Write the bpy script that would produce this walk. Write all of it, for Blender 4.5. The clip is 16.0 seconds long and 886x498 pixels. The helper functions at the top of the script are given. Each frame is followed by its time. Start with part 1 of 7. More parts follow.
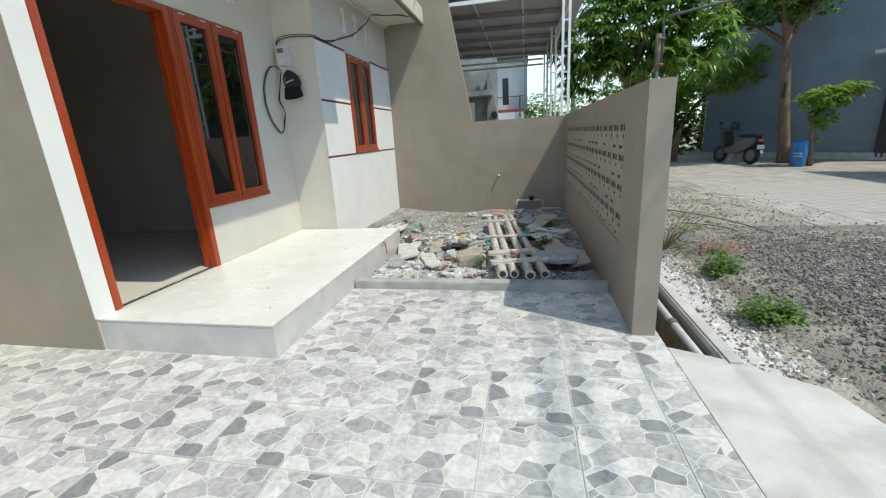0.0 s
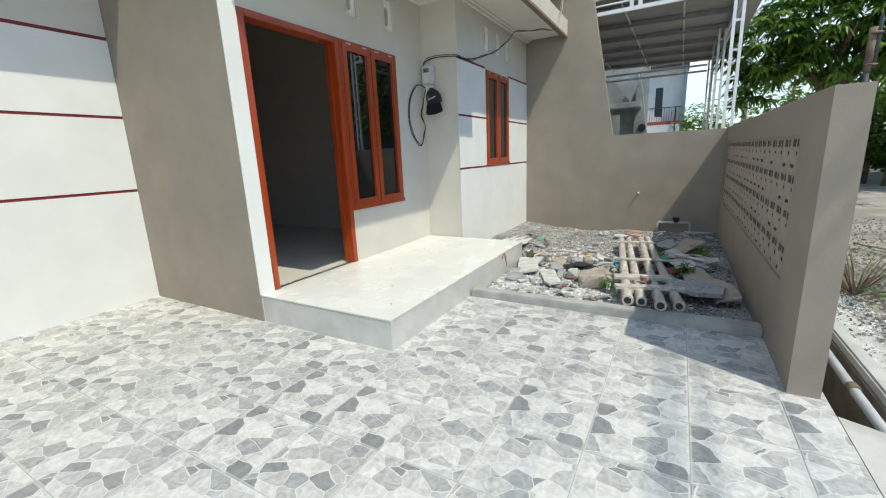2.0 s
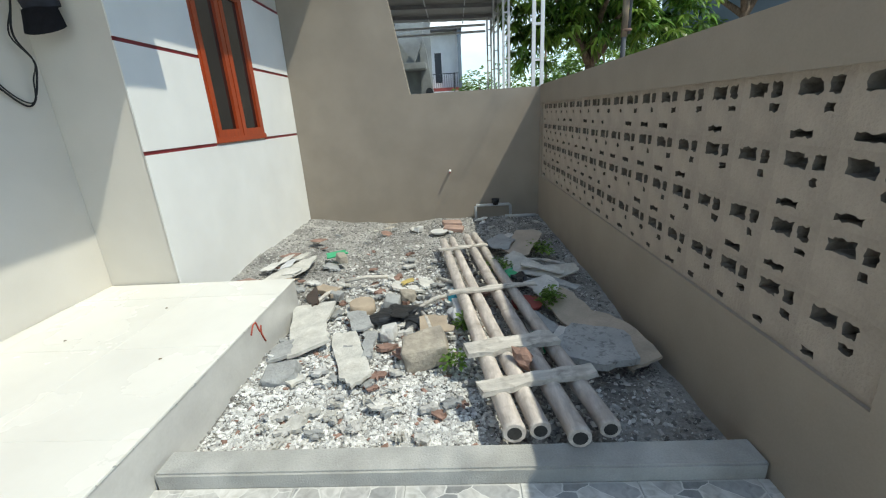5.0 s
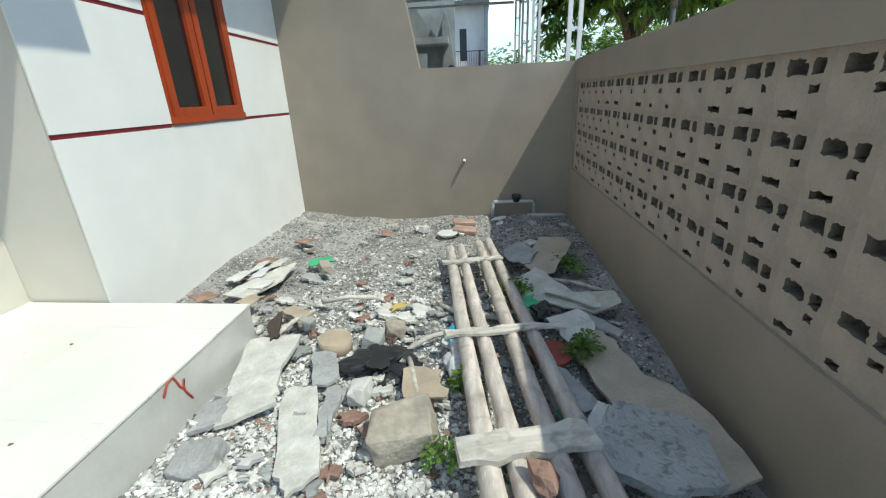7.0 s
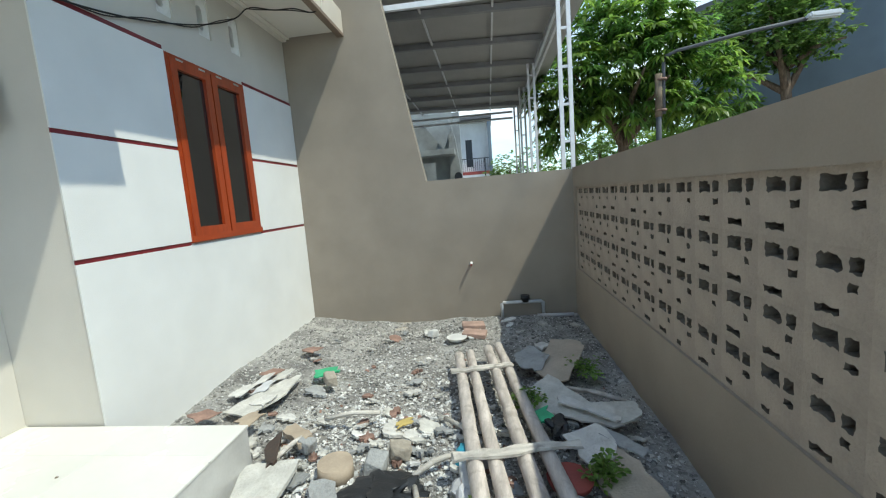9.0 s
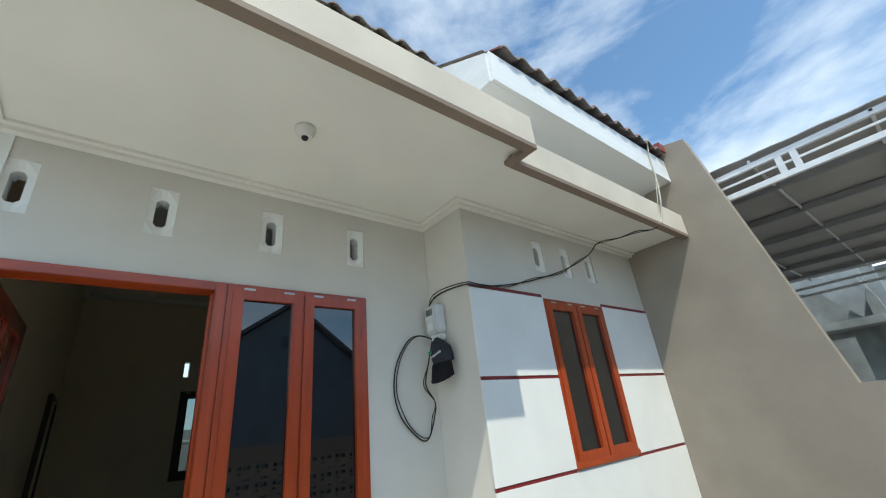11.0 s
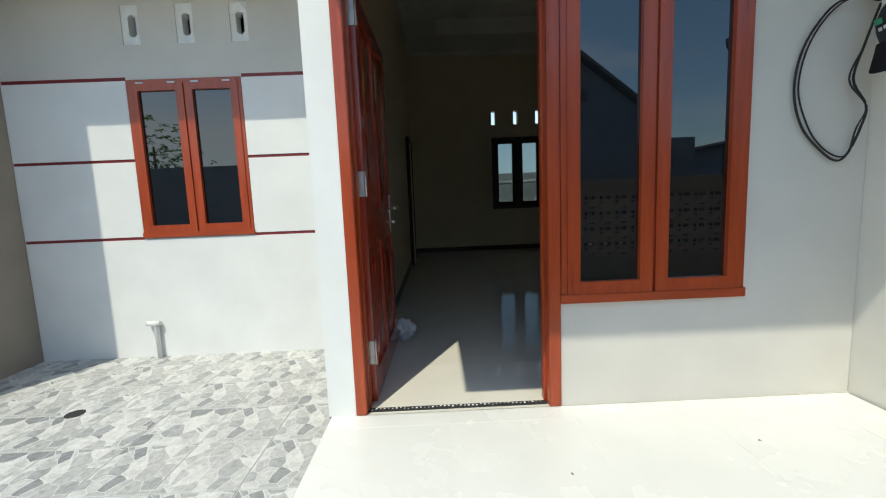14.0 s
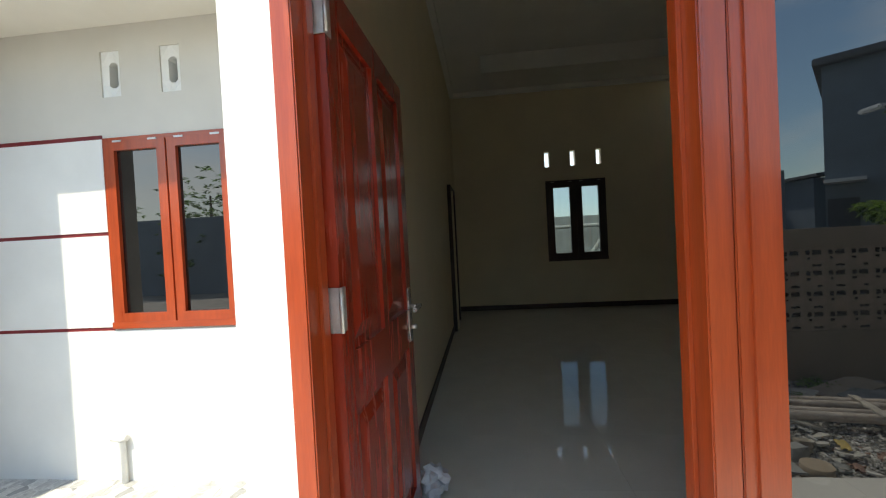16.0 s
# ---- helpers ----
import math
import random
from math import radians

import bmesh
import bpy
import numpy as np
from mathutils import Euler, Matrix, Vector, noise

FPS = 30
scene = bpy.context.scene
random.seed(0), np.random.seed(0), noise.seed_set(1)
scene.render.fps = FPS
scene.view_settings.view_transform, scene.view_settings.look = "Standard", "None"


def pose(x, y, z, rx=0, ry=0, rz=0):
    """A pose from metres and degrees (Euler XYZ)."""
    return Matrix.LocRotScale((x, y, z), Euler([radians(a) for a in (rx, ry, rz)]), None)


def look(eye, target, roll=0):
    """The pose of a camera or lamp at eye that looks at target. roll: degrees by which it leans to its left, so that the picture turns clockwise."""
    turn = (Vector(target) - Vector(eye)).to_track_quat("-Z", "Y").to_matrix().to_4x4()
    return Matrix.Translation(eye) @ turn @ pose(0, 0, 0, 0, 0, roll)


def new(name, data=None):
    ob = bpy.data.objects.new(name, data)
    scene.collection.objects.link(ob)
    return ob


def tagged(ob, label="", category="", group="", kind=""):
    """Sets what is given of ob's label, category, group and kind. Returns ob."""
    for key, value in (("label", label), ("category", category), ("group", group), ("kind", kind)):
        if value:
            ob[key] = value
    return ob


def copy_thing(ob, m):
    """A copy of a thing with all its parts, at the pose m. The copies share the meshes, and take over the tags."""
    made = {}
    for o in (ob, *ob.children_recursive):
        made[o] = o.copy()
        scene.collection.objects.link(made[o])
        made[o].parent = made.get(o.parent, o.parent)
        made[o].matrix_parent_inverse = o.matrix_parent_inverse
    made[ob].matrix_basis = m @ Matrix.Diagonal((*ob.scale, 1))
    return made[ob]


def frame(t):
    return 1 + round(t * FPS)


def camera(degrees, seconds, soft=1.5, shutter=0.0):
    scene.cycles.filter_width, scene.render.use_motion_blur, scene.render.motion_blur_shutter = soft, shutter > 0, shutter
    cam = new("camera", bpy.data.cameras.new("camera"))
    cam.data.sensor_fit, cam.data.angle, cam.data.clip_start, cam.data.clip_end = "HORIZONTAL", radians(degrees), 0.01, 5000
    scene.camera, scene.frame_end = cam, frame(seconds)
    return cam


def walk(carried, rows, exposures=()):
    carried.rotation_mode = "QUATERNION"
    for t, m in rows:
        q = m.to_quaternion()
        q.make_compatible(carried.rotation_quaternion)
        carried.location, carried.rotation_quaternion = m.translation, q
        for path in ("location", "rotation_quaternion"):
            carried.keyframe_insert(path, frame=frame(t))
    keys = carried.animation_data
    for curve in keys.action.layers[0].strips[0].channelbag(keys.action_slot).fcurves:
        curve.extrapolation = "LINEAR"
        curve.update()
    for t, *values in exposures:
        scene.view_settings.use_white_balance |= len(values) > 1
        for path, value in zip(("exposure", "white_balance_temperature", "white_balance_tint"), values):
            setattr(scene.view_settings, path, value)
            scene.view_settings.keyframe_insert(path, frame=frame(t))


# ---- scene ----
cam = camera(94.7, 16.0, soft=1.15)
PATH = [
    (0, (0.33, 0.501, 1.263), (-0.067, 2.388, 0.732), -3.4),
    (0.5, (0.317, 0.493, 1.26), (-0.072, 2.379, 0.721), -3.7),
    (1, (0.313, 0.473, 1.282), (-0.181, 2.352, 0.807), -4.3),
    (1.5, (0.327, 0.449, 1.279), (-0.487, 2.218, 0.821), -3.8),
    (2, (0.413, 0.501, 1.264), (-0.564, 2.189, 0.821), -2.5),
    (2.5, (0.377, 0.709, 1.246), (-0.356, 2.498, 0.735), -1.4),
    (3, (0.205, 1.018, 1.262), (-0.266, 2.897, 0.765), -3.2),
    (3.5, (0.074, 1.388, 1.255), (-0.302, 3.282, 0.732), -3.6),
    (4, (-0.018, 1.835, 1.272), (-0.299, 3.727, 0.689), -2.9),
    (4.2, (-0.035, 2.001, 1.253), (-0.235, 3.901, 0.659), -3.0),
    (6.3, (-0.019, 3.219, 1.211), (-0.074, 5.077, 0.47), -3.5),
    (6.5, (-0.018, 3.258, 1.198), (-0.131, 5.106, 0.44), -3.6),
    (7, (0.055, 3.328, 1.214), (-0.133, 5.191, 0.511), -2.4),
    (7.5, (0.079, 3.346, 1.219), (-0.105, 5.25, 0.635), -3.9),
    (8, (0.081, 3.344, 1.218), (-0.115, 5.242, 0.62), -5.0),
    (8.2, (0.086, 3.345, 1.221), (-0.118, 5.242, 0.623), -4.9),
    (10.3, (0.123, 3.337, 1.474), (-0.461, 5.127, 2.15), -6.9),
    (10.5, (0.125, 3.315, 1.492), (-0.707, 4.977, 2.23), -7.2),
    (11, (0.093, 3.212, 1.488), (-1.314, 4.393, 2.28), -6.2),
    (11.5, (0.043, 3.137, 1.447), (-1.722, 3.905, 1.991), -2.3),
    (12, (0.019, 3.128, 1.445), (-1.737, 3.921, 1.981), -1.2),
    (12.5, (0.028, 3.159, 1.432), (-1.712, 4.03, 1.896), -1.0),
    (12.9, (0.036, 3.074, 1.391), (-1.899, 3.544, 1.576), -1.0),
    (13, (-0.013, 3.077, 1.365), (-1.981, 3.418, 1.458), -1.9),
    (13.5, (-0.253, 3.067, 1.3), (-2.249, 3.126, 1.194), -1.4),
    (14, (-0.498, 3.068, 1.286), (-2.484, 3.098, 1.054), -2.3),
    (14.5, (-0.82, 3.165, 1.311), (-2.807, 3.264, 1.108), -2.7),
    (15, (-1.024, 3.23, 1.343), (-3.016, 3.33, 1.197), -3.1),
    (15.5, (-1.272, 3.187, 1.372), (-3.265, 3.138, 1.21), -2.2),
    (16, (-1.497, 3.119, 1.565), (-3.486, 2.919, 1.524), -3.0),
]
walk(cam, [(t, look(eye, target, roll)) for t, eye, target, roll in PATH],
     [(0, -0.07, 7000, 4), (4.2, -0.06, 7000, 4), (6.3, 0.04, 6750, 0), (8.2, 0.04, 6750, 0), (10.3, 0.02, 6600, 1), (11.5, 0.10, 6850, 3), (12.5, 0.08, 6850, 3), (13.0, 0.10, 6850, 3), (13.5, -0.13, 6820, 3), (14.5, 0.10, 6900, 4), (15.0, 0.36, 7050, 4), (15.5, 0.58, 7350, 6), (16.0, 0.80, 7600, 6)])


# ---- world, sun, exposure ----
SUN_TO = Vector((0.82, -0.405, 1.50)).normalized()
world = bpy.data.worlds.new("sky")
scene.world = world
world.use_nodes = True
wn, wl = world.node_tree.nodes, world.node_tree.links
wn.clear()
w_out = wn.new("ShaderNodeOutputWorld")
w_bg = wn.new("ShaderNodeBackground")
w_sky = wn.new("ShaderNodeTexSky")
w_sky.sky_type, w_sky.sun_disc = "NISHITA", False
w_sky.sun_elevation, w_sky.sun_rotation = radians(58.6), radians(116)
w_sky.air_density, w_sky.dust_density, w_sky.ozone_density = 1.0, 0.4, 3.0
w_tc = wn.new("ShaderNodeTexCoord")
w_map = wn.new("ShaderNodeMapping")
w_map.inputs["Scale"].default_value = (1.0, 1.0, 2.2)
w_no = wn.new("ShaderNodeTexNoise")
w_no.inputs["Scale"].default_value, w_no.inputs["Detail"].default_value = 1.7, 9.0
w_no.inputs["Roughness"].default_value, w_no.inputs["Distortion"].default_value = 0.58, 0.4
w_ramp = wn.new("ShaderNodeValToRGB")
w_ramp.color_ramp.elements[0].position, w_ramp.color_ramp.elements[1].position = 0.46, 0.84
w_mix = wn.new("ShaderNodeMixRGB")
w_mix.inputs["Color2"].default_value = (6.9, 7.3, 7.9, 1)
w_blue = wn.new("ShaderNodeMixRGB")
w_blue.blend_type, w_blue.inputs["Fac"].default_value, w_blue.inputs["Color2"].default_value = "MULTIPLY", 1.0, (0.95, 1.09, 1.13, 1)
wl.new(w_tc.outputs["Generated"], w_map.inputs["Vector"])
wl.new(w_map.outputs["Vector"], w_no.inputs["Vector"])
w_low = wn.new("ShaderNodeMapRange")
w_low.inputs["From Min"].default_value, w_low.inputs["From Max"].default_value = 0.15, 0.62
w_low.inputs["To Min"].default_value, w_low.inputs["To Max"].default_value = 0.08, 0.0
w_sep = wn.new("ShaderNodeSeparateXYZ")
w_add = wn.new("ShaderNodeMath")
w_add.operation = "ADD"
wl.new(w_tc.outputs["Generated"], w_sep.inputs[0])
wl.new(w_sep.outputs["Z"], w_low.inputs["Value"])
wl.new(w_no.outputs["Fac"], w_add.inputs[0])
wl.new(w_low.outputs["Result"], w_add.inputs[1])
wl.new(w_add.outputs[0], w_ramp.inputs["Fac"])
wl.new(w_ramp.outputs["Color"], w_mix.inputs["Fac"])
wl.new(w_sky.outputs["Color"], w_blue.inputs["Color1"])
wl.new(w_blue.outputs["Color"], w_mix.inputs["Color1"])
wl.new(w_mix.outputs["Color"], w_bg.inputs["Color"])
wl.new(w_bg.outputs["Background"], w_out.inputs["Surface"])
w_bg.inputs["Strength"].default_value = 0.20
sun_data = bpy.data.lights.new("sun", "SUN")
sun_data.energy, sun_data.angle, sun_data.color = 3.6, radians(0.6), (1.0, 0.965, 0.88)
sun = new("sun", sun_data)
sun.matrix_world = look(SUN_TO * 40, (0, 0, 0))


# ---- materials ----
def mat(name, base, rough=0.6, metal=0.0, scale=8.0, amount=0.12, bump=0.15, fine=90.0, stain=0.0, stain_colour=(0.2, 0.18, 0.15),
        stain_scale=1.2, stretch=(1, 1, 1), random=0.0, island=0.0, coat=0.0, spec=0.5, second=None, bump_dist=0.01):
    """A surface: base colour varied at two scales, stains with their own shape, fine relief."""
    m = bpy.data.materials.new(name)
    m.use_nodes = True
    n, l = m.node_tree.nodes, m.node_tree.links
    p = n["Principled BSDF"]
    p.inputs["Metallic"].default_value = metal
    p.inputs["Specular IOR Level"].default_value = spec
    p.inputs["Coat Weight"].default_value = coat
    p.inputs["Coat Roughness"].default_value = 0.12
    tc, mp = n.new("ShaderNodeTexCoord"), n.new("ShaderNodeMapping")
    mp.inputs["Scale"].default_value = stretch
    l.new(tc.outputs["Object"], mp.inputs["Vector"])
    n1, n2 = n.new("ShaderNodeTexNoise"), n.new("ShaderNodeTexNoise")
    for nd, s, d in ((n1, scale, 6.0), (n2, fine, 4.0)):
        nd.inputs["Scale"].default_value, nd.inputs["Detail"].default_value = s, d
        l.new(mp.outputs["Vector"], nd.inputs["Vector"])
    ramp = n.new("ShaderNodeValToRGB")
    lo = [max(c * (1 - amount * 1.6), 0.0) for c in base] if second is None else second
    hi = [min(c * (1 + amount), 0.95) for c in base]
    ramp.color_ramp.elements[0].position, ramp.color_ramp.elements[1].position = 0.32, 0.68
    ramp.color_ramp.elements[0].color, ramp.color_ramp.elements[1].color = (*lo, 1), (*hi, 1)
    l.new(n1.outputs["Fac"], ramp.inputs["Fac"])
    col = ramp.outputs["Color"]
    ov = n.new("ShaderNodeMixRGB")
    ov.blend_type, ov.inputs["Fac"].default_value = "OVERLAY", min(amount * 1.2, 0.5)
    l.new(col, ov.inputs["Color1"])
    l.new(n2.outputs["Fac"], ov.inputs["Color2"])
    col = ov.outputs["Color"]
    if stain > 0:
        n3, r3, mx = n.new("ShaderNodeTexNoise"), n.new("ShaderNodeValToRGB"), n.new("ShaderNodeMixRGB")
        n3.inputs["Scale"].default_value, n3.inputs["Detail"].default_value, n3.inputs["Distortion"].default_value = stain_scale, 8.0, 0.6
        r3.color_ramp.elements[0].position, r3.color_ramp.elements[1].position = 0.52, 0.78
        r3.color_ramp.elements[1].color = (stain, stain, stain, 1)
        l.new(tc.outputs["Object"], n3.inputs["Vector"])
        l.new(n3.outputs["Fac"], r3.inputs["Fac"])
        l.new(r3.outputs["Color"], mx.inputs["Fac"])
        l.new(col, mx.inputs["Color1"])
        mx.inputs["Color2"].default_value = (*stain_colour, 1)
        col = mx.outputs["Color"]
    for on, node, out in ((random, "ShaderNodeObjectInfo", "Random"), (island, "ShaderNodeNewGeometry", "Random Per Island")):
        if on > 0:
            info, hv, mr = n.new(node), n.new("ShaderNodeHueSaturation"), n.new("ShaderNodeMapRange")
            mr.inputs["To Min"].default_value, mr.inputs["To Max"].default_value = 1 - on, 1 + on
            l.new(info.outputs[out], mr.inputs["Value"])
            l.new(mr.outputs["Result"], hv.inputs["Value"])
            l.new(col, hv.inputs["Color"])
            col = hv.outputs["Color"]
    l.new(col, p.inputs["Base Color"])
    rr = n.new("ShaderNodeMapRange")
    rr.inputs["To Min"].default_value, rr.inputs["To Max"].default_value = max(rough - min(0.1, rough * 0.4), 0.015), min(rough + min(0.1, rough * 0.4), 1)
    l.new(n1.outputs["Fac"], rr.inputs["Value"])
    l.new(rr.outputs["Result"], p.inputs["Roughness"])
    if bump > 0:
        b = n.new("ShaderNodeBump")
        b.inputs["Strength"].default_value, b.inputs["Distance"].default_value = bump, bump_dist
        l.new(n2.outputs["Fac"], b.inputs["Height"])
        l.new(b.outputs["Normal"], p.inputs["Normal"])
    return m


M = {}
M["white"] = mat("white_wall_paint", (0.80, 0.80, 0.77), 0.55, scale=2.5, amount=0.03, bump=0.1, fine=160, stain=0.12, stain_colour=(0.6, 0.58, 0.52), stain_scale=1.6)
M["taupe"] = mat("taupe_wall_paint", (0.315, 0.271, 0.222), 0.7, scale=3.0, amount=0.06, bump=0.09, fine=120, stain=0.2, stain_colour=(0.27, 0.23, 0.19), stain_scale=1.1)
M["cream_wall"] = mat("warm_grey_wall_paint", (0.635, 0.605, 0.545), 0.6, scale=2.5, amount=0.03, bump=0.1, fine=160, stain=0.12, stain_colour=(0.60, 0.57, 0.52), stain_scale=1.6)
M["soffit"] = mat("cream_soffit_paint", (0.78, 0.75, 0.68), 0.6, scale=2, amount=0.03, bump=0.05, fine=80)
M["beige"] = mat("beige_fascia_paint", (0.62, 0.56, 0.47), 0.65, scale=3, amount=0.05, bump=0.15, fine=120)
M["brown_band"] = mat("brown_band_paint", (0.23, 0.17, 0.125), 0.6, scale=4, amount=0.08, bump=0.1)
M["red_band"] = mat("dark_red_trim_paint", (0.20, 0.018, 0.022), 0.45, scale=6, amount=0.15, bump=0.1)
M["frame"] = mat("varnished_red_brown_wood", (0.37, 0.054, 0.011), 0.32, scale=5, amount=0.12, bump=0.04, fine=40, stretch=(6, 6, 0.5), coat=0.3, second=(0.30, 0.040, 0.009))
M["frame_h"] = mat("varnished_red_brown_wood_rail", (0.37, 0.054, 0.011), 0.32, scale=5, amount=0.12, bump=0.04, fine=40, stretch=(6, 0.5, 6), coat=0.3, second=(0.30, 0.040, 0.009))
M["door"] = mat("dark_red_varnished_door_wood", (0.32, 0.035, 0.014), 0.25, scale=5, amount=0.12, bump=0.04, fine=40, stretch=(6, 6, 0.5), coat=0.5, second=(0.22, 0.022, 0.01))
M["dark_frame"] = mat("dark_brown_wood", (0.05, 0.028, 0.02), 0.45, scale=7, amount=0.3, bump=0.06, stretch=(6, 6, 0.7))
M["porch"] = mat("cream_polished_porch_tile", (0.76, 0.75, 0.70), 0.26, scale=3, amount=0.03, bump=0.0, fine=60, stain=0.05, stain_colour=(0.6, 0.57, 0.5), stain_scale=2.0, random=0.015)
M["room_tile"] = mat("cream_polished_room_tile", (0.72, 0.69, 0.60), 0.05, scale=3, amount=0.03, bump=0.0, fine=60, random=0.015)
M["porch_side"] = mat("grey_porch_riser_tile", (0.57, 0.565, 0.54), 0.4, scale=5, amount=0.08, bump=0.05, stain=0.25, stain_colour=(0.46, 0.45, 0.43), stain_scale=4)
M["bed"] = mat("pale_grey_grout", (0.42, 0.42, 0.40), 0.9, scale=8, amount=0.15, bump=0.2)
M["cement"] = mat("grey_cement", (0.42, 0.42, 0.40), 0.85, scale=6, amount=0.14, bump=0.35, fine=140, stain=0.6, stain_colour=(0.22, 0.22, 0.2), stain_scale=2.2)
M["ramp"] = mat("pale_concrete", (0.56, 0.55, 0.52), 0.85, scale=4, amount=0.1, bump=0.4, fine=140, stain=0.85, stain_colour=(0.37, 0.36, 0.33), stain_scale=2.6)
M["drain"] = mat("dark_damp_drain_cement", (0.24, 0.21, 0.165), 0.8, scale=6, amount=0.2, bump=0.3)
M["block"] = mat("raw_taupe_painted_block", (0.385, 0.33, 0.275), 0.85, scale=7, amount=0.1, bump=0.5, fine=90, stain=0.6, stain_colour=(0.20, 0.175, 0.15), stain_scale=3.2, random=0.012)
# raw cement inside the block holes, darkened so they read as shaded
M["raw_hole_shade"] = mat("unpainted_cement_with_hole_shade", (0.18, 0.16, 0.135), 0.95, scale=12, amount=0.2, bump=0.5)
M["inner_wall"] = mat("cream_room_paint", (0.74, 0.645, 0.45), 0.6, scale=2, amount=0.03, bump=0.08)
M["ceiling_in"] = mat("white_room_ceiling", (0.80, 0.78, 0.72), 0.6, scale=2, amount=0.03, bump=0.03)
M["ground"] = mat("dusty_gravel_ground", (0.40, 0.365, 0.315), 0.95, scale=1.6, amount=0.2, bump=0.9, fine=45, stain=0.55, stain_colour=(0.20, 0.18, 0.155), stain_scale=0.8, bump_dist=0.03)
M["heap_soil"] = mat("brown_gravelly_soil", (0.30, 0.275, 0.235), 0.95, scale=3, amount=0.25, bump=1.0, fine=70, stain=0.6, stain_colour=(0.17, 0.155, 0.135), stain_scale=2.0, bump_dist=0.02)
M["rubble_soil"] = mat("grey_rubble_soil", (0.35, 0.342, 0.325), 0.95, scale=4, amount=0.3, bump=1.0, fine=60, stain=0.95, stain_colour=(0.58, 0.57, 0.54), stain_scale=2.4, bump_dist=0.03)
M["stones"] = mat("broken_stones", (0.335, 0.328, 0.312), 0.9, scale=14, amount=0.15, bump=0.4, island=0.7)
M["chips"] = mat("white_plaster_chips", (0.635, 0.635, 0.62), 0.9, scale=14, amount=0.1, bump=0.4, island=0.32)
M["gravel"] = mat("dark_grey_gravel", (0.245, 0.23, 0.205), 0.95, scale=14, amount=0.15, bump=0.4, island=0.45)
M["paver"] = mat("grey_road_pavers", (0.43, 0.40, 0.37), 0.95, scale=3, amount=0.14, bump=0.6, fine=60, random=0.025, stain=0.9, stain_colour=(0.30, 0.275, 0.24), stain_scale=0.9)
M["bamboo"] = mat("weathered_bamboo", (0.57, 0.515, 0.47), 0.6, scale=9, amount=0.16, bump=0.25, fine=60, stretch=(4, 0.7, 4), stain=0.9, stain_colour=(0.30, 0.26, 0.22), stain_scale=14, random=0.10)
M["plank"] = mat("whitewashed_plank", (0.60, 0.57, 0.52), 0.8, scale=6, amount=0.16, bump=0.4, stretch=(1, 6, 6), stain=0.95, stain_colour=(0.28, 0.25, 0.22), stain_scale=17)
M["lime"] = mat("white_lime_dust", (0.64, 0.63, 0.60), 0.95, scale=9, amount=0.12, bump=0.8, fine=70, stain=0.5, stain_colour=(0.42, 0.40, 0.37), stain_scale=9)
M["board"] = mat("pale_cement_board", (0.58, 0.57, 0.53), 0.85, scale=9, amount=0.14, bump=0.6, fine=60, stain=0.75, stain_colour=(0.36, 0.33, 0.28), stain_scale=9)
M["grey_board"] = mat("grey_cement_slab", (0.36, 0.37, 0.37), 0.85, scale=6, amount=0.12, bump=0.7, fine=60, stain=0.8, stain_colour=(0.20, 0.20, 0.19), stain_scale=16)
M["pitted"] = mat("pitted_grey_cement_slab", (0.42, 0.43, 0.43), 0.85, scale=6, amount=0.1, bump=0.8, fine=60, stain=1.0, stain_colour=(0.13, 0.13, 0.13), stain_scale=34)
M["tan_board"] = mat("tan_plywood_offcut", (0.48, 0.41, 0.33), 0.75, scale=5, amount=0.1, bump=0.4, stain=0.7, stain_colour=(0.30, 0.26, 0.21), stain_scale=7)
M["pink_tile"] = mat("dusty_pink_brick_tile", (0.42, 0.29, 0.24), 0.9, scale=10, amount=0.15, bump=0.4)
M["boulder"] = mat("tan_limestone", (0.40, 0.36, 0.30), 0.9, scale=5, amount=0.2, bump=0.7, fine=40, stain=0.5, stain_colour=(0.27, 0.24, 0.2), stain_scale=6)
M["brick"] = mat("red_brick", (0.31, 0.195, 0.155), 0.9, scale=10, amount=0.2, bump=0.5)
M["galv"] = mat("galvanised_steel", (0.62, 0.64, 0.66), 0.4, 0.6, scale=8, amount=0.08, bump=0.05)
M["chrome"] = mat("brushed_steel", (0.62, 0.61, 0.58), 0.28, 0.9, scale=20, amount=0.08, bump=0.02)
M["hinge"] = mat("zinc_hinge", (0.58, 0.57, 0.54), 0.4, 0.7, scale=20, amount=0.1, bump=0.02)
M["white_steel"] = mat("white_painted_steel", (0.78, 0.79, 0.82), 0.4, scale=8, amount=0.05, bump=0.03)
M["canopy"] = mat("grey_steel_canopy_sheet", (0.44, 0.43, 0.42), 0.6, 0.0, scale=2, amount=0.06, bump=0.1, stain=0.2, stain_colour=(0.36, 0.34, 0.32))
M["purlin"] = mat("grey_steel_purlin", (0.33, 0.33, 0.345), 0.5, 0.2, scale=5, amount=0.08, bump=0.05)
M["roof"] = mat("red_roof_tile", (0.25, 0.062, 0.042), 0.75, scale=8, amount=0.2, bump=0.3, random=0.2, stain=0.4, stain_colour=(0.12, 0.06, 0.05), stain_scale=5)
M["roof_under"] = mat("grey_roof_tile_body", (0.27, 0.23, 0.21), 0.85, scale=8, amount=0.2, bump=0.3, random=0.2)
M["fascia"] = mat("white_woodgrain_fascia_board", (0.80, 0.82, 0.84), 0.5, scale=3, amount=0.03, bump=0.25, fine=26, stretch=(1, 0.25, 6))
M["black"] = mat("black_plastic", (0.015, 0.015, 0.017), 0.45, scale=10, amount=0.2, bump=0.1)
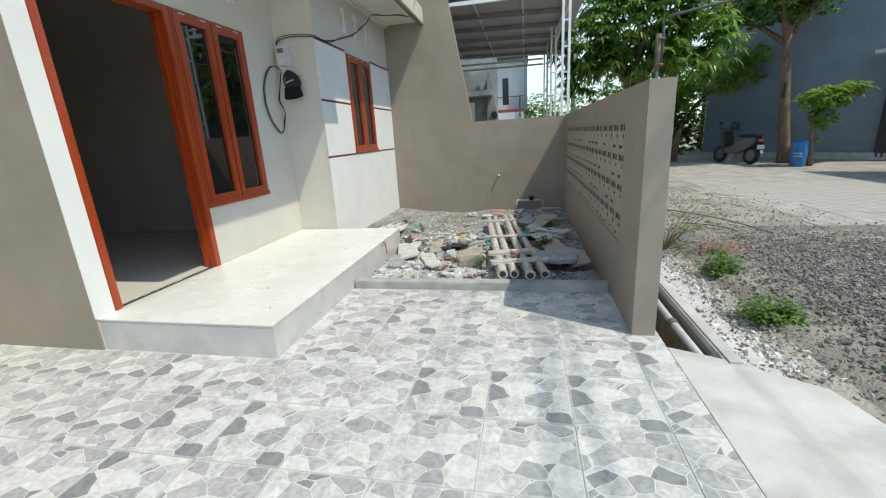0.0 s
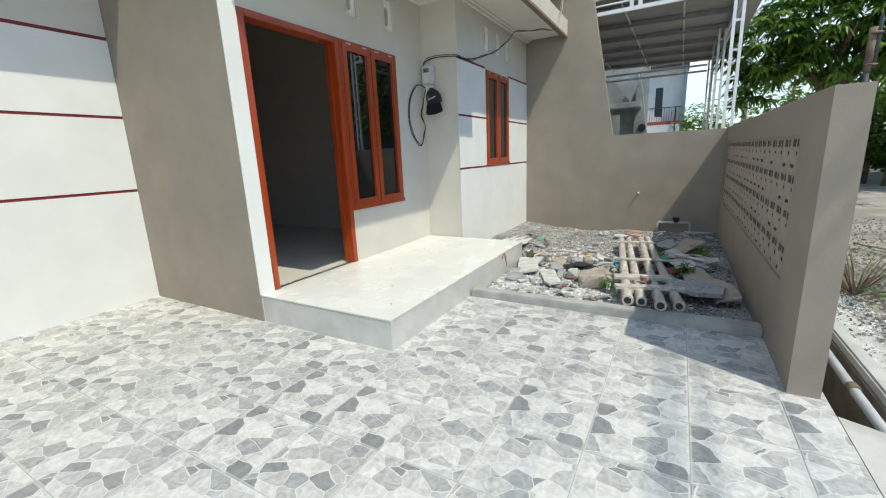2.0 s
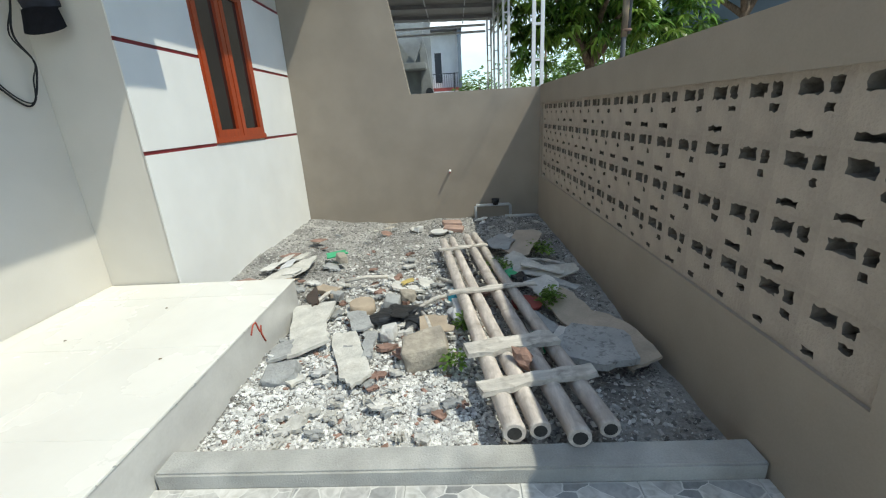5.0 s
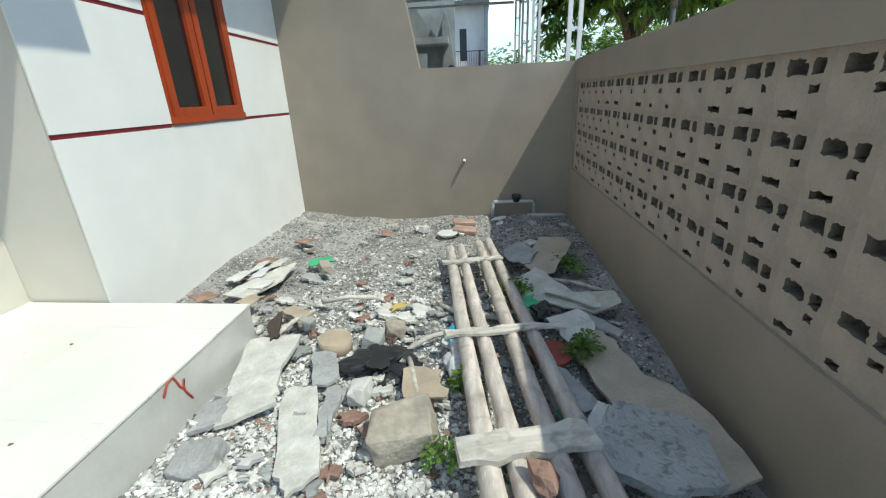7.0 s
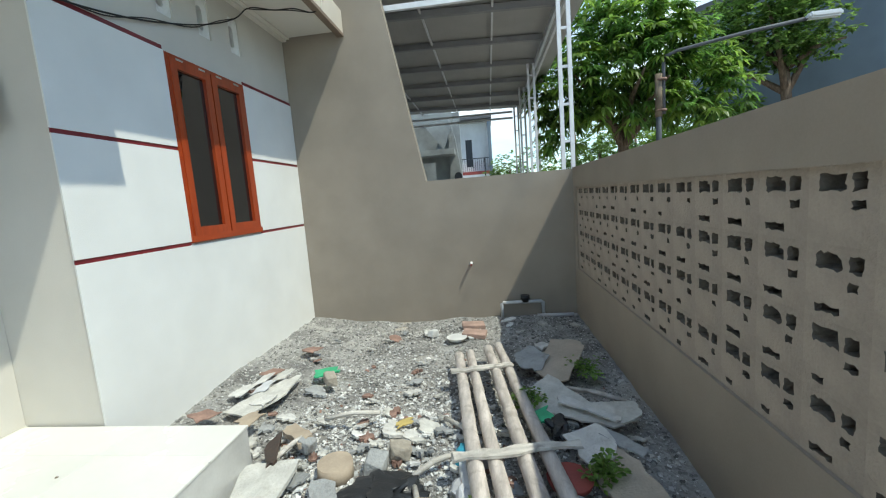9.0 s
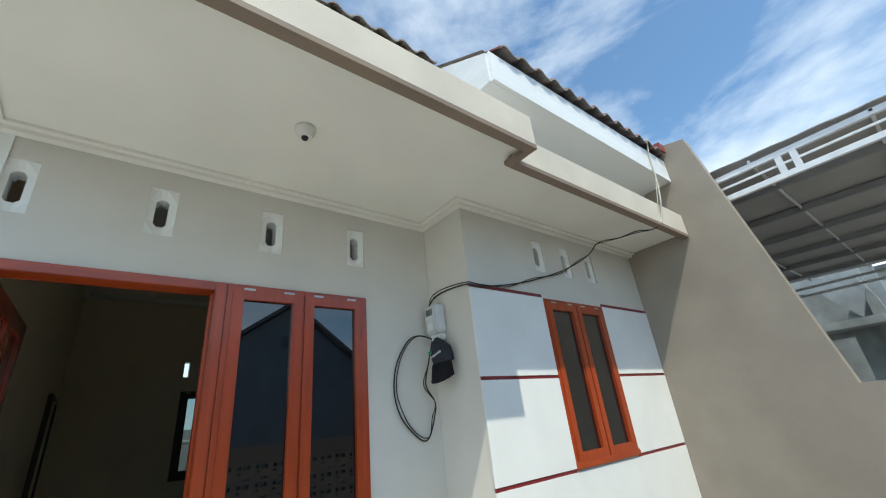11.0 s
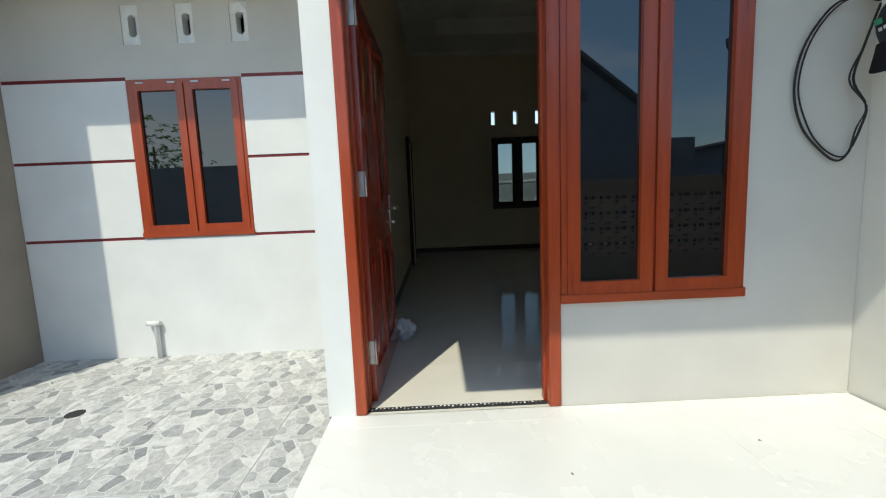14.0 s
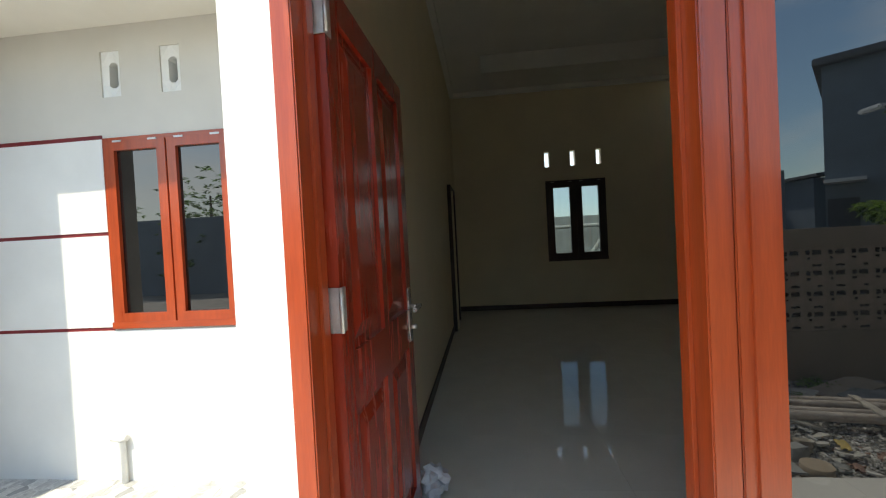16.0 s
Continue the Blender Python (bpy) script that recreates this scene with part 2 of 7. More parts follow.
M["black_bag"] = mat("crumpled_black_plastic", (0.025, 0.027, 0.03), 0.35, scale=10, amount=0.2, bump=0.2)
M["cap"] = mat("navy_cap_cloth", (0.022, 0.024, 0.034), 0.9, scale=30, amount=0.2, bump=0.4, fine=300)
M["print"] = mat("pale_cap_print", (0.5, 0.52, 0.55), 0.8, scale=10, amount=0.05, bump=0)
M["green_print"] = mat("green_cap_print", (0.03, 0.22, 0.12), 0.8, scale=10, amount=0.05, bump=0)
M["meter"] = mat("grey_white_meter_plastic", (0.62, 0.63, 0.63), 0.35, scale=8, amount=0.05, bump=0.02)
M["meter_dark"] = mat("meter_dial_grey", (0.20, 0.23, 0.22), 0.25, scale=8, amount=0.1, bump=0.0)
M["pvc"] = mat("grey_pvc_pipe", (0.48, 0.49, 0.5), 0.45, scale=6, amount=0.08, bump=0.03, stain=0.3, stain_colour=(0.36, 0.34, 0.3), stain_scale=6)
M["pvc_white"] = mat("white_pvc_pipe", (0.72, 0.72, 0.7), 0.4, scale=6, amount=0.06, bump=0.03, stain=0.3, stain_colour=(0.5, 0.47, 0.42), stain_scale=6)
M["bag"] = mat("thin_white_plastic_bag", (0.62, 0.63, 0.65), 0.4, scale=9, amount=0.1, bump=0.2)
M["green_sheet"] = mat("green_plastic", (0.05, 0.42, 0.20), 0.5, scale=9, amount=0.15, bump=0.2)
M["blue"] = mat("blue_plastic", (0.02, 0.16, 0.42), 0.4, scale=6, amount=0.12, bump=0.05)
M["cyan"] = mat("cyan_plastic", (0.05, 0.36, 0.50), 0.4, scale=6, amount=0.12, bump=0.05)
M["card"] = mat("brown_cardboard", (0.42, 0.345, 0.265), 0.9, scale=9, amount=0.1, bump=0.1)
M["yellow"] = mat("yellow_wrapper", (0.58, 0.45, 0.16), 0.5, scale=9, amount=0.1, bump=0.1)
M["red_plastic"] = mat("red_plastic", (0.30, 0.06, 0.05), 0.5, scale=9, amount=0.1, bump=0.1)
M["bark"] = mat("grey_brown_bark", (0.22, 0.155, 0.11), 0.95, scale=6, amount=0.3, bump=0.9, fine=30, stretch=(3, 3, 0.6), bump_dist=0.03)
M["leaf"] = mat("mango_leaf", (0.095, 0.185, 0.04), 0.36, scale=3, amount=0.3, bump=0, island=0.55)
M["leaf_new"] = mat("young_mango_leaf", (0.17, 0.265, 0.05), 0.42, scale=3, amount=0.2, bump=0, island=0.4)
M["leaf_small"] = mat("small_tree_leaf", (0.125, 0.21, 0.05), 0.5, scale=3, amount=0.3, bump=0, island=0.5)
M["leaf_far"] = mat("far_tree_leaf", (0.12, 0.20, 0.05), 0.6, scale=1, amount=0.3, bump=0, island=0.5)
M["weed"] = mat("weed_leaf", (0.16, 0.27, 0.06), 0.6, scale=3, amount=0.3, bump=0, island=0.4)
M["twig"] = mat("dry_twig", (0.22, 0.17, 0.12), 0.9, scale=6, amount=0.2, bump=0.2)
M["slate"] = mat("blue_grey_house_paint", (0.175, 0.218, 0.268), 0.8, scale=1.2, amount=0.1, bump=0.2, stain=0.3, stain_colour=(0.125, 0.155, 0.19), stain_scale=0.6)
M["far_white"] = mat("far_white_plaster", (0.66, 0.68, 0.70), 0.8, scale=1, amount=0.08, bump=0.1)
M["far_grey"] = mat("far_raw_concrete", (0.34, 0.36, 0.36), 0.9, scale=1.5, amount=0.2, bump=0.3, stain=0.5, stain_colour=(0.2, 0.2, 0.2), stain_scale=1)
# dark far parts; also paints the shade inside far holes and openings
M["far_dark"] = mat("far_dark_parts_and_opening_shade", (0.03, 0.035, 0.045), 0.4, scale=2, amount=0.1, bump=0)
M["grey_roof"] = mat("dark_grey_roof_sheet", (0.12, 0.125, 0.14), 0.7, scale=2, amount=0.15, bump=0.2)
M["tyre"] = mat("black_rubber", (0.02, 0.02, 0.02), 0.8, scale=10, amount=0.2, bump=0.2)
M["bike_paint"] = mat("black_scooter_paint", (0.022, 0.022, 0.026), 0.4, scale=6, amount=0.1, bump=0, coat=0.2)
M["cord"] = mat("black_cable", (0.012, 0.012, 0.012), 0.6, scale=20, amount=0.1, bump=0)
M["white_cord"] = mat("pale_cable", (0.5, 0.47, 0.4), 0.6, scale=20, amount=0.1, bump=0)
M["red_paint"] = mat("red_brush_mark", (0.42, 0.07, 0.04), 0.7, scale=20, amount=0.2, bump=0)
M["strip"] = mat("black_threshold_strip", (0.03, 0.03, 0.03), 0.6, scale=30, amount=0.3, bump=0.2)
M["rim"] = mat("dark_alloy", (0.10, 0.10, 0.105), 0.4, 0.6, scale=10, amount=0.1, bump=0)
M["bulb"] = mat("white_lamp_holder", (0.72, 0.70, 0.64), 0.4, scale=10, amount=0.04, bump=0)


def glass_dark():
    m = mat("dark_tinted_glass", (0.006, 0.007, 0.008), 0.02, scale=2, amount=0.1, bump=0, spec=0.5)
    p = m.node_tree.nodes["Principled BSDF"]
    for link in list(p.inputs["Roughness"].links):
        m.node_tree.links.remove(link)
    p.inputs["Roughness"].default_value, p.inputs["IOR"].default_value = 0.012, 1.9
    return m


M["glass"] = glass_dark()
pane = bpy.data.materials.new("clear_glass")
pane.use_nodes = True
pn, pl = pane.node_tree.nodes, pane.node_tree.links
pn.clear()
po, pt, pg, px, pf = (pn.new("ShaderNode" + k) for k in ("OutputMaterial", "BsdfTransparent", "BsdfGlossy", "MixShader", "Fresnel"))
pt.inputs["Color"].default_value = (0.44, 0.49, 0.51, 1)
pg.inputs["Roughness"].default_value = 0.02
pl.new(pf.outputs[0], px.inputs[0]); pl.new(pt.outputs[0], px.inputs[1]); pl.new(pg.outputs[0], px.inputs[2]); pl.new(px.outputs[0], po.inputs[0])
M["clear"] = pane

# thin leaves let part of the light through
for key in ("leaf", "leaf_new", "leaf_small", "leaf_far", "weed"):
    nt = M[key].node_tree
    pr = nt.nodes["Principled BSDF"]
    tr, mxs = nt.nodes.new("ShaderNodeBsdfTranslucent"), nt.nodes.new("ShaderNodeMixShader")
    mxs.inputs["Fac"].default_value = 0.48
    lift = nt.nodes.new("ShaderNodeHueSaturation")
    lift.inputs["Value"].default_value = 1.9
    nt.links.new(pr.inputs["Base Color"].links[0].from_socket, lift.inputs["Color"])
    nt.links.new(lift.outputs["Color"], tr.inputs["Color"])
    nt.links.new(pr.outputs[0], mxs.inputs[1])
    nt.links.new(tr.outputs[0], mxs.inputs[2])
    nt.links.new(mxs.outputs[0], nt.nodes["Material Output"].inputs["Surface"])


def stone_print():
    """Carport tile: a printed crazy-paving of grey stones with pale joints and a pale rim, in four prints."""
    m = bpy.data.materials.new("stone_print_tile")
    m.use_nodes = True
    n, l = m.node_tree.nodes, m.node_tree.links
    p = n["Principled BSDF"]
    tc = n.new("ShaderNodeTexCoord")
    info = n.new("ShaderNodeObjectInfo")
    st = n.new("ShaderNodeMath"); st.operation = "MULTIPLY"; st.inputs[1].default_value = 4.0
    fl = n.new("ShaderNodeMath"); fl.operation = "FLOOR"
    sc = n.new("ShaderNodeMath"); sc.operation = "MULTIPLY"; sc.inputs[1].default_value = 3.7
    cx = n.new("ShaderNodeCombineXYZ")
    add = n.new("ShaderNodeVectorMath"); add.operation = "ADD"
    l.new(info.outputs["Random"], st.inputs[0]); l.new(st.outputs[0], fl.inputs[0]); l.new(fl.outputs[0], sc.inputs[0]); l.new(sc.outputs[0], cx.inputs[0])
    wob = n.new("ShaderNodeTexNoise"); wob.inputs["Scale"].default_value = 11.0; wob.inputs["Detail"].default_value = 3.0
    wm = n.new("ShaderNodeVectorMath"); wm.operation = "SCALE"; wm.inputs["Scale"].default_value = 0.034
    l.new(tc.outputs["Object"], wob.inputs["Vector"]); l.new(wob.outputs["Color"], wm.inputs[0])
    l.new(tc.outputs["Object"], add.inputs[0]); l.new(cx.outputs[0], add.inputs[1])
    add2 = n.new("ShaderNodeVectorMath"); add2.operation = "ADD"
    l.new(add.outputs[0], add2.inputs[0]); l.new(wm.outputs[0], add2.inputs[1])
    mp = n.new("ShaderNodeMapping"); mp.inputs["Scale"].default_value = (8.8, 11.6, 0.0)
    l.new(add2.outputs[0], mp.inputs["Vector"])
    v1, v2 = n.new("ShaderNodeTexVoronoi"), n.new("ShaderNodeTexVoronoi")
    v2.feature = "DISTANCE_TO_EDGE"
    for v in (v1, v2):
        v.inputs["Scale"].default_value = 1.0; v.inputs["Randomness"].default_value = 0.95
        l.new(mp.outputs["Vector"], v.inputs["Vector"])
    sep = n.new("ShaderNodeSeparateColor"); l.new(v1.outputs["Color"], sep.inputs[0])
    r = n.new("ShaderNodeValToRGB"); r.color_ramp.interpolation = "CONSTANT"
    e = r.color_ramp.elements
    e[0].position, e[0].color = 0.0, (0.225, 0.232, 0.236, 1)
    e[1].position, e[1].color = 0.11, (0.33, 0.335, 0.335, 1)
    for pos, c in ((0.27, (0.42, 0.415, 0.405, 1)), (0.44, (0.56, 0.555, 0.53, 1)), (0.58, (0.61, 0.60, 0.575, 1)), (0.74, (0.50, 0.495, 0.475, 1)), (0.90, (0.40, 0.395, 0.38, 1))):
        q = e.new(pos); q.color = c
    l.new(sep.outputs[0], r.inputs["Fac"])
    gr = n.new("ShaderNodeTexNoise"); gr.inputs["Scale"].default_value = 22.0; gr.inputs["Detail"].default_value = 8.0; gr.inputs["Distortion"].default_value = 1.2
    l.new(add.outputs[0], gr.inputs["Vector"])
    ov = n.new("ShaderNodeMixRGB"); ov.blend_type = "OVERLAY"; ov.inputs["Fac"].default_value = 0.68
    l.new(r.outputs["Color"], ov.inputs["Color1"]); l.new(gr.outputs["Fac"], ov.inputs["Color2"])
    er = n.new("ShaderNodeValToRGB"); er.color_ramp.elements[0].position, er.color_ramp.elements[1].position = 0.008, 0.024
    l.new(v2.outputs["Distance"], er.inputs["Fac"])
    mj = n.new("ShaderNodeMixRGB"); mj.inputs["Color1"].default_value = (0.63, 0.63, 0.605, 1)
    l.new(er.outputs["Color"], mj.inputs["Fac"]); l.new(ov.outputs["Color"], mj.inputs["Color2"])
    sx = n.new("ShaderNodeSeparateXYZ"); l.new(tc.outputs["Object"], sx.inputs[0])
    ax, ay = n.new("ShaderNodeMath"), n.new("ShaderNodeMath")
    ax.operation = ay.operation = "ABSOLUTE"
    mxx = n.new("ShaderNodeMath"); mxx.operation = "MAXIMUM"
    br = n.new("ShaderNodeMapRange"); br.inputs["From Min"].default_value, br.inputs["From Max"].default_value = 0.1895, 0.1930; br.inputs["To Max"].default_value = 0.5
    l.new(sx.outputs["X"], ax.inputs[0]); l.new(sx.outputs["Y"], ay.inputs[0]); l.new(ax.outputs[0], mxx.inputs[0]); l.new(ay.outputs[0], mxx.inputs[1]); l.new(mxx.outputs[0], br.inputs["Value"])
    mb = n.new("ShaderNodeMixRGB"); mb.inputs["Color2"].default_value = (0.60, 0.60, 0.575, 1)
    l.new(br.outputs["Result"], mb.inputs["Fac"]); l.new(mj.outputs["Color"], mb.inputs["Color1"])
    du = n.new("ShaderNodeTexNoise"); du.inputs["Scale"].default_value = 0.9; du.inputs["Detail"].default_value = 6.0
    geo = n.new("ShaderNodeNewGeometry"); l.new(geo.outputs["Position"], du.inputs["Vector"])
    dr = n.new("ShaderNodeMapRange"); dr.inputs["From Min"].default_value, dr.inputs["From Max"].default_value = 0.4, 0.8; dr.inputs["To Max"].default_value = 0.28
    l.new(du.outputs["Fac"], dr.inputs["Value"])
    dm = n.new("ShaderNodeMixRGB"); dm.inputs["Color2"].default_value = (0.58, 0.57, 0.54, 1)
    l.new(dr.outputs["Result"], dm.inputs["Fac"]); l.new(mb.outputs["Color"], dm.inputs["Color1"])
    l.new(dm.outputs["Color"], p.inputs["Base Color"])
    p.inputs["Roughness"].default_value = 0.5
    b = n.new("ShaderNodeBump"); b.inputs["Strength"].default_value = 0.25; b.inputs["Distance"].default_value = 0.004
    l.new(gr.outputs["Fac"], b.inputs["Height"]); l.new(b.outputs["Normal"], p.inputs["Normal"])
    return m


M["tile"] = stone_print()


# ---- building helpers ----
def mesh_of(name, bm, material):
    bmesh.ops.recalc_face_normals(bm, faces=bm.faces[:])
    me = bpy.data.meshes.new(name)
    bm.to_mesh(me)
    bm.free()
    for m in (material if isinstance(material, (list, tuple)) else [material]):
        me.materials.append(m)
    return me


def part(name, bm, material, parent, label=""):
    ob = new(name, mesh_of(name, bm, material))
    ob.parent = parent
    return tagged(ob, label) if label else ob


def thing(name, place, label, category, group=""):
    ob = new(name)
    ob.location = place
    ob.empty_display_size = 0.1
    return tagged(ob, label, category, group)


def solo(name, bm, material, label, category, group="", kind="", place=None):
    ob = new(name, mesh_of(name, bm, material))
    if place:
        ob.location = place
    return tagged(ob, label, category, group, kind)


def structure(name, bm, material, label="", category=""):
    return solo(name, bm, material, label, category, kind="structure")


def box(bm, x0, x1, y0, y1, z0, z1, bevel=0.0):
    v = [bm.verts.new((x, y, z)) for x in (x0, x1) for y in (y0, y1) for z in (z0, z1)]
    fs = [bm.faces.new([v[i] for i in q]) for q in ((0, 1, 3, 2), (4, 6, 7, 5), (0, 4, 5, 1), (2, 3, 7, 6), (0, 2, 6, 4), (1, 5, 7, 3))]
    if bevel > 0:
        edges = {e for f in fs for e in f.edges}
        bmesh.ops.bevel(bm, geom=list(edges), offset=bevel, segments=2, affect="EDGES")
    return bm


def B(*a, bevel=0.0):
    return box(bmesh.new(), *a, bevel=bevel)


def extrude_poly(bm, pts, axis, a, b):
    """A prism: 2D outline pts, run along axis from a to b."""
    def at(p, d):
        return {"x": (d, p[0], p[1]), "y": (p[0], d, p[1]), "z": (p[0], p[1], d)}[axis]
    lo, hi = [bm.verts.new(at(p, a)) for p in pts], [bm.verts.new(at(p, b)) for p in pts]
    bm.faces.new(lo), bm.faces.new(hi[::-1])
    for i in range(len(pts)):
        j = (i + 1) % len(pts)
        bm.faces.new((lo[i], hi[i], hi[j], lo[j]))
    return bm


def plate(bm, axis, a, b, us, vs, hole):
    """A slab between a and b on an axis; the cells (i, j) of the grid us x vs for which hole is true stay open."""
    def at(d, u, v):
        return (d, u, v) if axis == "x" else (u, d, v)
    nu, nv = len(us) - 1, len(vs) - 1
    vert = {}

    def V(d, i, j):
        k = (d, i, j)
        if k not in vert:
            vert[k] = bm.verts.new(at((a, b)[d], us[i], vs[j]))
        return vert[k]

    def solid(i, j):
        return 0 <= i < nu and 0 <= j < nv and not hole(i, j)
    for i in range(nu):
        for j in range(nv):
            if not solid(i, j):
                continue
            for d in (0, 1):
                bm.faces.new((V(d, i, j), V(d, i + 1, j), V(d, i + 1, j + 1), V(d, i, j + 1)))
            for di, dj, p, q in ((-1, 0, (i, j), (i, j + 1)), (1, 0, (i + 1, j), (i + 1, j + 1)), (0, -1, (i, j), (i + 1, j)), (0, 1, (i, j + 1), (i + 1, j + 1))):
                if not solid(i + di, j + dj):
                    bm.faces.new((V(0, *p), V(1, *p), V(1, *q), V(0, *q)))
    return bm


def wall(bm, axis, a, b, u0, u1, v0, v1, openings):
    us = sorted({u0, u1, *[o[k] for o in openings for k in (0, 1)]})
    vs = sorted({v0, v1, *[o[k] for o in openings for k in (2, 3)]})

    def hole(i, j):
        cu, cv = (us[i] + us[i + 1]) / 2, (vs[j] + vs[j + 1]) / 2
        return any(o[0] < cu < o[1] and o[2] < cv < o[3] for o in openings)
    return plate(bm, axis, a, b, us, vs, hole)


def tube(bm, pts, radii, sides=10, cap=True):
    """A round pipe along points, with a radius at each."""
    pts = [Vector(p) for p in pts]
    rings = []
    for i, p in enumerate(pts):
        d = (pts[min(i + 1, len(pts) - 1)] - pts[max(i - 1, 0)]).normalized()
        s = d.cross(Vector((0, 0, 1)) if abs(d.z) < 0.9 else Vector((1, 0, 0))).normalized()
        u = s.cross(d)
        r = radii[i] if isinstance(radii, (list, tuple)) else radii
        rings.append([bm.verts.new(p + r * (math.cos(2 * math.pi * k / sides) * s + math.sin(2 * math.pi * k / sides) * u)) for k in range(sides)])
    for a, b in zip(rings, rings[1:]):
        for k in range(sides):
            f = bm.faces.new((a[k], a[(k + 1) % sides], b[(k + 1) % sides], b[k]))
            f.smooth = True
    if cap:
        bm.faces.new(rings[0]), bm.faces.new(rings[-1][::-1])
    return bm


def cable(name, pts, r, material, label, category="cable", group=""):
    pts = [Vector(p) for p in pts]
    out = []
    for i in range(len(pts) - 1):
        p0, p1, p2, p3 = pts[max(i - 1, 0)], pts[i], pts[i + 1], pts[min(i + 2, len(pts) - 1)]
        for k in range(6):
            t = k / 6
            out.append(0.5 * ((2 * p1) + (p2 - p0) * t + (2 * p0 - 5 * p1 + 4 * p2 - p3) * t * t + (3 * p1 - p0 - 3 * p2 + p3) * t ** 3))
    out.append(pts[-1])
    return solo(name, tube(bmesh.new(), out, r, 6), material, label, category, group)


def rock(bm, c, size, rng, flat=0.6, sub=1):
    g = bmesh.ops.create_icosphere(bm, subdivisions=sub, radius=0.5)
    rot = Euler((rng.uniform(-0.4, 0.4), rng.uniform(-0.4, 0.4), rng.uniform(0, 6.3))).to_matrix()
    sx, sy, sz = size * rng.uniform(0.7, 1.3), size * rng.uniform(0.6, 1.1), size * flat * rng.uniform(0.6, 1.2)
    for v in g["verts"]:
        k = rng.uniform(0.75, 1.2)
        v.co = rot @ Vector((v.co.x * sx * k, v.co.y * sy * k, v.co.z * sz * k)) + Vector(c)


def scatter(count, pick, rng, lo, hi, flat=0.55):
    """Many small broken stones as one mesh (octahedra pushed out of shape)."""
    vs, fs = [], []
    for _ in range(count):
        c = pick(rng)
        s = lo + (hi - lo) * rng.random() ** 2.6
        a = rng.uniform(0, 6.3)
        ca, sa = math.cos(a), math.sin(a)
        sx, sy, sz = s * rng.uniform(0.6, 1.3), s * rng.uniform(0.5, 1.0), s * flat * rng.uniform(0.5, 1.2)
        k0 = len(vs)
        tx, ty = rng.uniform(-0.4, 0.4), rng.uniform(-0.4, 0.4)
        for px_, py_, pz_ in ((1, 1, -.5), (-1, 1, -.5), (-1, -1, -.5), (1, -1, -.5), (.7, .8, .6), (-.8, .6, .6), (-.7, -.7, .6), (.8, -.6, .6)):
            x, y, z = px_ * sx * rng.uniform(0.3, 0.6), py_ * sy * rng.uniform(0.3, 0.6), pz_ * sz * rng.uniform(0.6, 1.1)
            z += x * tx + y * ty
            vs.append((c[0] + ca * x - sa * y, c[1] + sa * x + ca * y, c[2] + z))
        for f in ((4, 5, 6, 7), (0, 1, 5, 4), (1, 2, 6, 5), (2, 3, 7, 6), (3, 0, 4, 7)):
            fs.append([k0 + i for i in f])
    me = bpy.data.meshes.new("stones")
    me.from_pydata(vs, [], fs)
    return me


def leaves(name, spots, rng, length, width, droop, per, material, parent=None, label=""):
    """Clumps of pointed leaves; spots: (place, outward way)."""
    vs, fs = [], []
    for c, out in spots:
        for _ in range(per):
            a = rng.uniform(0, 6.283)
            d = Vector((math.cos(a), math.sin(a), rng.uniform(-0.55, 0.6))) + out * 0.6
            d.normalize()
            L = length * rng.uniform(0.65, 1.25)
            w = width * rng.uniform(0.7, 1.2)
            s = d.cross(Vector((0, 0, 1)))
            if s.length < 0.05:
                continue
            s = s.normalized() * w
            p0 = c + d * 0.02
            p1 = p0 + d * L * 0.5 + Vector((0, 0, -droop * L * 0.12))
            p2 = p0 + d * L * 0.92 + Vector((0, 0, -droop * L * 0.5))
            k = len(vs)
            vs += [p0, p1 + s, p1 - s, p2]
            fs += [(k, k + 1, k + 3), (k, k + 3, k + 2)]
    me = bpy.data.meshes.new(name)
    me.from_pydata([tuple(v) for v in vs], [], fs)
    me.materials.append(material)
    ob = new(name, me)
    ob.parent = parent
    return tagged(ob, label) if label else ob


def rosettes(name, spots, rng, length, width, per, material, parent, label=""):
    """Whorls of long pointed leaves that arch out of a shoot's tip and hang."""
    vs, fs = [], []
    for c, out in spots:
        axis = (out + Vector((0, 0, 0.35))).normalized()
        for k in range(per):
            a = 6.283 * k / per + rng.uniform(-0.3, 0.3)
            d = (Vector((math.cos(a), math.sin(a), rng.uniform(-0.1, 0.5))) + axis * 0.5).normalized()
            s = d.cross(Vector((0, 0, 1)))
            if s.length < 0.1:
                continue
            s.normalize()
            L, w, hang = length * rng.uniform(0.7, 1.2), width * rng.uniform(0.8, 1.2), rng.uniform(0.45, 1.0)
            mid = [c + d * (L * t) + Vector((0, 0, -hang * L * t * t)) for t in (0.03, 0.3, 0.65, 1.0)]
            n0 = len(vs)
            vs += [mid[0], mid[1] + s * w, mid[1] - s * w, mid[2] + s * w * 0.85, mid[2] - s * w * 0.85, mid[3]]
            fs += [(n0, n0 + 1, n0 + 2), (n0 + 1, n0 + 3, n0 + 4, n0 + 2), (n0 + 3, n0 + 5, n0 + 4)]
    me = bpy.data.meshes.new(name)
    me.from_pydata([tuple(v) for v in vs], [], fs)
    me.materials.append(material)
    ob = new(name, me)
    ob.parent = parent
    return tagged(ob, label) if label else ob


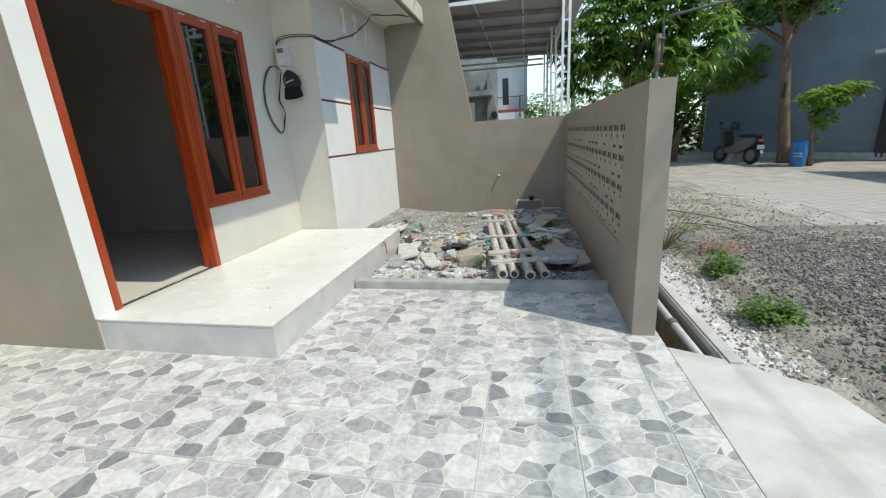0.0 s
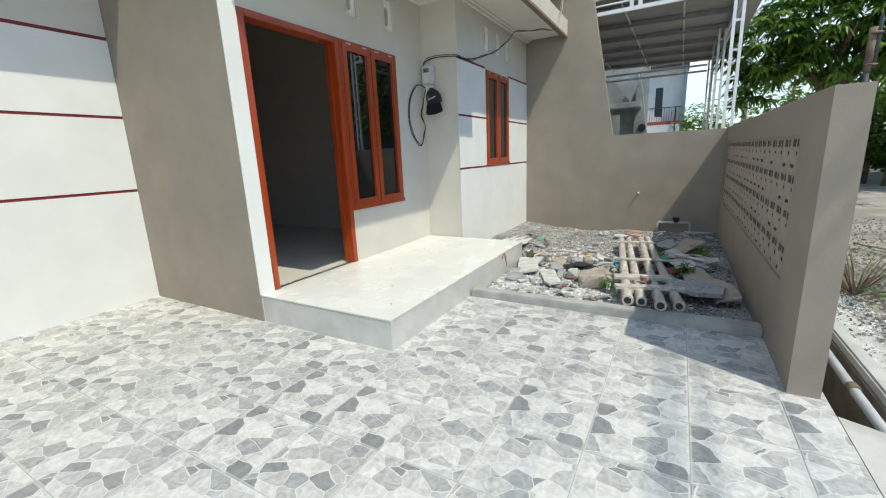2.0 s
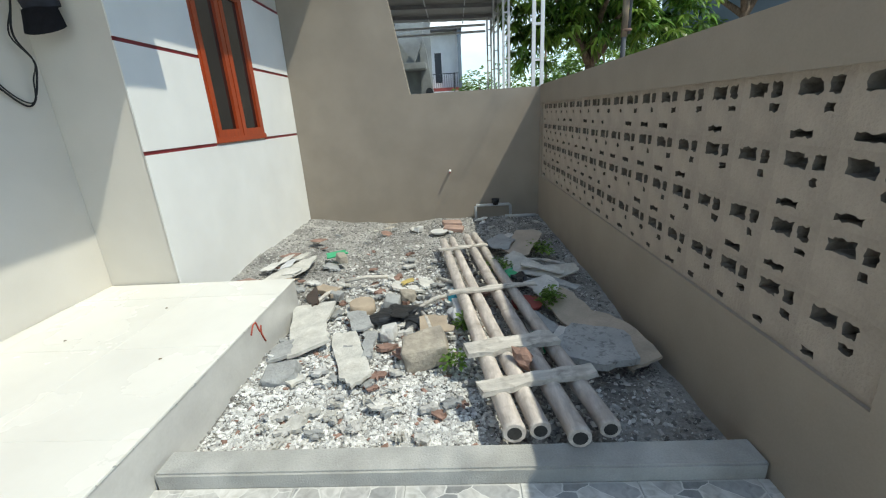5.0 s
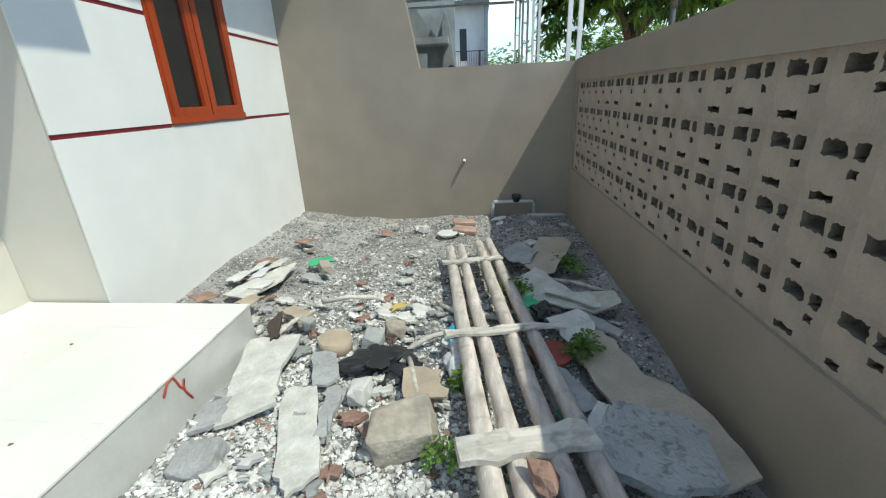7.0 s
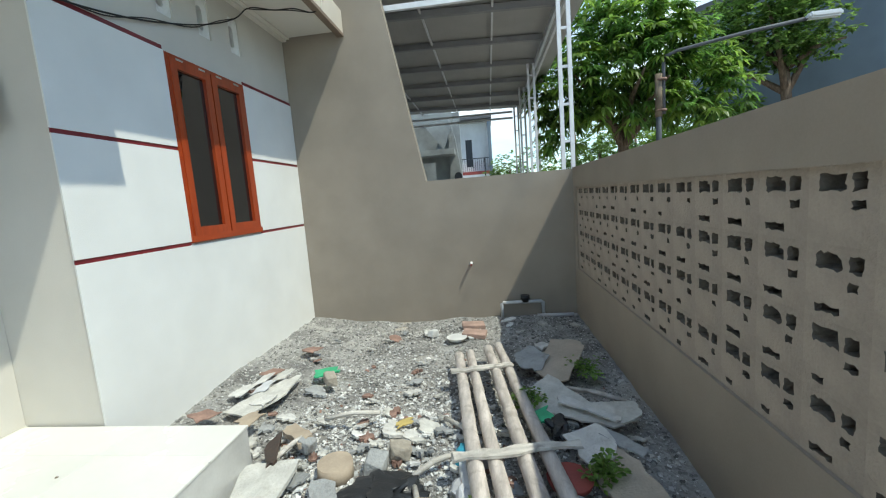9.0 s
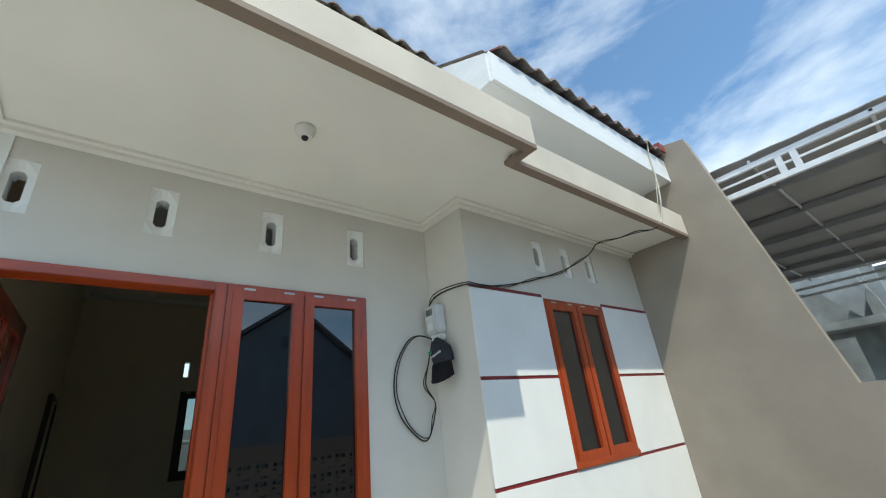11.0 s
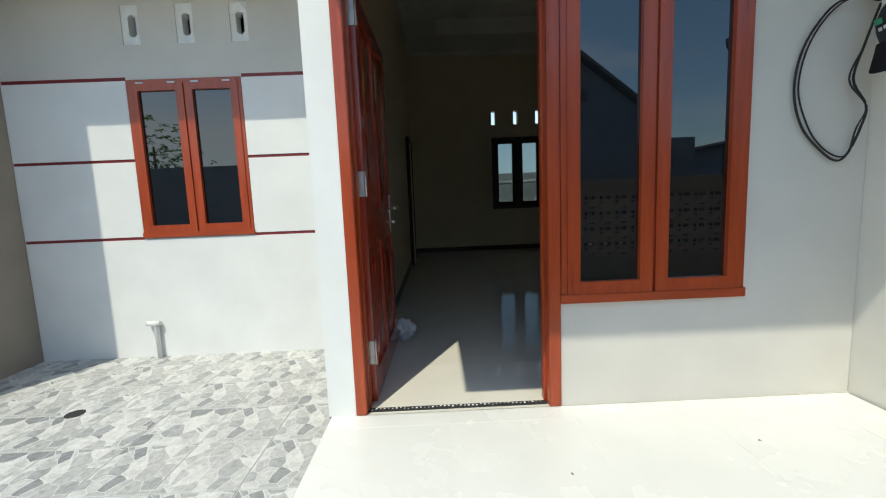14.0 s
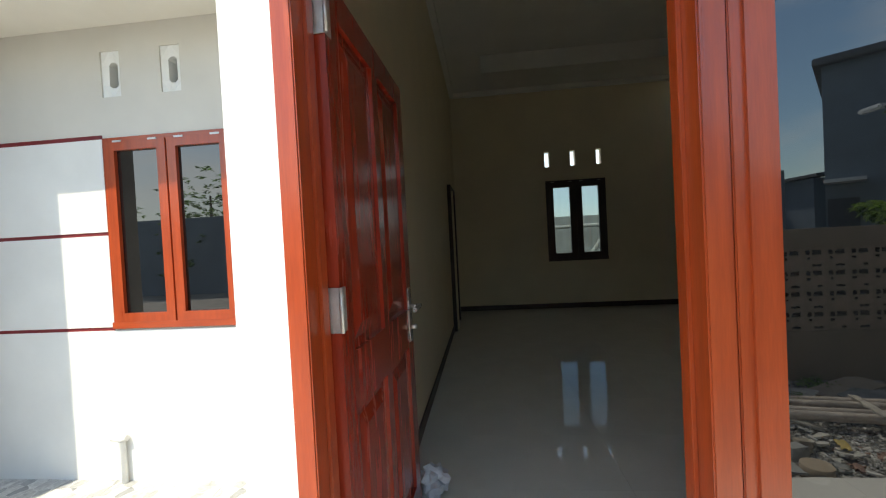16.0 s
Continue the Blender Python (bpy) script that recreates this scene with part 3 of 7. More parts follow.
def crown_spots(blobs, count, rng, shell=0.55):
    out = []
    weights = [b[1][0] * b[1][1] * b[1][2] for b in blobs]
    for _ in range(count):
        c, r = rng.choices(blobs, weights)[0]
        while True:
            d = Vector((rng.uniform(-1, 1), rng.uniform(-1, 1), rng.uniform(-1, 1)))
            if shell < d.length < 1:
                break
        k = noise.noise(Vector(c) * 0.3 + d * 2.1) * 0.35 + 1
        out.append((Vector((c[0] + d.x * r[0] * k, c[1] + d.y * r[1] * k, c[2] + d.z * r[2] * k)), d.normalized()))
    return out


# ---- the large structure ----
PORCH_Z = 0.225
FX, BX, NX = -2.47, -1.98, -4.10          # faces of the entrance wall, the bay, the neighbour's wall
SOF = 3.09                                # underside of the flat eave
GROUND = -0.08

# ground, one sheet with the drain trench left open
bm = bmesh.new()
gx, gy = [-400, 1.12, 1.40, 400], [-400, 2.80, 13.0, 400]
gv = {(i, j): bm.verts.new((gx[i], gy[j], GROUND)) for i in range(4) for j in range(4)}
for i in range(3):
    for j in range(3):
        if (i, j) != (1, 1):
            bm.faces.new((gv[i, j], gv[i + 1, j], gv[i + 1, j + 1], gv[i, j + 1]))
structure("ground", bm, M["ground"], "dusty grey gravel ground", "ground")
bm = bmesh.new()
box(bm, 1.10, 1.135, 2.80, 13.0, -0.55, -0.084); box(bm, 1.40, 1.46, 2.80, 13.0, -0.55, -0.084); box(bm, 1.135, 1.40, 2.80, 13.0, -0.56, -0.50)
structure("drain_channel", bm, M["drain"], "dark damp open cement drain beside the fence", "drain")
structure("drain_rim", B(1.41, 1.50, 2.72, 13.0, -0.079, -0.01, bevel=0.012), M["ramp"], "pale cement rim along the open drain", "kerb")
# sloping concrete apron between the carport and the road
bm = bmesh.new()
extrude_poly(bm, [(1.145, -0.004), (1.145, -0.2), (2.9, -0.2), (2.6, -0.075), (1.80, -0.045)], "y", -6.0, 2.30)
structure("concrete_apron", bm, M["ramp"], "pale stained concrete apron sloping to the road", "pavement")
bm = bmesh.new()
lo = [(1.145, 2.30), (1.145, 2.86), (1.40, 2.78), (1.80, 2.575), (1.86, 2.30)]
top = [bm.verts.new((x, y, -0.004 if x < 1.2 else (-0.02 if x < 1.5 else -0.047))) for x, y in lo]
bot = [bm.verts.new((x, y, -0.3)) for x, y in lo]
bm.faces.new(top)
for i in range(5):
    bm.faces.new((top[i], bot[i], bot[(i + 1) % 5], top[(i + 1) % 5]))
structure("concrete_apron_end", bm, M["ramp"], "rounded end of the pale concrete apron", "pavement")
# bed under the carport tiles
structure("carport_bed", B(-4.1, 1.14, -6.0, 3.70, -0.20, -0.0028), M["bed"], "grey mortar bed under the carport tiles", "floor")

# rubble bed
bm = bmesh.new()
nxg, nyg = 48, 64
grid = {}
def bed_z(x, y):
    z = -0.045 + 0.05 * noise.noise(Vector((x * 1.4, y * 1.4, 0.3))) + 0.02 * noise.noise(Vector((x * 6, y * 6, 2.0)))
    return z + 0.08 * max(0.0, min(1.0, (-1.0 - x) / 1.0)) * max(0.0, min(1.0, (y - 5.0) / 1.0))
for i in range(nxg + 1):
    for j in range(nyg + 1):
        x, y = -2.0 + 3.0 * i / nxg, 3.80 + 3.96 * j / nyg
        grid[i, j] = bm.verts.new((x, y, bed_z(x, y)))
for i in range(nxg):
    for j in range(nyg):
        bm.faces.new((grid[i, j], grid[i + 1, j], grid[i + 1, j + 1], grid[i, j + 1])).smooth = True
structure("rubble_ground", bm, M["rubble_soil"], "grey uneven soil strewn with rubble", "ground")
structure("kerb", B(-1.165, 0.975, 3.70, 3.815, -0.1, 0.065, bevel=0.008), M["cement"], "low grey cement kerb edging the carport", "kerb")

# boundary wall with its slope
bm = extrude_poly(bmesh.new(), [(-9.6, -0.3), (1.112, -0.3), (1.112, 1.482), (-0.552, 1.474), (-1.02, 4.11), (-1.26, 4.17), (-9.6, 4.17)], "y", 7.74, 7.87)
structure("wall_boundary", bm, M["taupe"], "taupe plastered boundary wall with a steep sloped shoulder", "wall")

# fence wall with its recessed panel of openwork blocks
LY0, LY1, LZ0, LZ1 = 3.475, 7.63, 0.462, 1.295
bm = wall(bmesh.new(), "x", 0.978, 1.112, 2.99, 7.738, -0.3, 1.494, [(LY0, LY1, LZ0, LZ1)])
fence = structure("wall_fence", bm, M["taupe"], "taupe plastered fence wall with an openwork block panel", "wall")

# entrance wall: door and window opening, vents
vents_front = [(2.611, 2.75), (3.215, 3.356), (3.83, 3.972), (4.44, 4.578)]
ops = [(2.626, 3.670, PORCH_Z - 0.01, 2.392), (3.66, 4.582, 0.762, 2.392)] + [(a, b, 2.63, 2.93) for a, b in vents_front]
bm = wall(bmesh.new(), "x", FX - 0.13, FX, 2.50, 5.16, -0.2, 4.35, ops)
structure("wall_entrance", bm, M["cream_wall"], "warm grey-white painted entrance wall", "wall")
# bay: front and its return
vents_bay = [(5.985, 6.125), (6.385, 6.525), (6.775, 6.915)]
bm = wall(bmesh.new(), "x", BX - 0.13, BX, 5.16, 7.738, -0.2, 4.2, [(5.975, 6.865, 1.105, 2.392)] + [(a, b, 2.64, 2.94) for a, b in vents_bay])
structure("wall_bay", bm, M["cream_wall"], "warm grey-white painted bay wall", "wall")
structure("wall_bay_return", B(-5.8, BX - 0.131, 5.162, 5.29, -0.2, 4.2), M["cream_wall"], "warm grey-white return of the bay wall", "wall")
# party wall that ends in the pier beside the door
bm = bmesh.new()
box(bm, -9.5, FX - 0.002, 2.488, 2.60, -0.2, 4.45)
structure("wall_party", bm, M["taupe"], "taupe painted side wall between the two houses", "wall")
# neighbour
bm = wall(bmesh.new(), "x", NX - 0.13, NX, -3.2, 2.486, -0.2, 4.0, [(0.528, 1.488, 1.072, 2.395)] + [(a, a + 0.145, 2.675, 2.99) for a in (0.545, 0.99, 1.435)])
structure("wall_neighbour", bm, M["cream_wall"], "warm grey-white wall of the neighbouring house", "wall")
# unseen shell, added so daylight stays out of the neighbour's vent slots
bm = bmesh.new()
box(bm, -5.6, -5.5, -3.2, 2.486, 0.0, 4.0); box(bm, -5.5, NX - 0.131, -3.2, 2.486, 3.9, 3.98); box(bm, -5.5, NX - 0.131, -3.2, -3.1, 0.0, 3.9)
structure("wall_neighbour_room", bm, M["inner_wall"], "unseen cream walls added to darken the neighbour's vents", "wall")
structure("wall_neighbour_side", B(NX + 0.011, -2.75, -0.62, -0.495, -0.1, 4.5), M["taupe"], "taupe end wall at the neighbour's far side", "wall")

# flat eave over the entrance: soffit slab with its lip
bm2 = extrude_poly(bmesh.new(), [(FX - 0.001, 2.47), (-1.16, 2.47), (-1.16, 5.07), (-1.33, 5.07), (-1.33, 7.735), (BX - 0.001, 7.735), (BX - 0.001, 5.16), (FX - 0.001, 5.16)], "z", SOF, SOF + 0.10)
structure("ceiling_eave", bm2, M["soffit"], "cream flat soffit over the porch", "ceiling")
bm = bmesh.new()
box(bm, -1.158, -1.13, 2.44, 5.10, 3.065, 3.29); box(bm, -1.328, -1.30, 5.102, 7.735, 3.065, 3.29); box(bm, -1.298, -1.132, 5.072, 5.10, 3.066, 3.29); box(bm, -2.60, -1.16, 2.44, 2.468, 3.065, 3.29)
structure("trim_fascia", bm, M["beige"], "pale beige band round the edge of the flat eave", "fascia")
bm = bmesh.new()
box(bm, -1.195, -1.128, 2.438, 5.102, 3.03, 3.063); box(bm, -1.365, -1.298, 5.104, 7.735, 3.03, 3.063); box(bm, -1.363, -1.197, 5.045, 5.102, 3.03, 3.063); box(bm, -2.60, -1.197, 2.438, 2.50, 3.03, 3.063)
structure("trim_band", bm, M["brown_band"], "brown band under the fascia", "trim")
bm = bmesh.new()
box(bm, -1.195, -1.16, 2.471, 5.068, 3.063, SOF - 0.002); box(bm, -1.365, -1.33, 5.07, 7.735, 3.063, SOF - 0.002)
structure("trim_soffit_edge", bm, M["soffit"], "cream inner edge of the eave band", "trim")
# stepped cove moulding where wall meets soffit
bm = bmesh.new()
for k, (w, h) in enumerate(((0.085, 0.018), (0.05, 0.04))):
    box(bm, FX + w, -1.20, 2.50, 2.50 + w, SOF - h, SOF - 0.001 - k * 0.018)
    box(bm, FX + 0.001, FX + w, 2.50, 5.16 - w, SOF - h, SOF - 0.001 - k * 0.018)
    box(bm, FX + 0.001, BX + w, 5.158 - w, 5.158, SOF - h, SOF - 0.001 - k * 0.018)
    box(bm, BX + 0.001, BX + w, 5.159, 7.735, SOF - h, SOF - 0.001 - k * 0.018)
structure("trim_cove", bm, M["soffit"], "cream stepped cove moulding under the soffit", "trim")

# neighbour's eave
structure("ceiling_neighbour_eave", B(NX + 0.002, -3.53, -3.2, 2.486, 3.16, 3.24), M["soffit"], "cream flat eave of the neighbouring house", "ceiling")
structure("trim_neighbour_fascia", B(-3.528, -3.49, -3.2, 2.486, 3.13, 3.29), M["beige"], "pale band on the neighbour's eave", "fascia")
structure("ceiling_neighbour_roof", B(NX + 0.012, -3.22, -3.2, 2.486, 3.70, 3.73), M["soffit"], "white boarded roof edge of the neighbouring house", "ceiling")
structure("trim_neighbour_roof_board", B(-3.219, -3.19, -3.2, 2.486, 3.70, 3.95), M["fascia"], "white fascia board of the neighbouring roof", "fascia")
structure("roof_neighbour", extrude_poly(bmesh.new(), [(-3.12, 3.96), (-3.12, 4.0), (-6.6, 6.0), (-6.6, 5.9)], "y", -3.2, 2.486), M["roof"], "red tiled roof of the neighbouring house", "roof")
structure("wall_neighbour_recess", B(NX + 0.0005, NX + 0.011, -3.2, 2.486, 3.245, 3.698), M["taupe"], "taupe band of wall between the neighbour's eaves", "wall")

# porch slab and its polished tiles
bm = B(FX + 0.001, -1.172, 2.505, 5.145, -0.1, PORCH_Z - 0.012)
structure("porch_riser", bm, M["porch_side"], "grey tiled porch sides", "step")

bm = bmesh.new()
rng = random.Random(57)
for k in range(26):
    y = rng.uniform(2.52, 5.12)
    s_ = rng.uniform(0.004, 0.014)
    rock(bm, (-1.1665, y, PORCH_Z - rng.uniform(0.001, 0.011)), s_, rng, 0.5)
for k in range(10):
    rock(bm, (rng.uniform(-2.3, -1.2), 2.5, PORCH_Z - rng.uniform(0.002, 0.011)), rng.uniform(0.004, 0.010), rng, 0.5)
structure("porch_edge_chips", bm, M["cement"], "grey mortar chips along the worn porch edge", "trim")
# room behind the door
structure("floor_room", B(-9.12, FX - 0.135, 2.60, 7.73, 0.10, PORCH_Z - 0.0015), M["room_tile"], "bed of the room floor", "floor")
RX = -9.10
bm = wall(bmesh.new(), "x", RX - 0.13, RX, 2.60, 7.738, 0.1, 4.9, [(4.285, 5.34, 1.085, 2.545)] + [(a, a + 0.085, 2.80, 3.07) for a in (4.29, 4.745, 5.20)])
structure("wall_room_back", bm, M["inner_wall"], "cream painted back wall of the room", "wall")
structure("wall_room_left", B(-9.099, FX - 0.131, 2.601, 2.622, PORCH_Z - 0.005, 4.45), M["inner_wall"], "cream painted room wall behind the door", "wall")
structure("wall_room_right", B(-5.80, FX - 0.131, 5.50, 5.56, PORCH_Z - 0.005, 4.45), M["inner_wall"], "cream painted partition wall", "wall")
structure("wall_room_front", wall(bmesh.new(), "x", FX - 0.16, FX - 0.131, 2.623, 5.498, PORCH_Z - 0.005, 4.45, [(2.60, 3.672, 0.0, 2.394), (3.65, 4.584, 0.76, 2.394)] + [(a, b, 2.63, 2.93) for a, b in vents_front]), M["inner_wall"], "cream painted inside of the entrance wall", "wall")
structure("wall_room_far", B(-9.099, -5.8, 7.70, 7.739, PORCH_Z - 0.005, 4.45), M["inner_wall"], "cream painted far side wall", "wall")
CZ = 4.25
# back corner left open: an added, unseen light well that brightens the room
bm = bmesh.new()
tx0, tx1, ty0, ty1 = -8.23, -3.4, 3.205, 6.6
box(bm, RX + 0.001, tx0, 2.623, 6.65, CZ, CZ + 0.28); box(bm, tx1, FX - 0.161, 2.623, 6.65, CZ, CZ + 0.28)
box(bm, tx0, tx1, 2.623, ty0, CZ, CZ + 0.28); box(bm, tx0, tx1, ty1, 6.65, CZ, CZ + 0.28); box(bm, -8.65, FX - 0.161, 6.65, 7.70, CZ, CZ + 0.28)
box(bm, RX + 0.001, FX - 0.161, 2.60, 6.65, CZ + 0.281, CZ + 0.33); box(bm, -8.65, FX - 0.161, 6.65, 7.70, CZ + 0.281, CZ + 0.33)
structure("ceiling_room", bm, M["ceiling_in"], "white room ceiling with a raised tray", "ceiling")
bm = bmesh.new()
box(bm, RX + 0.002, FX - 0.165, 2.623, 2.70, CZ - 0.08, CZ - 0.002); box(bm, RX + 0.002, RX + 0.08, 2.70, 7.69, CZ - 0.08, CZ - 0.002)
structure("trim_room_cove", bm, M["ceiling_in"], "white cove moulding in the room", "trim")
bm = bmesh.new()
box(bm, RX + 0.001, -2.63, 2.6225, 2.634, PORCH_Z, PORCH_Z + 0.09); box(bm, RX + 0.001, RX + 0.012, 2.635, 7.69, PORCH_Z, PORCH_Z + 0.09)
box(bm, -5.80, -2.64, 5.488, 5.499, PORCH_Z, PORCH_Z + 0.09); box(bm, -5.812, -5.801, 5.488, 5.56, PORCH_Z, PORCH_Z + 0.09)
structure("baseboard", bm, M["dark_frame"], "dark brown tiled skirting", "baseboard")

# closing walls of the plots behind, and outer shell
structure("wall_house_back", B(-9.60, -9.54, 2.3, 7.73, -0.2, 0.09), M["white"], "foot of the back wall", "wall")

# white panels between dark red bands, on the bay and the neighbour's wall
def banded(nm, x, y0, y1, w0, w1, zs, foot, label):
    red, white = bmesh.new(), bmesh.new()
    for z in zs:
        for a, b in ((y0, w0), (w1, y1)):
            box(red, x + 0.0005, x + 0.004, a + 0.002, b - 0.002, z - 0.017, z + 0.017)
    edges = [foot, *[z for z in zs]]
    for k, (za, zb) in enumerate(zip(edges, edges[1:])):
        lo_, hi_ = (za if k == 0 else za + 0.012), zb - 0.013
        for a, b in (((y0, y1),) if k == 0 else ((y0, w0), (w1, y1))):
            box(white, x + 0.0005, x + 0.010, a, b, lo_, hi_)
    structure("trim_band_" + nm, red, M["red_band"], "dark red painted bands on the " + label, "trim")
    structure("trim_panel_" + nm, white, M["white"], "white painted panels on the " + label, "wall panel")


banded("bay", BX, 5.152, 7.738, 5.975, 6.865, (1.10, 1.752, 2.405), -0.1, "bay wall")
banded("neighbour", NX, -0.493, 2.486, 0.528, 1.488, (1.07, 1.735, 2.40), -0.01, "neighbouring wall")
structure("trim_pier", B(FX + 0.0005, FX + 0.006, 2.488, 2.626, PORCH_Z, 3.085), M["white"], "white painted edge of the side wall", "trim")


# ---- windows and door ----
def casement_unit(name, x, y0, y1, z0, z1, label, depth=0.11, mat_v=None, mat_h=None, glass=None, face=1, sash_w=0.062):
    """A wooden window: frame and opening sashes, each with its pane and hinges."""
    mv, mh, gl = mat_v or M["frame"], mat_h or M["frame_h"], glass or M["glass"]
    w = tagged(new(name), label, "window", kind="structure")
    w.location = (x, (y0 + y1) / 2, z0)
    oy, oz = (y0 + y1) / 2, z0
    fw = 0.042

    def P(nm, m, parent, *b, bevel=0.003, label=""):
        bmx = B(*b, bevel=bevel)
        bmesh.ops.translate(bmx, vec=(0, -oy, -oz), verts=bmx.verts[:])
        return part(nm, bmx, m, parent, label)
    xa, xb = (-depth, 0.012) if face > 0 else (-0.012, depth)
    P("jamb", mv, w, xa, xb, y0, y0 + fw, z0, z1); P("jamb", mv, w, xa, xb, y1 - fw, y1, z0, z1)
    P("head", mh, w, xa, xb, y0 + fw, y1 - fw, z1 - fw, z1); P("sill", mh, w, xa, xb + 0.012 * face, y0 - 0.004, y1 + 0.004, z0 - 0.004, z0 + fw)
    mid = (y0 + y1) / 2
    P("mullion", mv, w, xa, xb - 0.006, mid - 0.019, mid + 0.019, z0 + fw, z1 - fw)
    sx0, sx1 = (-0.035, 0.020) if face > 0 else (-0.02, 0.035)
    for a, b in ((y0 + fw, mid - 0.019), (mid + 0.019, y1 - fw)):
        a, b = a - 0.012, b + 0.012
        za, zb = z0 + fw - 0.012, z1 - fw + 0.012
        s = part("sash", shift(wall(bmesh.new(), "x", sx0, sx1, a, b, za, zb, [(a + sash_w, b - sash_w, za + sash_w + 0.01, zb - sash_w)]), -oy, -oz), mv, w)
        P("pane", gl, s, -0.012, -0.006, a + sash_w - 0.006, b - sash_w + 0.006, za + sash_w + 0.004, zb - sash_w + 0.006, bevel=0)
        for yh in (a + 0.09, b - 0.09):
            P("hinge", M["hinge"], s, sx1 - 0.002, sx1 + 0.004, yh - 0.032, yh + 0.032, zb - 0.006, zb + 0.006, bevel=0)
    return w


def shift(bm, dy, dz, dx=0.0):
    bmesh.ops.translate(bm, vec=(dx, dy, dz), verts=bm.verts[:])
    return bm


casement_unit("window_1", FX, 3.672, 4.580, 0.764, 2.390, "red-brown varnished wooden twin casement window with dark glass")
casement_unit("window_2", BX, 5.977, 6.863, 1.107, 2.390, "red-brown varnished wooden twin casement window in the bay")
casement_unit("window_3", NX, 0.530, 1.486, 1.074, 2.393, "red-brown varnished wooden twin casement window of the neighbour")
casement_unit("window_4", RX, 4.287, 5.338, 1.087, 2.543, "dark brown wooden twin casement window with clear glass", mat_v=M["dark_frame"], mat_h=M["dark_frame"], glass=M["clear"], sash_w=0.10)

door = tagged(new("door_1"), "red-brown panelled front door standing open inward", "door", kind="structure")
door.location = (FX, 2.64, PORCH_Z)
def DP(nm, m, *b, bevel=0.004, label="", parent=None):
    return part(nm, shift(B(*b, bevel=bevel), -2.64, -PORCH_Z, -FX), m, parent or door, label)
DP("door_frame_post", M["frame"], FX - 0.12, FX + 0.014, 2.628, 2.682, PORCH_Z + 0.002, 2.39)
DP("door_frame_post", M["frame"], FX - 0.12, FX + 0.014, 3.608, 3.669, PORCH_Z + 0.002, 2.39)
DP("door_frame_head", M["frame_h"], FX - 0.12, FX + 0.014, 2.683, 3.607, 2.338, 2.39)
DP("door_stop", M["frame"], FX - 0.10, FX - 0.055, 2.682, 2.692, PORCH_Z + 0.002, 2.336, bevel=0.002)
DP("door_stop", M["frame"], FX - 0.10, FX - 0.055, 3.596, 3.608, PORCH_Z + 0.002, 2.336, bevel=0.002)
leaf = part("leaf", wall(bmesh.new(), "y", -0.02, 0.02, -0.93, 0.0, 0.012, 2.10,
            [(-0.83, -0.50, 1.02, 2.0), (-0.43, -0.10, 1.02, 2.0), (-0.83, -0.50, 0.16, 0.84), (-0.43, -0.10, 0.16, 0.84)]), M["door"], door, "dark red varnished panelled door leaf")
leaf.matrix_local = pose(-0.115, 0.058, 0.0, 0, 0, -1.5)
for a, b, c, d in ((-0.83, -0.50, 1.02, 2.0), (-0.43, -0.10, 1.02, 2.0), (-0.83, -0.50, 0.16, 0.84), (-0.43, -0.10, 0.16, 0.84)):
    bmx = bmesh.new()
    box(bmx, a + 0.001, b - 0.001, -0.006, 0.006, c + 0.001, d - 0.001)
    q = [[bmx.verts.new((xx, yy, zz)) for xx, zz in ((a + i, c + i), (b - i, c + i), (b - i, d - i), (a + i, d - i))] for i, yy in ((0.03, 0.006), (0.075, 0.017))]
    bmx.faces.new(q[1])
    for k in range(4):
        bmx.faces.new((q[0][k], q[0][(k + 1) % 4], q[1][(k + 1) % 4], q[1][k]))
    part("panel", bmx, M["door"], leaf)
for z in (0.22, 1.10, 1.92):
    bmx = bmesh.new()
    box(bmx, 0.002, 0.006, -0.018, 0.019, z, z + 0.125)
    box(bmx, -0.036, 0.005, 0.0205, 0.0235, z, z + 0.125)
    tube(bmx, [(0.006, 0.026, z), (0.006, 0.026, z + 0.125)], 0.006, 8)
    for k in range(3):
        tube(bmx, [(-0.02, 0.0225, z + 0.025 + 0.037 * k), (-0.02, 0.0255, z + 0.025 + 0.037 * k)], 0.005, 6)
    part("hinge", bmx, M["hinge"], leaf, "zinc butt hinge")
bmx = B(-0.892, -0.850, 0.0201, 0.026, 0.86, 1.12, bevel=0.001)
tube(bmx, [(-0.87, 0.022, 1.03), (-0.87, 0.074, 1.03)], 0.011, 8); tube(bmx, [(-0.880, 0.072, 1.03), (-0.755, 0.072, 1.028)], 0.011, 8)
tube(bmx, [(-0.87, 0.022, 0.93), (-0.87, 0.055, 0.93)], 0.013, 8)
part("door_handle", bmx, M["chrome"], leaf, "brushed steel lever handle")
bm = B(FX - 0.052, FX - 0.018, 2.67, 3.606, PORCH_Z - 0.003, PORCH_Z + 0.006)
structure("threshold_strip", bm, M["strip"], "black pebbled strip across the threshold", "threshold")
bm = bmesh.new()
rng = random.Random(2)
for k in range(44):
    y, x, s = 2.68 + 0.0208 * k, FX - rng.uniform(0.028, 0.044), rng.uniform(0.002, 0.0055)
    box(bm, x - s, x + s, y - s, y + s, PORCH_Z + 0.0062, PORCH_Z + 0.008)
structure("threshold_studs", bm, M["white"], "row of white studs on the threshold strip", "threshold")

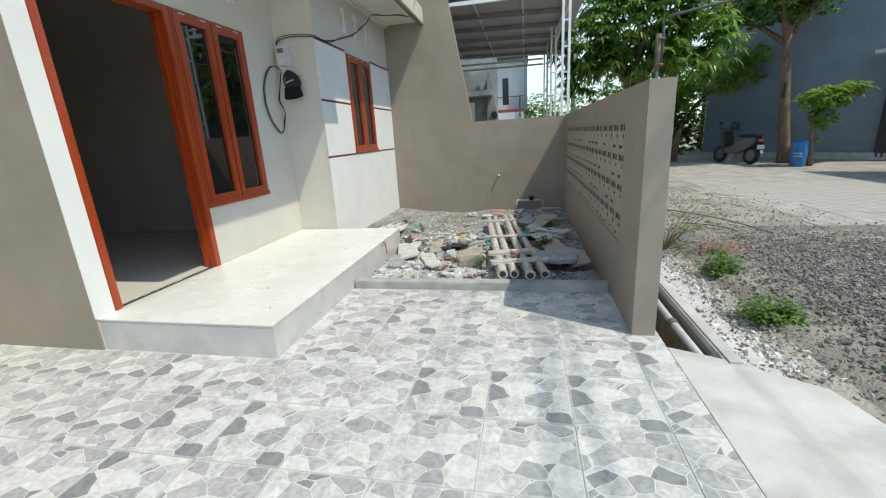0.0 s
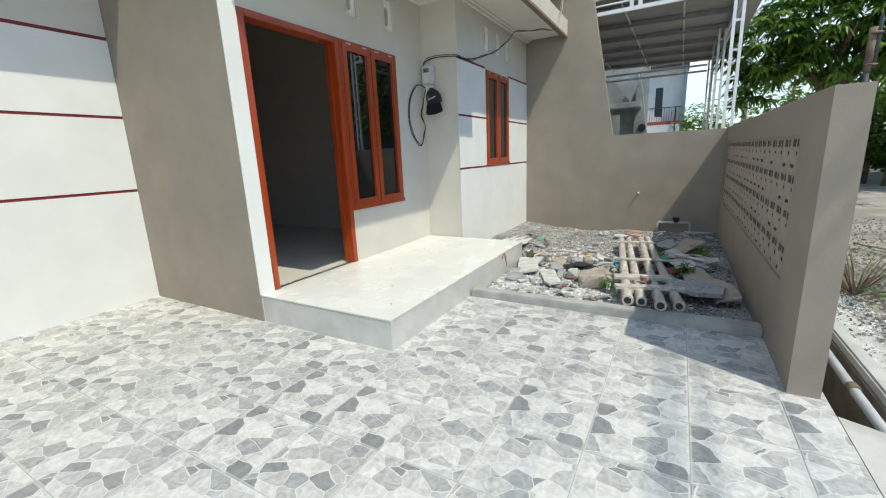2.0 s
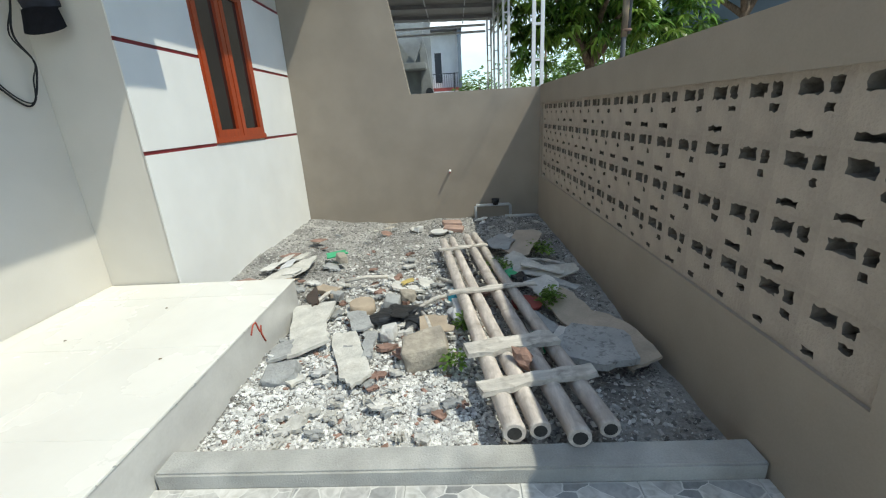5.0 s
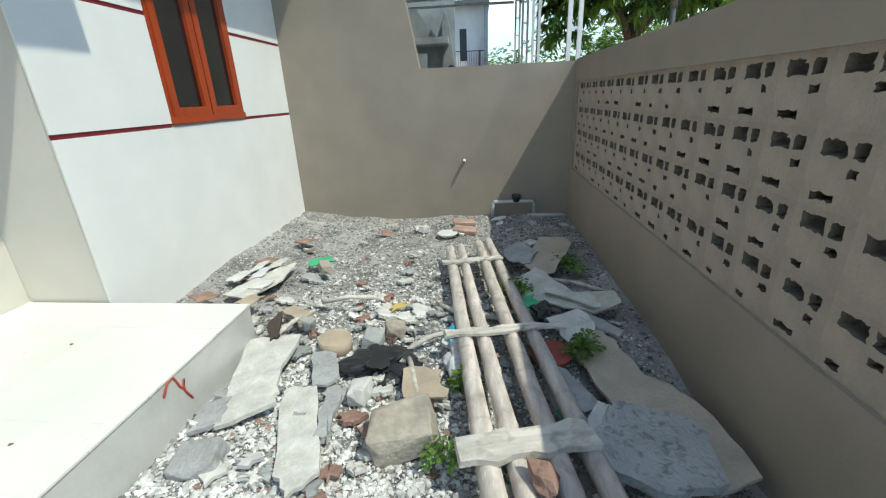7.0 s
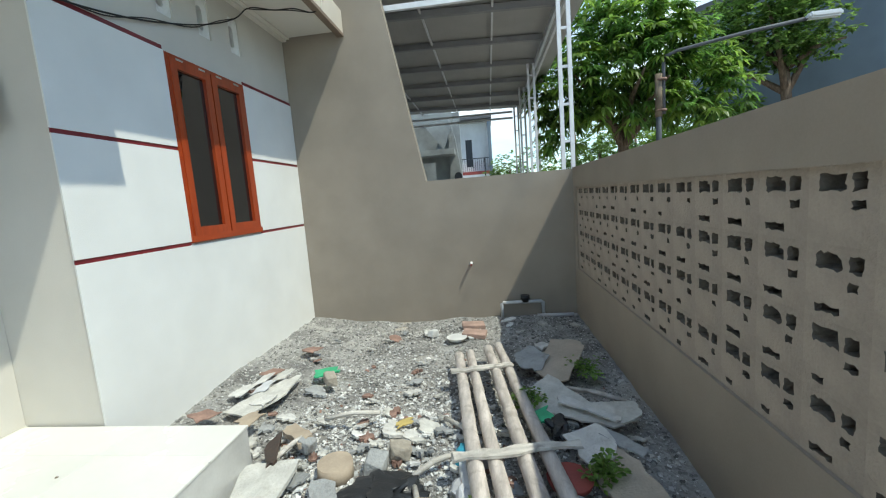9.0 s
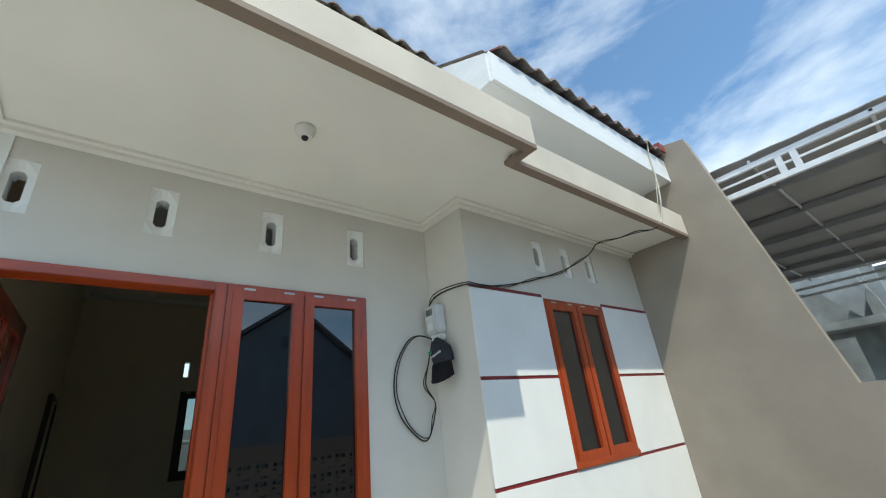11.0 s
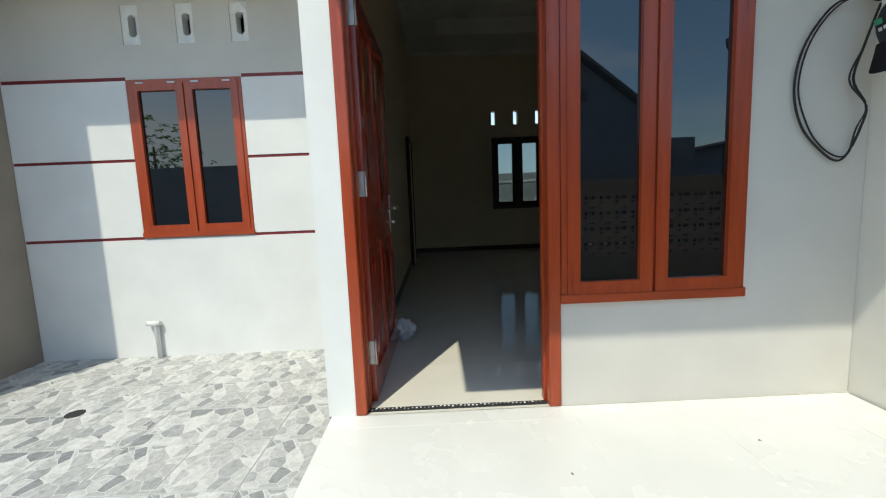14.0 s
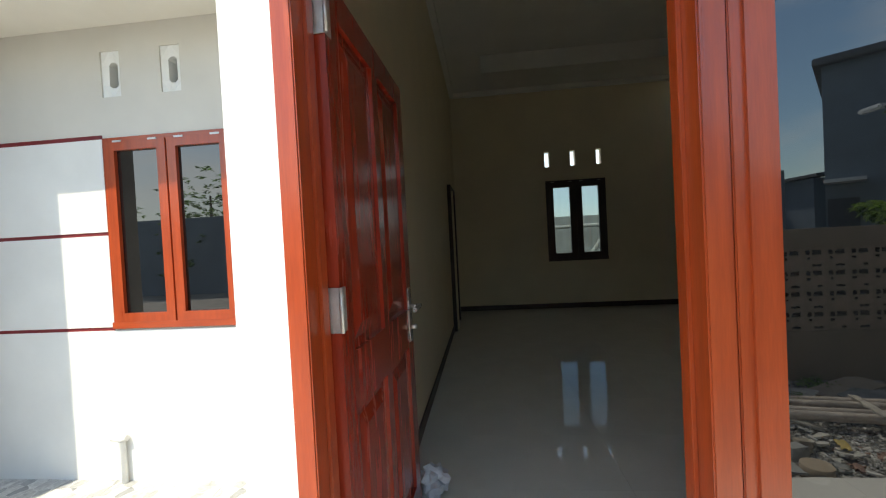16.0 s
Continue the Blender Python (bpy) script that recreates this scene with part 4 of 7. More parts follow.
# inner door in the side wall of the room
d2 = tagged(new("door_2"), "dark brown door frame with a pale door edge", "door", kind="structure")
d2.location = (-7.9, 2.64, PORCH_Z)
for nm, m, b in (("door_frame_post", "dark_frame", (-0.45, -0.38, -0.017, 0.035, 0, 2.15)), ("door_frame_post", "dark_frame", (0.40, 0.47, -0.017, 0.035, 0, 2.15)),
                 ("door_frame_head", "dark_frame", (-0.38, 0.40, -0.017, 0.035, 2.08, 2.15)), ("leaf", "dark_frame", (-0.38, 0.40, -0.016, 0.008, 0.01, 2.08)), ("door_edge", "inner_wall", (0.34, 0.38, 0.01, 0.06, 0.01, 2.06))):
    part(nm, B(*b, bevel=0.002), M[m], d2)


# vents: plates with a long eight-sided slot
def vent(x, y0, y1, z0, z1, label):
    cy, cz, hw, hh = (y0 + y1) / 2, (z0 + z1) / 2, (y1 - y0) / 2, (z1 - z0) / 2
    sw, sh, ch = 0.032, 0.088, 0.018
    inner = [(-sw, -sh + ch), (-sw + ch, -sh), (sw - ch, -sh), (sw, -sh + ch), (sw, sh - ch), (sw - ch, sh), (-sw + ch, sh), (-sw, sh - ch)]
    outer = [(-hw, -sh + ch), (-sw + ch, -hh), (sw - ch, -hh), (hw, -sh + ch), (hw, sh - ch), (sw - ch, hh), (-sw + ch, hh), (-hw, sh - ch)]
    bm = bmesh.new()
    L = {}
    for nm, xx, pts, k in (("of", -0.012, outer, 1.0), ("if", -0.028, inner, 1.0), ("ib", -0.12, inner, 1.0), ("ob", -0.12, outer, 1.0)):
        L[nm] = [bm.verts.new((xx, u, v)) for u, v in pts]
    cf = {k: bm.verts.new((-0.012, su * hw, sv * hh)) for k, (su, sv) in enumerate(((-1, -1), (1, -1), (1, 1), (-1, 1)))}
    cb = {k: bm.verts.new((-0.12, su * hw, sv * hh)) for k, (su, sv) in enumerate(((-1, -1), (1, -1), (1, 1), (-1, 1)))}
    n = 8
    for i in range(n):
        j = (i + 1) % n
        bm.faces.new((L["of"][i], L["of"][j], L["if"][j], L["if"][i]))
        bm.faces.new((L["if"][i], L["if"][j], L["ib"][j], L["ib"][i]))
        bm.faces.new((L["ib"][i], L["ib"][j], L["ob"][j], L["ob"][i]))
    for k, (i, j) in enumerate(((0, 1), (2, 3), (4, 5), (6, 7))):
        bm.faces.new((L["of"][i], cf[k], L["of"][j])); bm.faces.new((L["ob"][i], cb[k], L["ob"][j]))
    ob = solo("wall_vent", bm, M["white"], label, "vent", "vents under the eave")
    ob.location = (x, cy, cz)
    return ob


for a, b in vents_front:
    vent(FX, a, b, 2.63, 2.93, "white cast wall vent with an upright slot")
for a, b in vents_bay:
    vent(BX, a, b, 2.64, 2.94, "white cast wall vent set in the bay")
for a in (0.545, 0.99, 1.435):
    vent(NX, a, a + 0.145, 2.675, 2.99, "white cast wall vent on the neighbour's wall")


# ---- the porch: meter, cap, cables, lamp ----
meter = thing("electricity_meter", (-2.375, 5.158, 2.10), "grey-white electricity meter box on the wall", "meter")
part("body", shift(B(0, 0.085, -0.075, 0.075, 0.03, 0.25, bevel=0.012), 0, 0), M["meter"], meter)
part("cover", B(0.0855, 0.10, -0.06, 0.06, 0.13, 0.235, bevel=0.006), M["meter"], meter, "clear-edged meter cover")
part("dial", B(0.1005, 0.103, -0.04, 0.04, 0.165, 0.215), M["meter_dark"], meter, "dark grey meter window")
part("breaker", B(0.0855, 0.10, -0.03, 0.03, 0.05, 0.105, bevel=0.004), M["pvc_white"], meter)
part("terminal_box", B(0.0, 0.06, -0.06, 0.06, -0.025, 0.028, bevel=0.006), M["pvc_white"], meter)
bm = bmesh.new()
for k in range(3):
    box(bm, 0.1032, 0.1036, -0.03, 0.02 - 0.01 * k, 0.175 + 0.013 * k, 0.181 + 0.013 * k)
part("print", bm, M["black"], meter)
meter.matrix_basis = pose(-2.355, 5.158, 2.10, 0, 0, -90)

cap = thing("cap", (FX + 0.07, 5.06, 1.80), "dark navy peaked cap hanging below the meter", "cap")
bm = bmesh.new()
cols = 14
rows_c = [(0.0, 0.012), (0.04, 0.055), (0.09, 0.085), (0.14, 0.088), (0.19, 0.082)]
rings = []
for h, r in rows_c:
    rings.append([bm.verts.new((0.6 * r * math.cos(6.2832 * k / cols), r * math.sin(6.2832 * k / cols) + 0.012 * math.sin(9 * h), 0.26 - h)) for k in range(cols)])
bm.faces.new(rings[0])
for a, b in zip(rings, rings[1:]):
    for k in range(cols):
        bm.faces.new((a[k], a[(k + 1) % cols], b[(k + 1) % cols], b[k])).smooth = True
part("crown", bm, M["cap"], cap)
bm = bmesh.new()
top, bot = [], []
for k in range(9):
    a = -1.45 + 2.9 * k / 8
    top.append(bm.verts.new((0.052 * math.cos(a), 0.082 * math.sin(a), 0.075)))
    bot.append(bm.verts.new((0.052 * math.cos(a) + 0.035, 0.10 * math.sin(a), -0.03 - 0.03 * math.cos(a))))
for k in range(8):
    bm.faces.new((top[k], top[k + 1], bot[k + 1], bot[k])).smooth = True
bmesh.ops.solidify(bm, geom=bm.faces[:], thickness=0.004)
part("peak", bm, M["cap"], cap)
bm = bmesh.new()
for k in range(6):
    box(bm, 0.050, 0.0525, -0.045 + 0.016 * k, -0.034 + 0.016 * k, 0.120 + 0.004 * k, 0.135 + 0.004 * k)
part("print", bm, M["print"], cap, "pale bars printed on the cap")
part("badge", B(0.050, 0.0530, -0.055, -0.03, 0.15, 0.175), M["green_print"], cap, "small green patch")
cap.matrix_basis = pose(-2.275, 5.095, 1.835, 6, 8, -78) @ Matrix.Diagonal((1.0, 1.12, 0.98, 1))

for r_, d, nm in ((0.0055, 0.0, "black supply cable running along the bay to the eave"), (0.0042, 0.016, "second black cable twisted along the first")):
    cable("meter_cable", [(-2.42, 5.12, 2.345), (-2.425, 5.125, 2.38 + d), (-2.36, 5.135 - d, 2.425 + d), (-2.20, 5.138 - d, 2.435 + d), (BX + 0.004, 5.14, 2.41 + d), (BX + 0.02, 5.25, 2.402 + d), (BX + 0.022, 5.55, 2.45 - d), (BX + 0.02, 5.87, 2.53 + d), (BX + 0.022, 6.28, 2.665 - d), (BX + 0.022, 6.62, 2.81 + d), (BX + 0.03, 6.87, 2.95), (BX + 0.06, 6.98, 3.06),
           (-1.84, 7.0, 3.072 - d), (-1.68, 7.03, 3.045), (-1.52, 7.07, 3.055 - d), (-1.375, 7.1, 3.018), (-1.30, 7.15, 3.06)], r_, M["cord"], nm)
cable("riser_cable", [(-1.30, 7.15, 3.06), (-1.285, 7.2, 3.2), (-1.26, 7.22, 3.35), (-1.262, 7.3, 3.6), (-1.262, 7.32, 3.85), (-1.24, 7.36, 4.10)], 0.008, M["white_cord"], "pale cable rising from the eave to the roof edge")
cable("riser_cable", [(-1.30, 7.16, 3.07), (-1.29, 7.18, 3.25), (-1.268, 7.2, 3.4), (-1.265, 7.31, 3.65), (-1.262, 7.35, 4.0)], 0.0045, M["white_cord"], "thin pale cable beside the first")
for r_, d in ((0.0055, 0.0), (0.004, 0.02)):
    cable("loop_cable", [(-2.40, 5.10, 2.10), (-2.42, 5.00, 2.125), (FX + 0.03, 4.91, 2.09 - d), (FX + 0.015, 4.81 + d, 1.93), (FX + 0.015, 4.775 + d, 1.74), (FX + 0.015, 4.82 + 1.5 * d, 1.57), (FX + 0.015, 4.92, 1.455 + d), (FX + 0.015, 5.00, 1.405 + d), (FX + 0.02, 5.05, 1.44), (FX + 0.03, 5.09 - d, 1.55), (FX + 0.04, 5.10, 1.65), (FX + 0.04, 5.03 - d, 1.77), (-2.42, 5.06, 1.92), (-2.40, 5.10, 2.09)], r_, M["cord"], "loose loop of black cable below the meter")
for k in range(2):
    cable("meter_lead", [(-2.35 + 0.02 * k, 5.12, 2.09), (-2.33 + 0.02 * k, 5.11, 2.05), (-2.34 + 0.02 * k, 5.10, 1.99)], 0.005, M["pvc_white"], "short white lead under the meter")

lamp = thing("lamp_holder", (-1.74, 3.84, SOF), "white round lamp holder without bulb on the soffit", "lamp")
bm = tube(bmesh.new(), [(0, 0, -0.001), (0, 0, -0.02), (0, 0, -0.045), (0, 0, -0.06)], [0.058, 0.058, 0.045, 0.036], 20)
part("body", bm, M["bulb"], lamp)
part("socket", tube(bmesh.new(), [(0, 0, -0.0605), (0, 0, -0.072)], [0.02, 0.017], 14), M["black"], lamp, "black open socket")

bm = bmesh.new()
rng = random.Random(4)
rock(bm, (0, 0, 0.09), 0.2, rng, 0.95, 3)
for v in bm.verts:
    v.co += Vector((1, 1, 1)) * 0.022 * noise.noise(v.co * 22)
    v.co.z = max(v.co.z, 0.003)
solo("plastic_bag", bm, M["bag"], "crumpled white plastic bag on the room floor", "bag", place=(-3.60, 2.80, PORCH_Z))

bm = tube(bmesh.new(), [(0, 0, -0.14), (0, 0, 0.27), (0, 0, 0.285), (0, -0.02, 0.30), (0, -0.06, 0.302), (0, -0.08, 0.302)], [0.020, 0.020, 0.024, 0.024, 0.022, 0.022], 12)
tube(bm, [(0, 0.0, 0.302), (0, 0.035, 0.302)], 0.021, 12)
solo("water_pipe", bm, M["pvc_white"], "pale capped water pipe rising beside the wall", "pipe", place=(NX + 0.04, 0.56, 0.012))
bm = tube(bmesh.new(), [(0, 0, -0.006), (0, 0, 0.003)], 0.055, 20)
solo("floor_drain", bm, M["strip"], "small dark round floor drain", "drain", place=(-3.07, 0.66, 0.001))

rng = random.Random(91)
for x, y, s_ in ((-1.60, 3.10, 0.008), (-1.95, 3.55, 0.006), (-1.45, 4.2, 0.007), (-2.1, 4.4, 0.006), (-1.35, 2.75, 0.006), (-1.8, 4.75, 0.007)):
    solo("debris_speck", tube(bmesh.new(), [(0, 0, 0), (s_ * 0.6, 0, 0.003), (s_ * 1.5, s_, 0.001)], [s_ * 0.4, s_ * 0.6, s_ * 0.2], 6), M["twig"], "small dark speck of debris on the porch", "speck", "specks on the porch", place=(x, y, PORCH_Z + 0.001))
# red brush mark on the porch side
cable("paint_mark", [(-1.170, 4.50, 0.165), (-1.170, 4.535, 0.205), (-1.170, 4.565, 0.205), (-1.170, 4.585, 0.15), (-1.170, 4.60, 0.135), (-1.170, 4.612, 0.165), (-1.170, 4.602, 0.12), (-1.170, 4.63, 0.055)], 0.005, M["red_paint"], "red brush mark on the porch side", "paint mark")


# ---- the boundary wall's small things ----
nail = thing("wall_tap", (-0.122, 7.74, 0.56), "short tap stub in the boundary wall with a red thread", "tap")
part("stub", tube(bmesh.new(), [(0, 0.01, 0), (0, -0.05, 0), (0, -0.06, -0.01)], 0.016, 10), M["pvc_white"], nail)
part("thread", tube(bmesh.new(), [(0, -0.0605, -0.01), (0, -0.075, -0.012)], 0.012, 10), M["red_plastic"], nail, "red plug")
pipes = thing("pipe_bend", (0.40, 7.68, -0.06), "grey pipe frame with black cap by the wall", "pipe")
part("pipe", tube(bmesh.new(), [(-0.22, 0, -0.03), (-0.22, 0, 0.165), (-0.21, 0, 0.175), (0.20, 0, 0.175), (0.215, 0, 0.165), (0.22, 0, -0.03)], 0.018, 10), M["pvc"], pipes)
part("valve", tube(bmesh.new(), [(0.03, 0, 0.176), (0.03, 0, 0.20), (0.03, 0, 0.205), (0.03, 0, 0.25)], [0.035, 0.035, 0.048, 0.048], 14), M["black"], pipes, "black screw cap")
bm = tube(bmesh.new(), [(0.55, 7.66, -0.035), (0.92, 7.60, -0.02)], 0.02, 10)
solo("loose_pipe", bm, M["pvc"], "grey pipe offcut lying by the wall", "pipe")


# ---- bamboo raft ----
raft = thing("bamboo_raft", (0.15, 5.2, 0.0), "weathered bamboo poles nailed together with pale planks", "bamboo raft")
rng = random.Random(11)
for (xa, ya), (xb, yb), r in (((0.140, 3.83), (-0.195, 6.37), 0.039), ((0.235, 3.84), (-0.110, 6.41), 0.036), ((0.370, 3.80), (0.030, 6.49), 0.039), ((0.490, 3.84), (0.112, 6.55), 0.036)):
    pts, rad = [], []
    n = 9
    for k in range(n):
        t = k / (n - 1)
        x, y = xa + (xb - xa) * t + 0.006 * math.sin(3 * t + r * 90), ya + (yb - ya) * t
        for dy, kk in ((-0.014, 1.0), (0.0, 1.10), (0.014, 1.0)):
            pts.append((x - 0.15, y + dy - 5.2, 0.105 - 0.045 * t))
            rad.append(r * (1.06 - 0.16 * t) * kk)
    part("pole", tube(bmesh.new(), pts, rad, 12), M["bamboo"], raft)
    # flat black disc stands in for the shade inside the cut pole
    part("hollow", tube(bmesh.new(), [(pts[0][0], pts[0][1] - 0.001, 0.105), (pts[0][0], pts[0][1] + 0.0005, 0.105)], r * 0.72, 12), M["strip"], raft, "black disc standing for the shaded hollow of the pole")
def plank(x0, y0, x1, y1, w, th, z):
    d = Vector((x1 - x0, y1 - y0, 0))
    L = d.length
    bm = bmesh.new()
    n = 8
    top = []
    for k in range(n + 1):
        u = -L / 2 + L * k / n
        for s in (-1, 1):
            e = s * (w / 2 + rng.uniform(-0.012, 0.012))
            top.append((bm.verts.new((u + rng.uniform(-0.012, 0.012), e, th / 2)), bm.verts.new((u, e, -th / 2))))
    for k in range(n):
        (a, A), (b, Bq), (c, C), (e, E) = top[2 * k], top[2 * k + 1], top[2 * k + 2], top[2 * k + 3]
        bm.faces.new((a, b, e, c)); bm.faces.new((A, C, E, Bq)); bm.faces.new((a, c, C, A)); bm.faces.new((b, Bq, E, e))
    bm.faces.new((top[0][0], top[0][1], top[1][1], top[1][0])); bm.faces.new((top[-2][0], top[-1][0], top[-1][1], top[-2][1]))
    ob = part("plank", bm, M["plank"], raft)
    ob.matrix_local = pose((x0 + x1) / 2 - 0.15, (y0 + y1) / 2 - 5.2, z, 0, 0, math.degrees(math.atan2(d.y, d.x)))
plank(-0.22, 5.98, 0.20, 6.08, 0.055, 0.014, 0.110)
plank(-0.13, 5.03, 0.46, 5.13, 0.05, 0.014, 0.130)
plank(-0.03, 4.32, 0.42, 4.42, 0.115, 0.026, 0.142)
plank(0.02, 4.03, 0.53, 4.14, 0.075, 0.026, 0.145)


# ---- debris on the bed ----
def sheet(name, outline, z, th, material, label, category, tilt=(0, 0), group="debris on the bed", curl=0.0):
    """A broken flat board: an uneven outline with thickness, lightly bowed."""
    rng = random.Random(hash_of(name, outline))
    cx, cy = sum(p[0] for p in outline) / len(outline), sum(p[1] for p in outline) / len(outline)
    pts = []
    for i, p in enumerate(outline):
        q = outline[(i + 1) % len(outline)]
        for k in range(4):
            t = k / 4
            j = 0.006 if k == 0 else 0.016
            pts.append((p[0] + (q[0] - p[0]) * t - cx + rng.uniform(-j, j), p[1] + (q[1] - p[1]) * t - cy + rng.uniform(-j, j)))
    bm = bmesh.new()
    def h(u, v):
        return tilt[0] * u + tilt[1] * v + curl * math.sin(5 * u + 3 * v)
    top = [bm.verts.new((u, v, th / 2 + h(u, v))) for u, v in pts]
    bot = [bm.verts.new((u, v, -th / 2 + h(u, v))) for u, v in pts]
    ct, cb = bm.verts.new((0, 0, th / 2)), bm.verts.new((0, 0, -th / 2))
    for i in range(len(pts)):
        j = (i + 1) % len(pts)
        bm.faces.new((top[i], top[j], ct)); bm.faces.new((bot[j], bot[i], cb)); bm.faces.new((top[i], bot[i], bot[j], top[j]))
    return solo(name, bm, material, label, category, group, place=(cx, cy, z))


def hash_of(name, outline):
    return len(name) * 31 + int(abs(outline[0][0]) * 1000)


sheet("broken_board", [(-1.19, 5.10), (-0.90, 5.12), (-0.86, 4.78), (-0.80, 4.62), (-1.00, 4.50), (-1.06, 4.70)], 0.035, 0.02, M["board"], "white broken cement board lying on rubble", "board", (0.10, 0.04))
sheet("broken_slab", [(0.46, 4.50), (0.57, 4.64), (0.82, 4.56), (0.80, 4.30), (0.62, 4.24), (0.42, 4.34)], 0.075, 0.035, M["pitted"], "grey pitted cement slab lying on rubble", "slab", (-0.02, 0.0))
sheet("plywood_sheet", [(0.47, 5.09), (0.62, 5.25), (0.70, 5.08), (0.74, 4.84), (0.88, 4.68), (0.93, 4.36), (0.76, 4.28), (0.74, 4.55), (0.58, 4.66), (0.53, 4.93)], 0.045, 0.014, M["tan_board"], "long tan plywood offcut bent along the fence", "board", (0.05, 0.02), curl=0.02)
sheet("plywood_sheet", [(0.36, 6.15), (0.55, 6.66), (0.72, 6.62), (0.78, 6.50), (0.56, 5.98), (0.45, 5.92)], 0.045, 0.010, M["tan_board"], "grey-tan board offcut near the boundary wall", "board", (0.05, 0.04))
sheet("torn_sheet", [(0.24, 5.82), (0.43, 6.00), (0.62, 5.60), (0.84, 5.60), (0.84, 5.46), (0.67, 5.38), (0.49, 5.50), (0.29, 5.60)], 0.055, 0.010, M["board"], "pale torn fibre board lying over stones", "board", (0.05, 0.03), curl=0.012)
sheet("torn_sheet", [(0.40, 5.29), (0.58, 5.36), (0.63, 5.22), (0.57, 5.08), (0.48, 5.07)], 0.075, 0.009, M["lime"], "white splintered board end by the raft", "board", (0.05, 0.05), curl=0.01)
sheet("narrow_strip", [(0.46, 5.66), (0.72, 5.42), (0.69, 5.38), (0.42, 5.60)], 0.085, 0.010, M["lime"], "narrow white board strip on the torn sheet", "board", (0.03, 0.03))
sheet("narrow_strip", [(0.60, 5.34), (0.76, 5.15), (0.72, 5.10), (0.57, 5.27)], 0.085, 0.010, M["grey_board"], "narrow grey board strip by the fence", "board", (0.03, 0.03))
sheet("grey_sheet", [(0.32, 4.94), (0.43, 4.88), (0.51, 4.66), (0.35, 4.58)], 0.04, 0.014, M["grey_board"], "grey board beside the bamboo raft", "board", (0.02, 0.02))
sheet("splintered_board", [(0.50, 4.66), (0.57, 4.63), (0.47, 4.38), (0.42, 4.42), (0.43, 4.54)], 0.062, 0.012, M["lime"], "white splintered board edge by the slab", "board", (0.05, 0.02))
sheet("green_sheet", [(0.34, 4.62), (0.42, 4.66), (0.44, 4.50), (0.38, 4.44)], 0.055, 0.008, M["green_sheet"], "torn green plastic scrap under the raft", "plastic", (0.05, 0.05), curl=0.02)
sheet("torn_sheet", [(0.22, 6.40), (0.36, 6.52), (0.48, 6.30), (0.40, 6.12), (0.26, 6.20)], 0.05, 0.008, M["grey_board"], "grey crumpled sheet beside the raft's far end", "board", (0.06, 0.03), curl=0.02)
sheet("plywood_piece", [(-0.80, 5.02), (-0.66, 4.98), (-0.58, 4.78), (-0.70, 4.75)], 0.03, 0.014, M["grey_board"], "small grey board offcut on rubble", "board", (0.1, 0.05))
sheet("plank_piece", [(-0.82, 4.74), (-0.68, 4.76), (-0.50, 4.32), (-0.58, 4.22), (-0.66, 4.30)], 0.02, 0.018, M["board"], "long pale splintered board on rubble", "board", (0.05, 0.0))
sheet("plank_piece", [(-0.60, 4.68), (-0.54, 4.68), (-0.52, 4.46), (-0.58, 4.46)], 0.035, 0.02, M["grey_board"], "narrow grey board offcut on rubble", "board", (0.1, 0.1))
sheet("cardboard_piece", [(-0.30, 4.87), (-0.13, 4.84), (-0.09, 4.68), (-0.28, 4.70)], 0.045, 0.008, M["card"], "torn brown cardboard piece on rubble", "cardboard", (0.1, 0.12))
sheet("dusty_board", [(-1.66, 5.62), (-1.46, 5.54), (-1.32, 5.80), (-1.34, 6.08), (-1.46, 5.98), (-1.60, 5.76)], 0.05, 0.010, M["board"], "dusty pale sheet lying by the bay wall", "board", (0.04, 0.02), curl=0.008)
for k_, (x_, y_, m_) in enumerate(((-1.62, 6.02, "lime"), (-1.55, 5.90, "bag"), (-1.50, 6.10, "board"), (-1.68, 5.86, "lime"), (-1.44, 5.72, "lime"), (-1.40, 5.50, "card"), (-1.62, 6.16, "brick"), (-1.50, 6.62, "brick"), (-1.74, 5.56, "brick"))):
    sheet("torn_paper", [(x_ - 0.08, y_ - 0.04), (x_ + 0.05, y_ - 0.05 - 0.01 * k_), (x_ + 0.09, y_ + 0.03), (x_ - 0.02, y_ + 0.06)], 0.065, 0.006, M[m_], "dusty torn sack paper by the bay wall", "paper", (0.25 - 0.06 * k_, 0.2 - 0.05 * k_), curl=0.03)
sheet("timber_offcut", [(-1.16, 5.42), (-1.10, 5.48), (-0.92, 5.32), (-0.98, 5.26)], 0.03, 0.03, M["card"], "brown timber offcut beside the porch", "timber", (0.2, 0.1))
sheet("timber_offcut", [(-1.15, 5.24), (-1.08, 5.30), (-1.00, 5.10), (-1.05, 5.06)], 0.06, 0.02, M["dark_frame"], "dark timber offcut against the porch corner", "timber", (0.5, 0.3))
sheet("roof_shard", [(-1.12, 4.62), (-1.02, 4.66), (-0.98, 4.52), (-1.10, 4.48)], 0.02, 0.02, M["grey_board"], "grey cement shard beside the porch", "shard", (0.1, 0.1))
sheet("green_sheet", [(-1.30, 6.20), (-1.10, 6.18), (-1.06, 6.10), (-1.24, 6.08)], 0.06, 0.01, M["green_sheet"], "crumpled green plastic sheet on soil", "plastic", (0.1, 0.1), curl=0.02)
sheet("green_sheet", [(0.25, 5.52), (0.36, 5.56), (0.38, 5.44), (0.28, 5.42)], 0.06, 0.01, M["green_sheet"], "pale green plastic scrap on rubble", "plastic", (0.1, 0.1), curl=0.02)
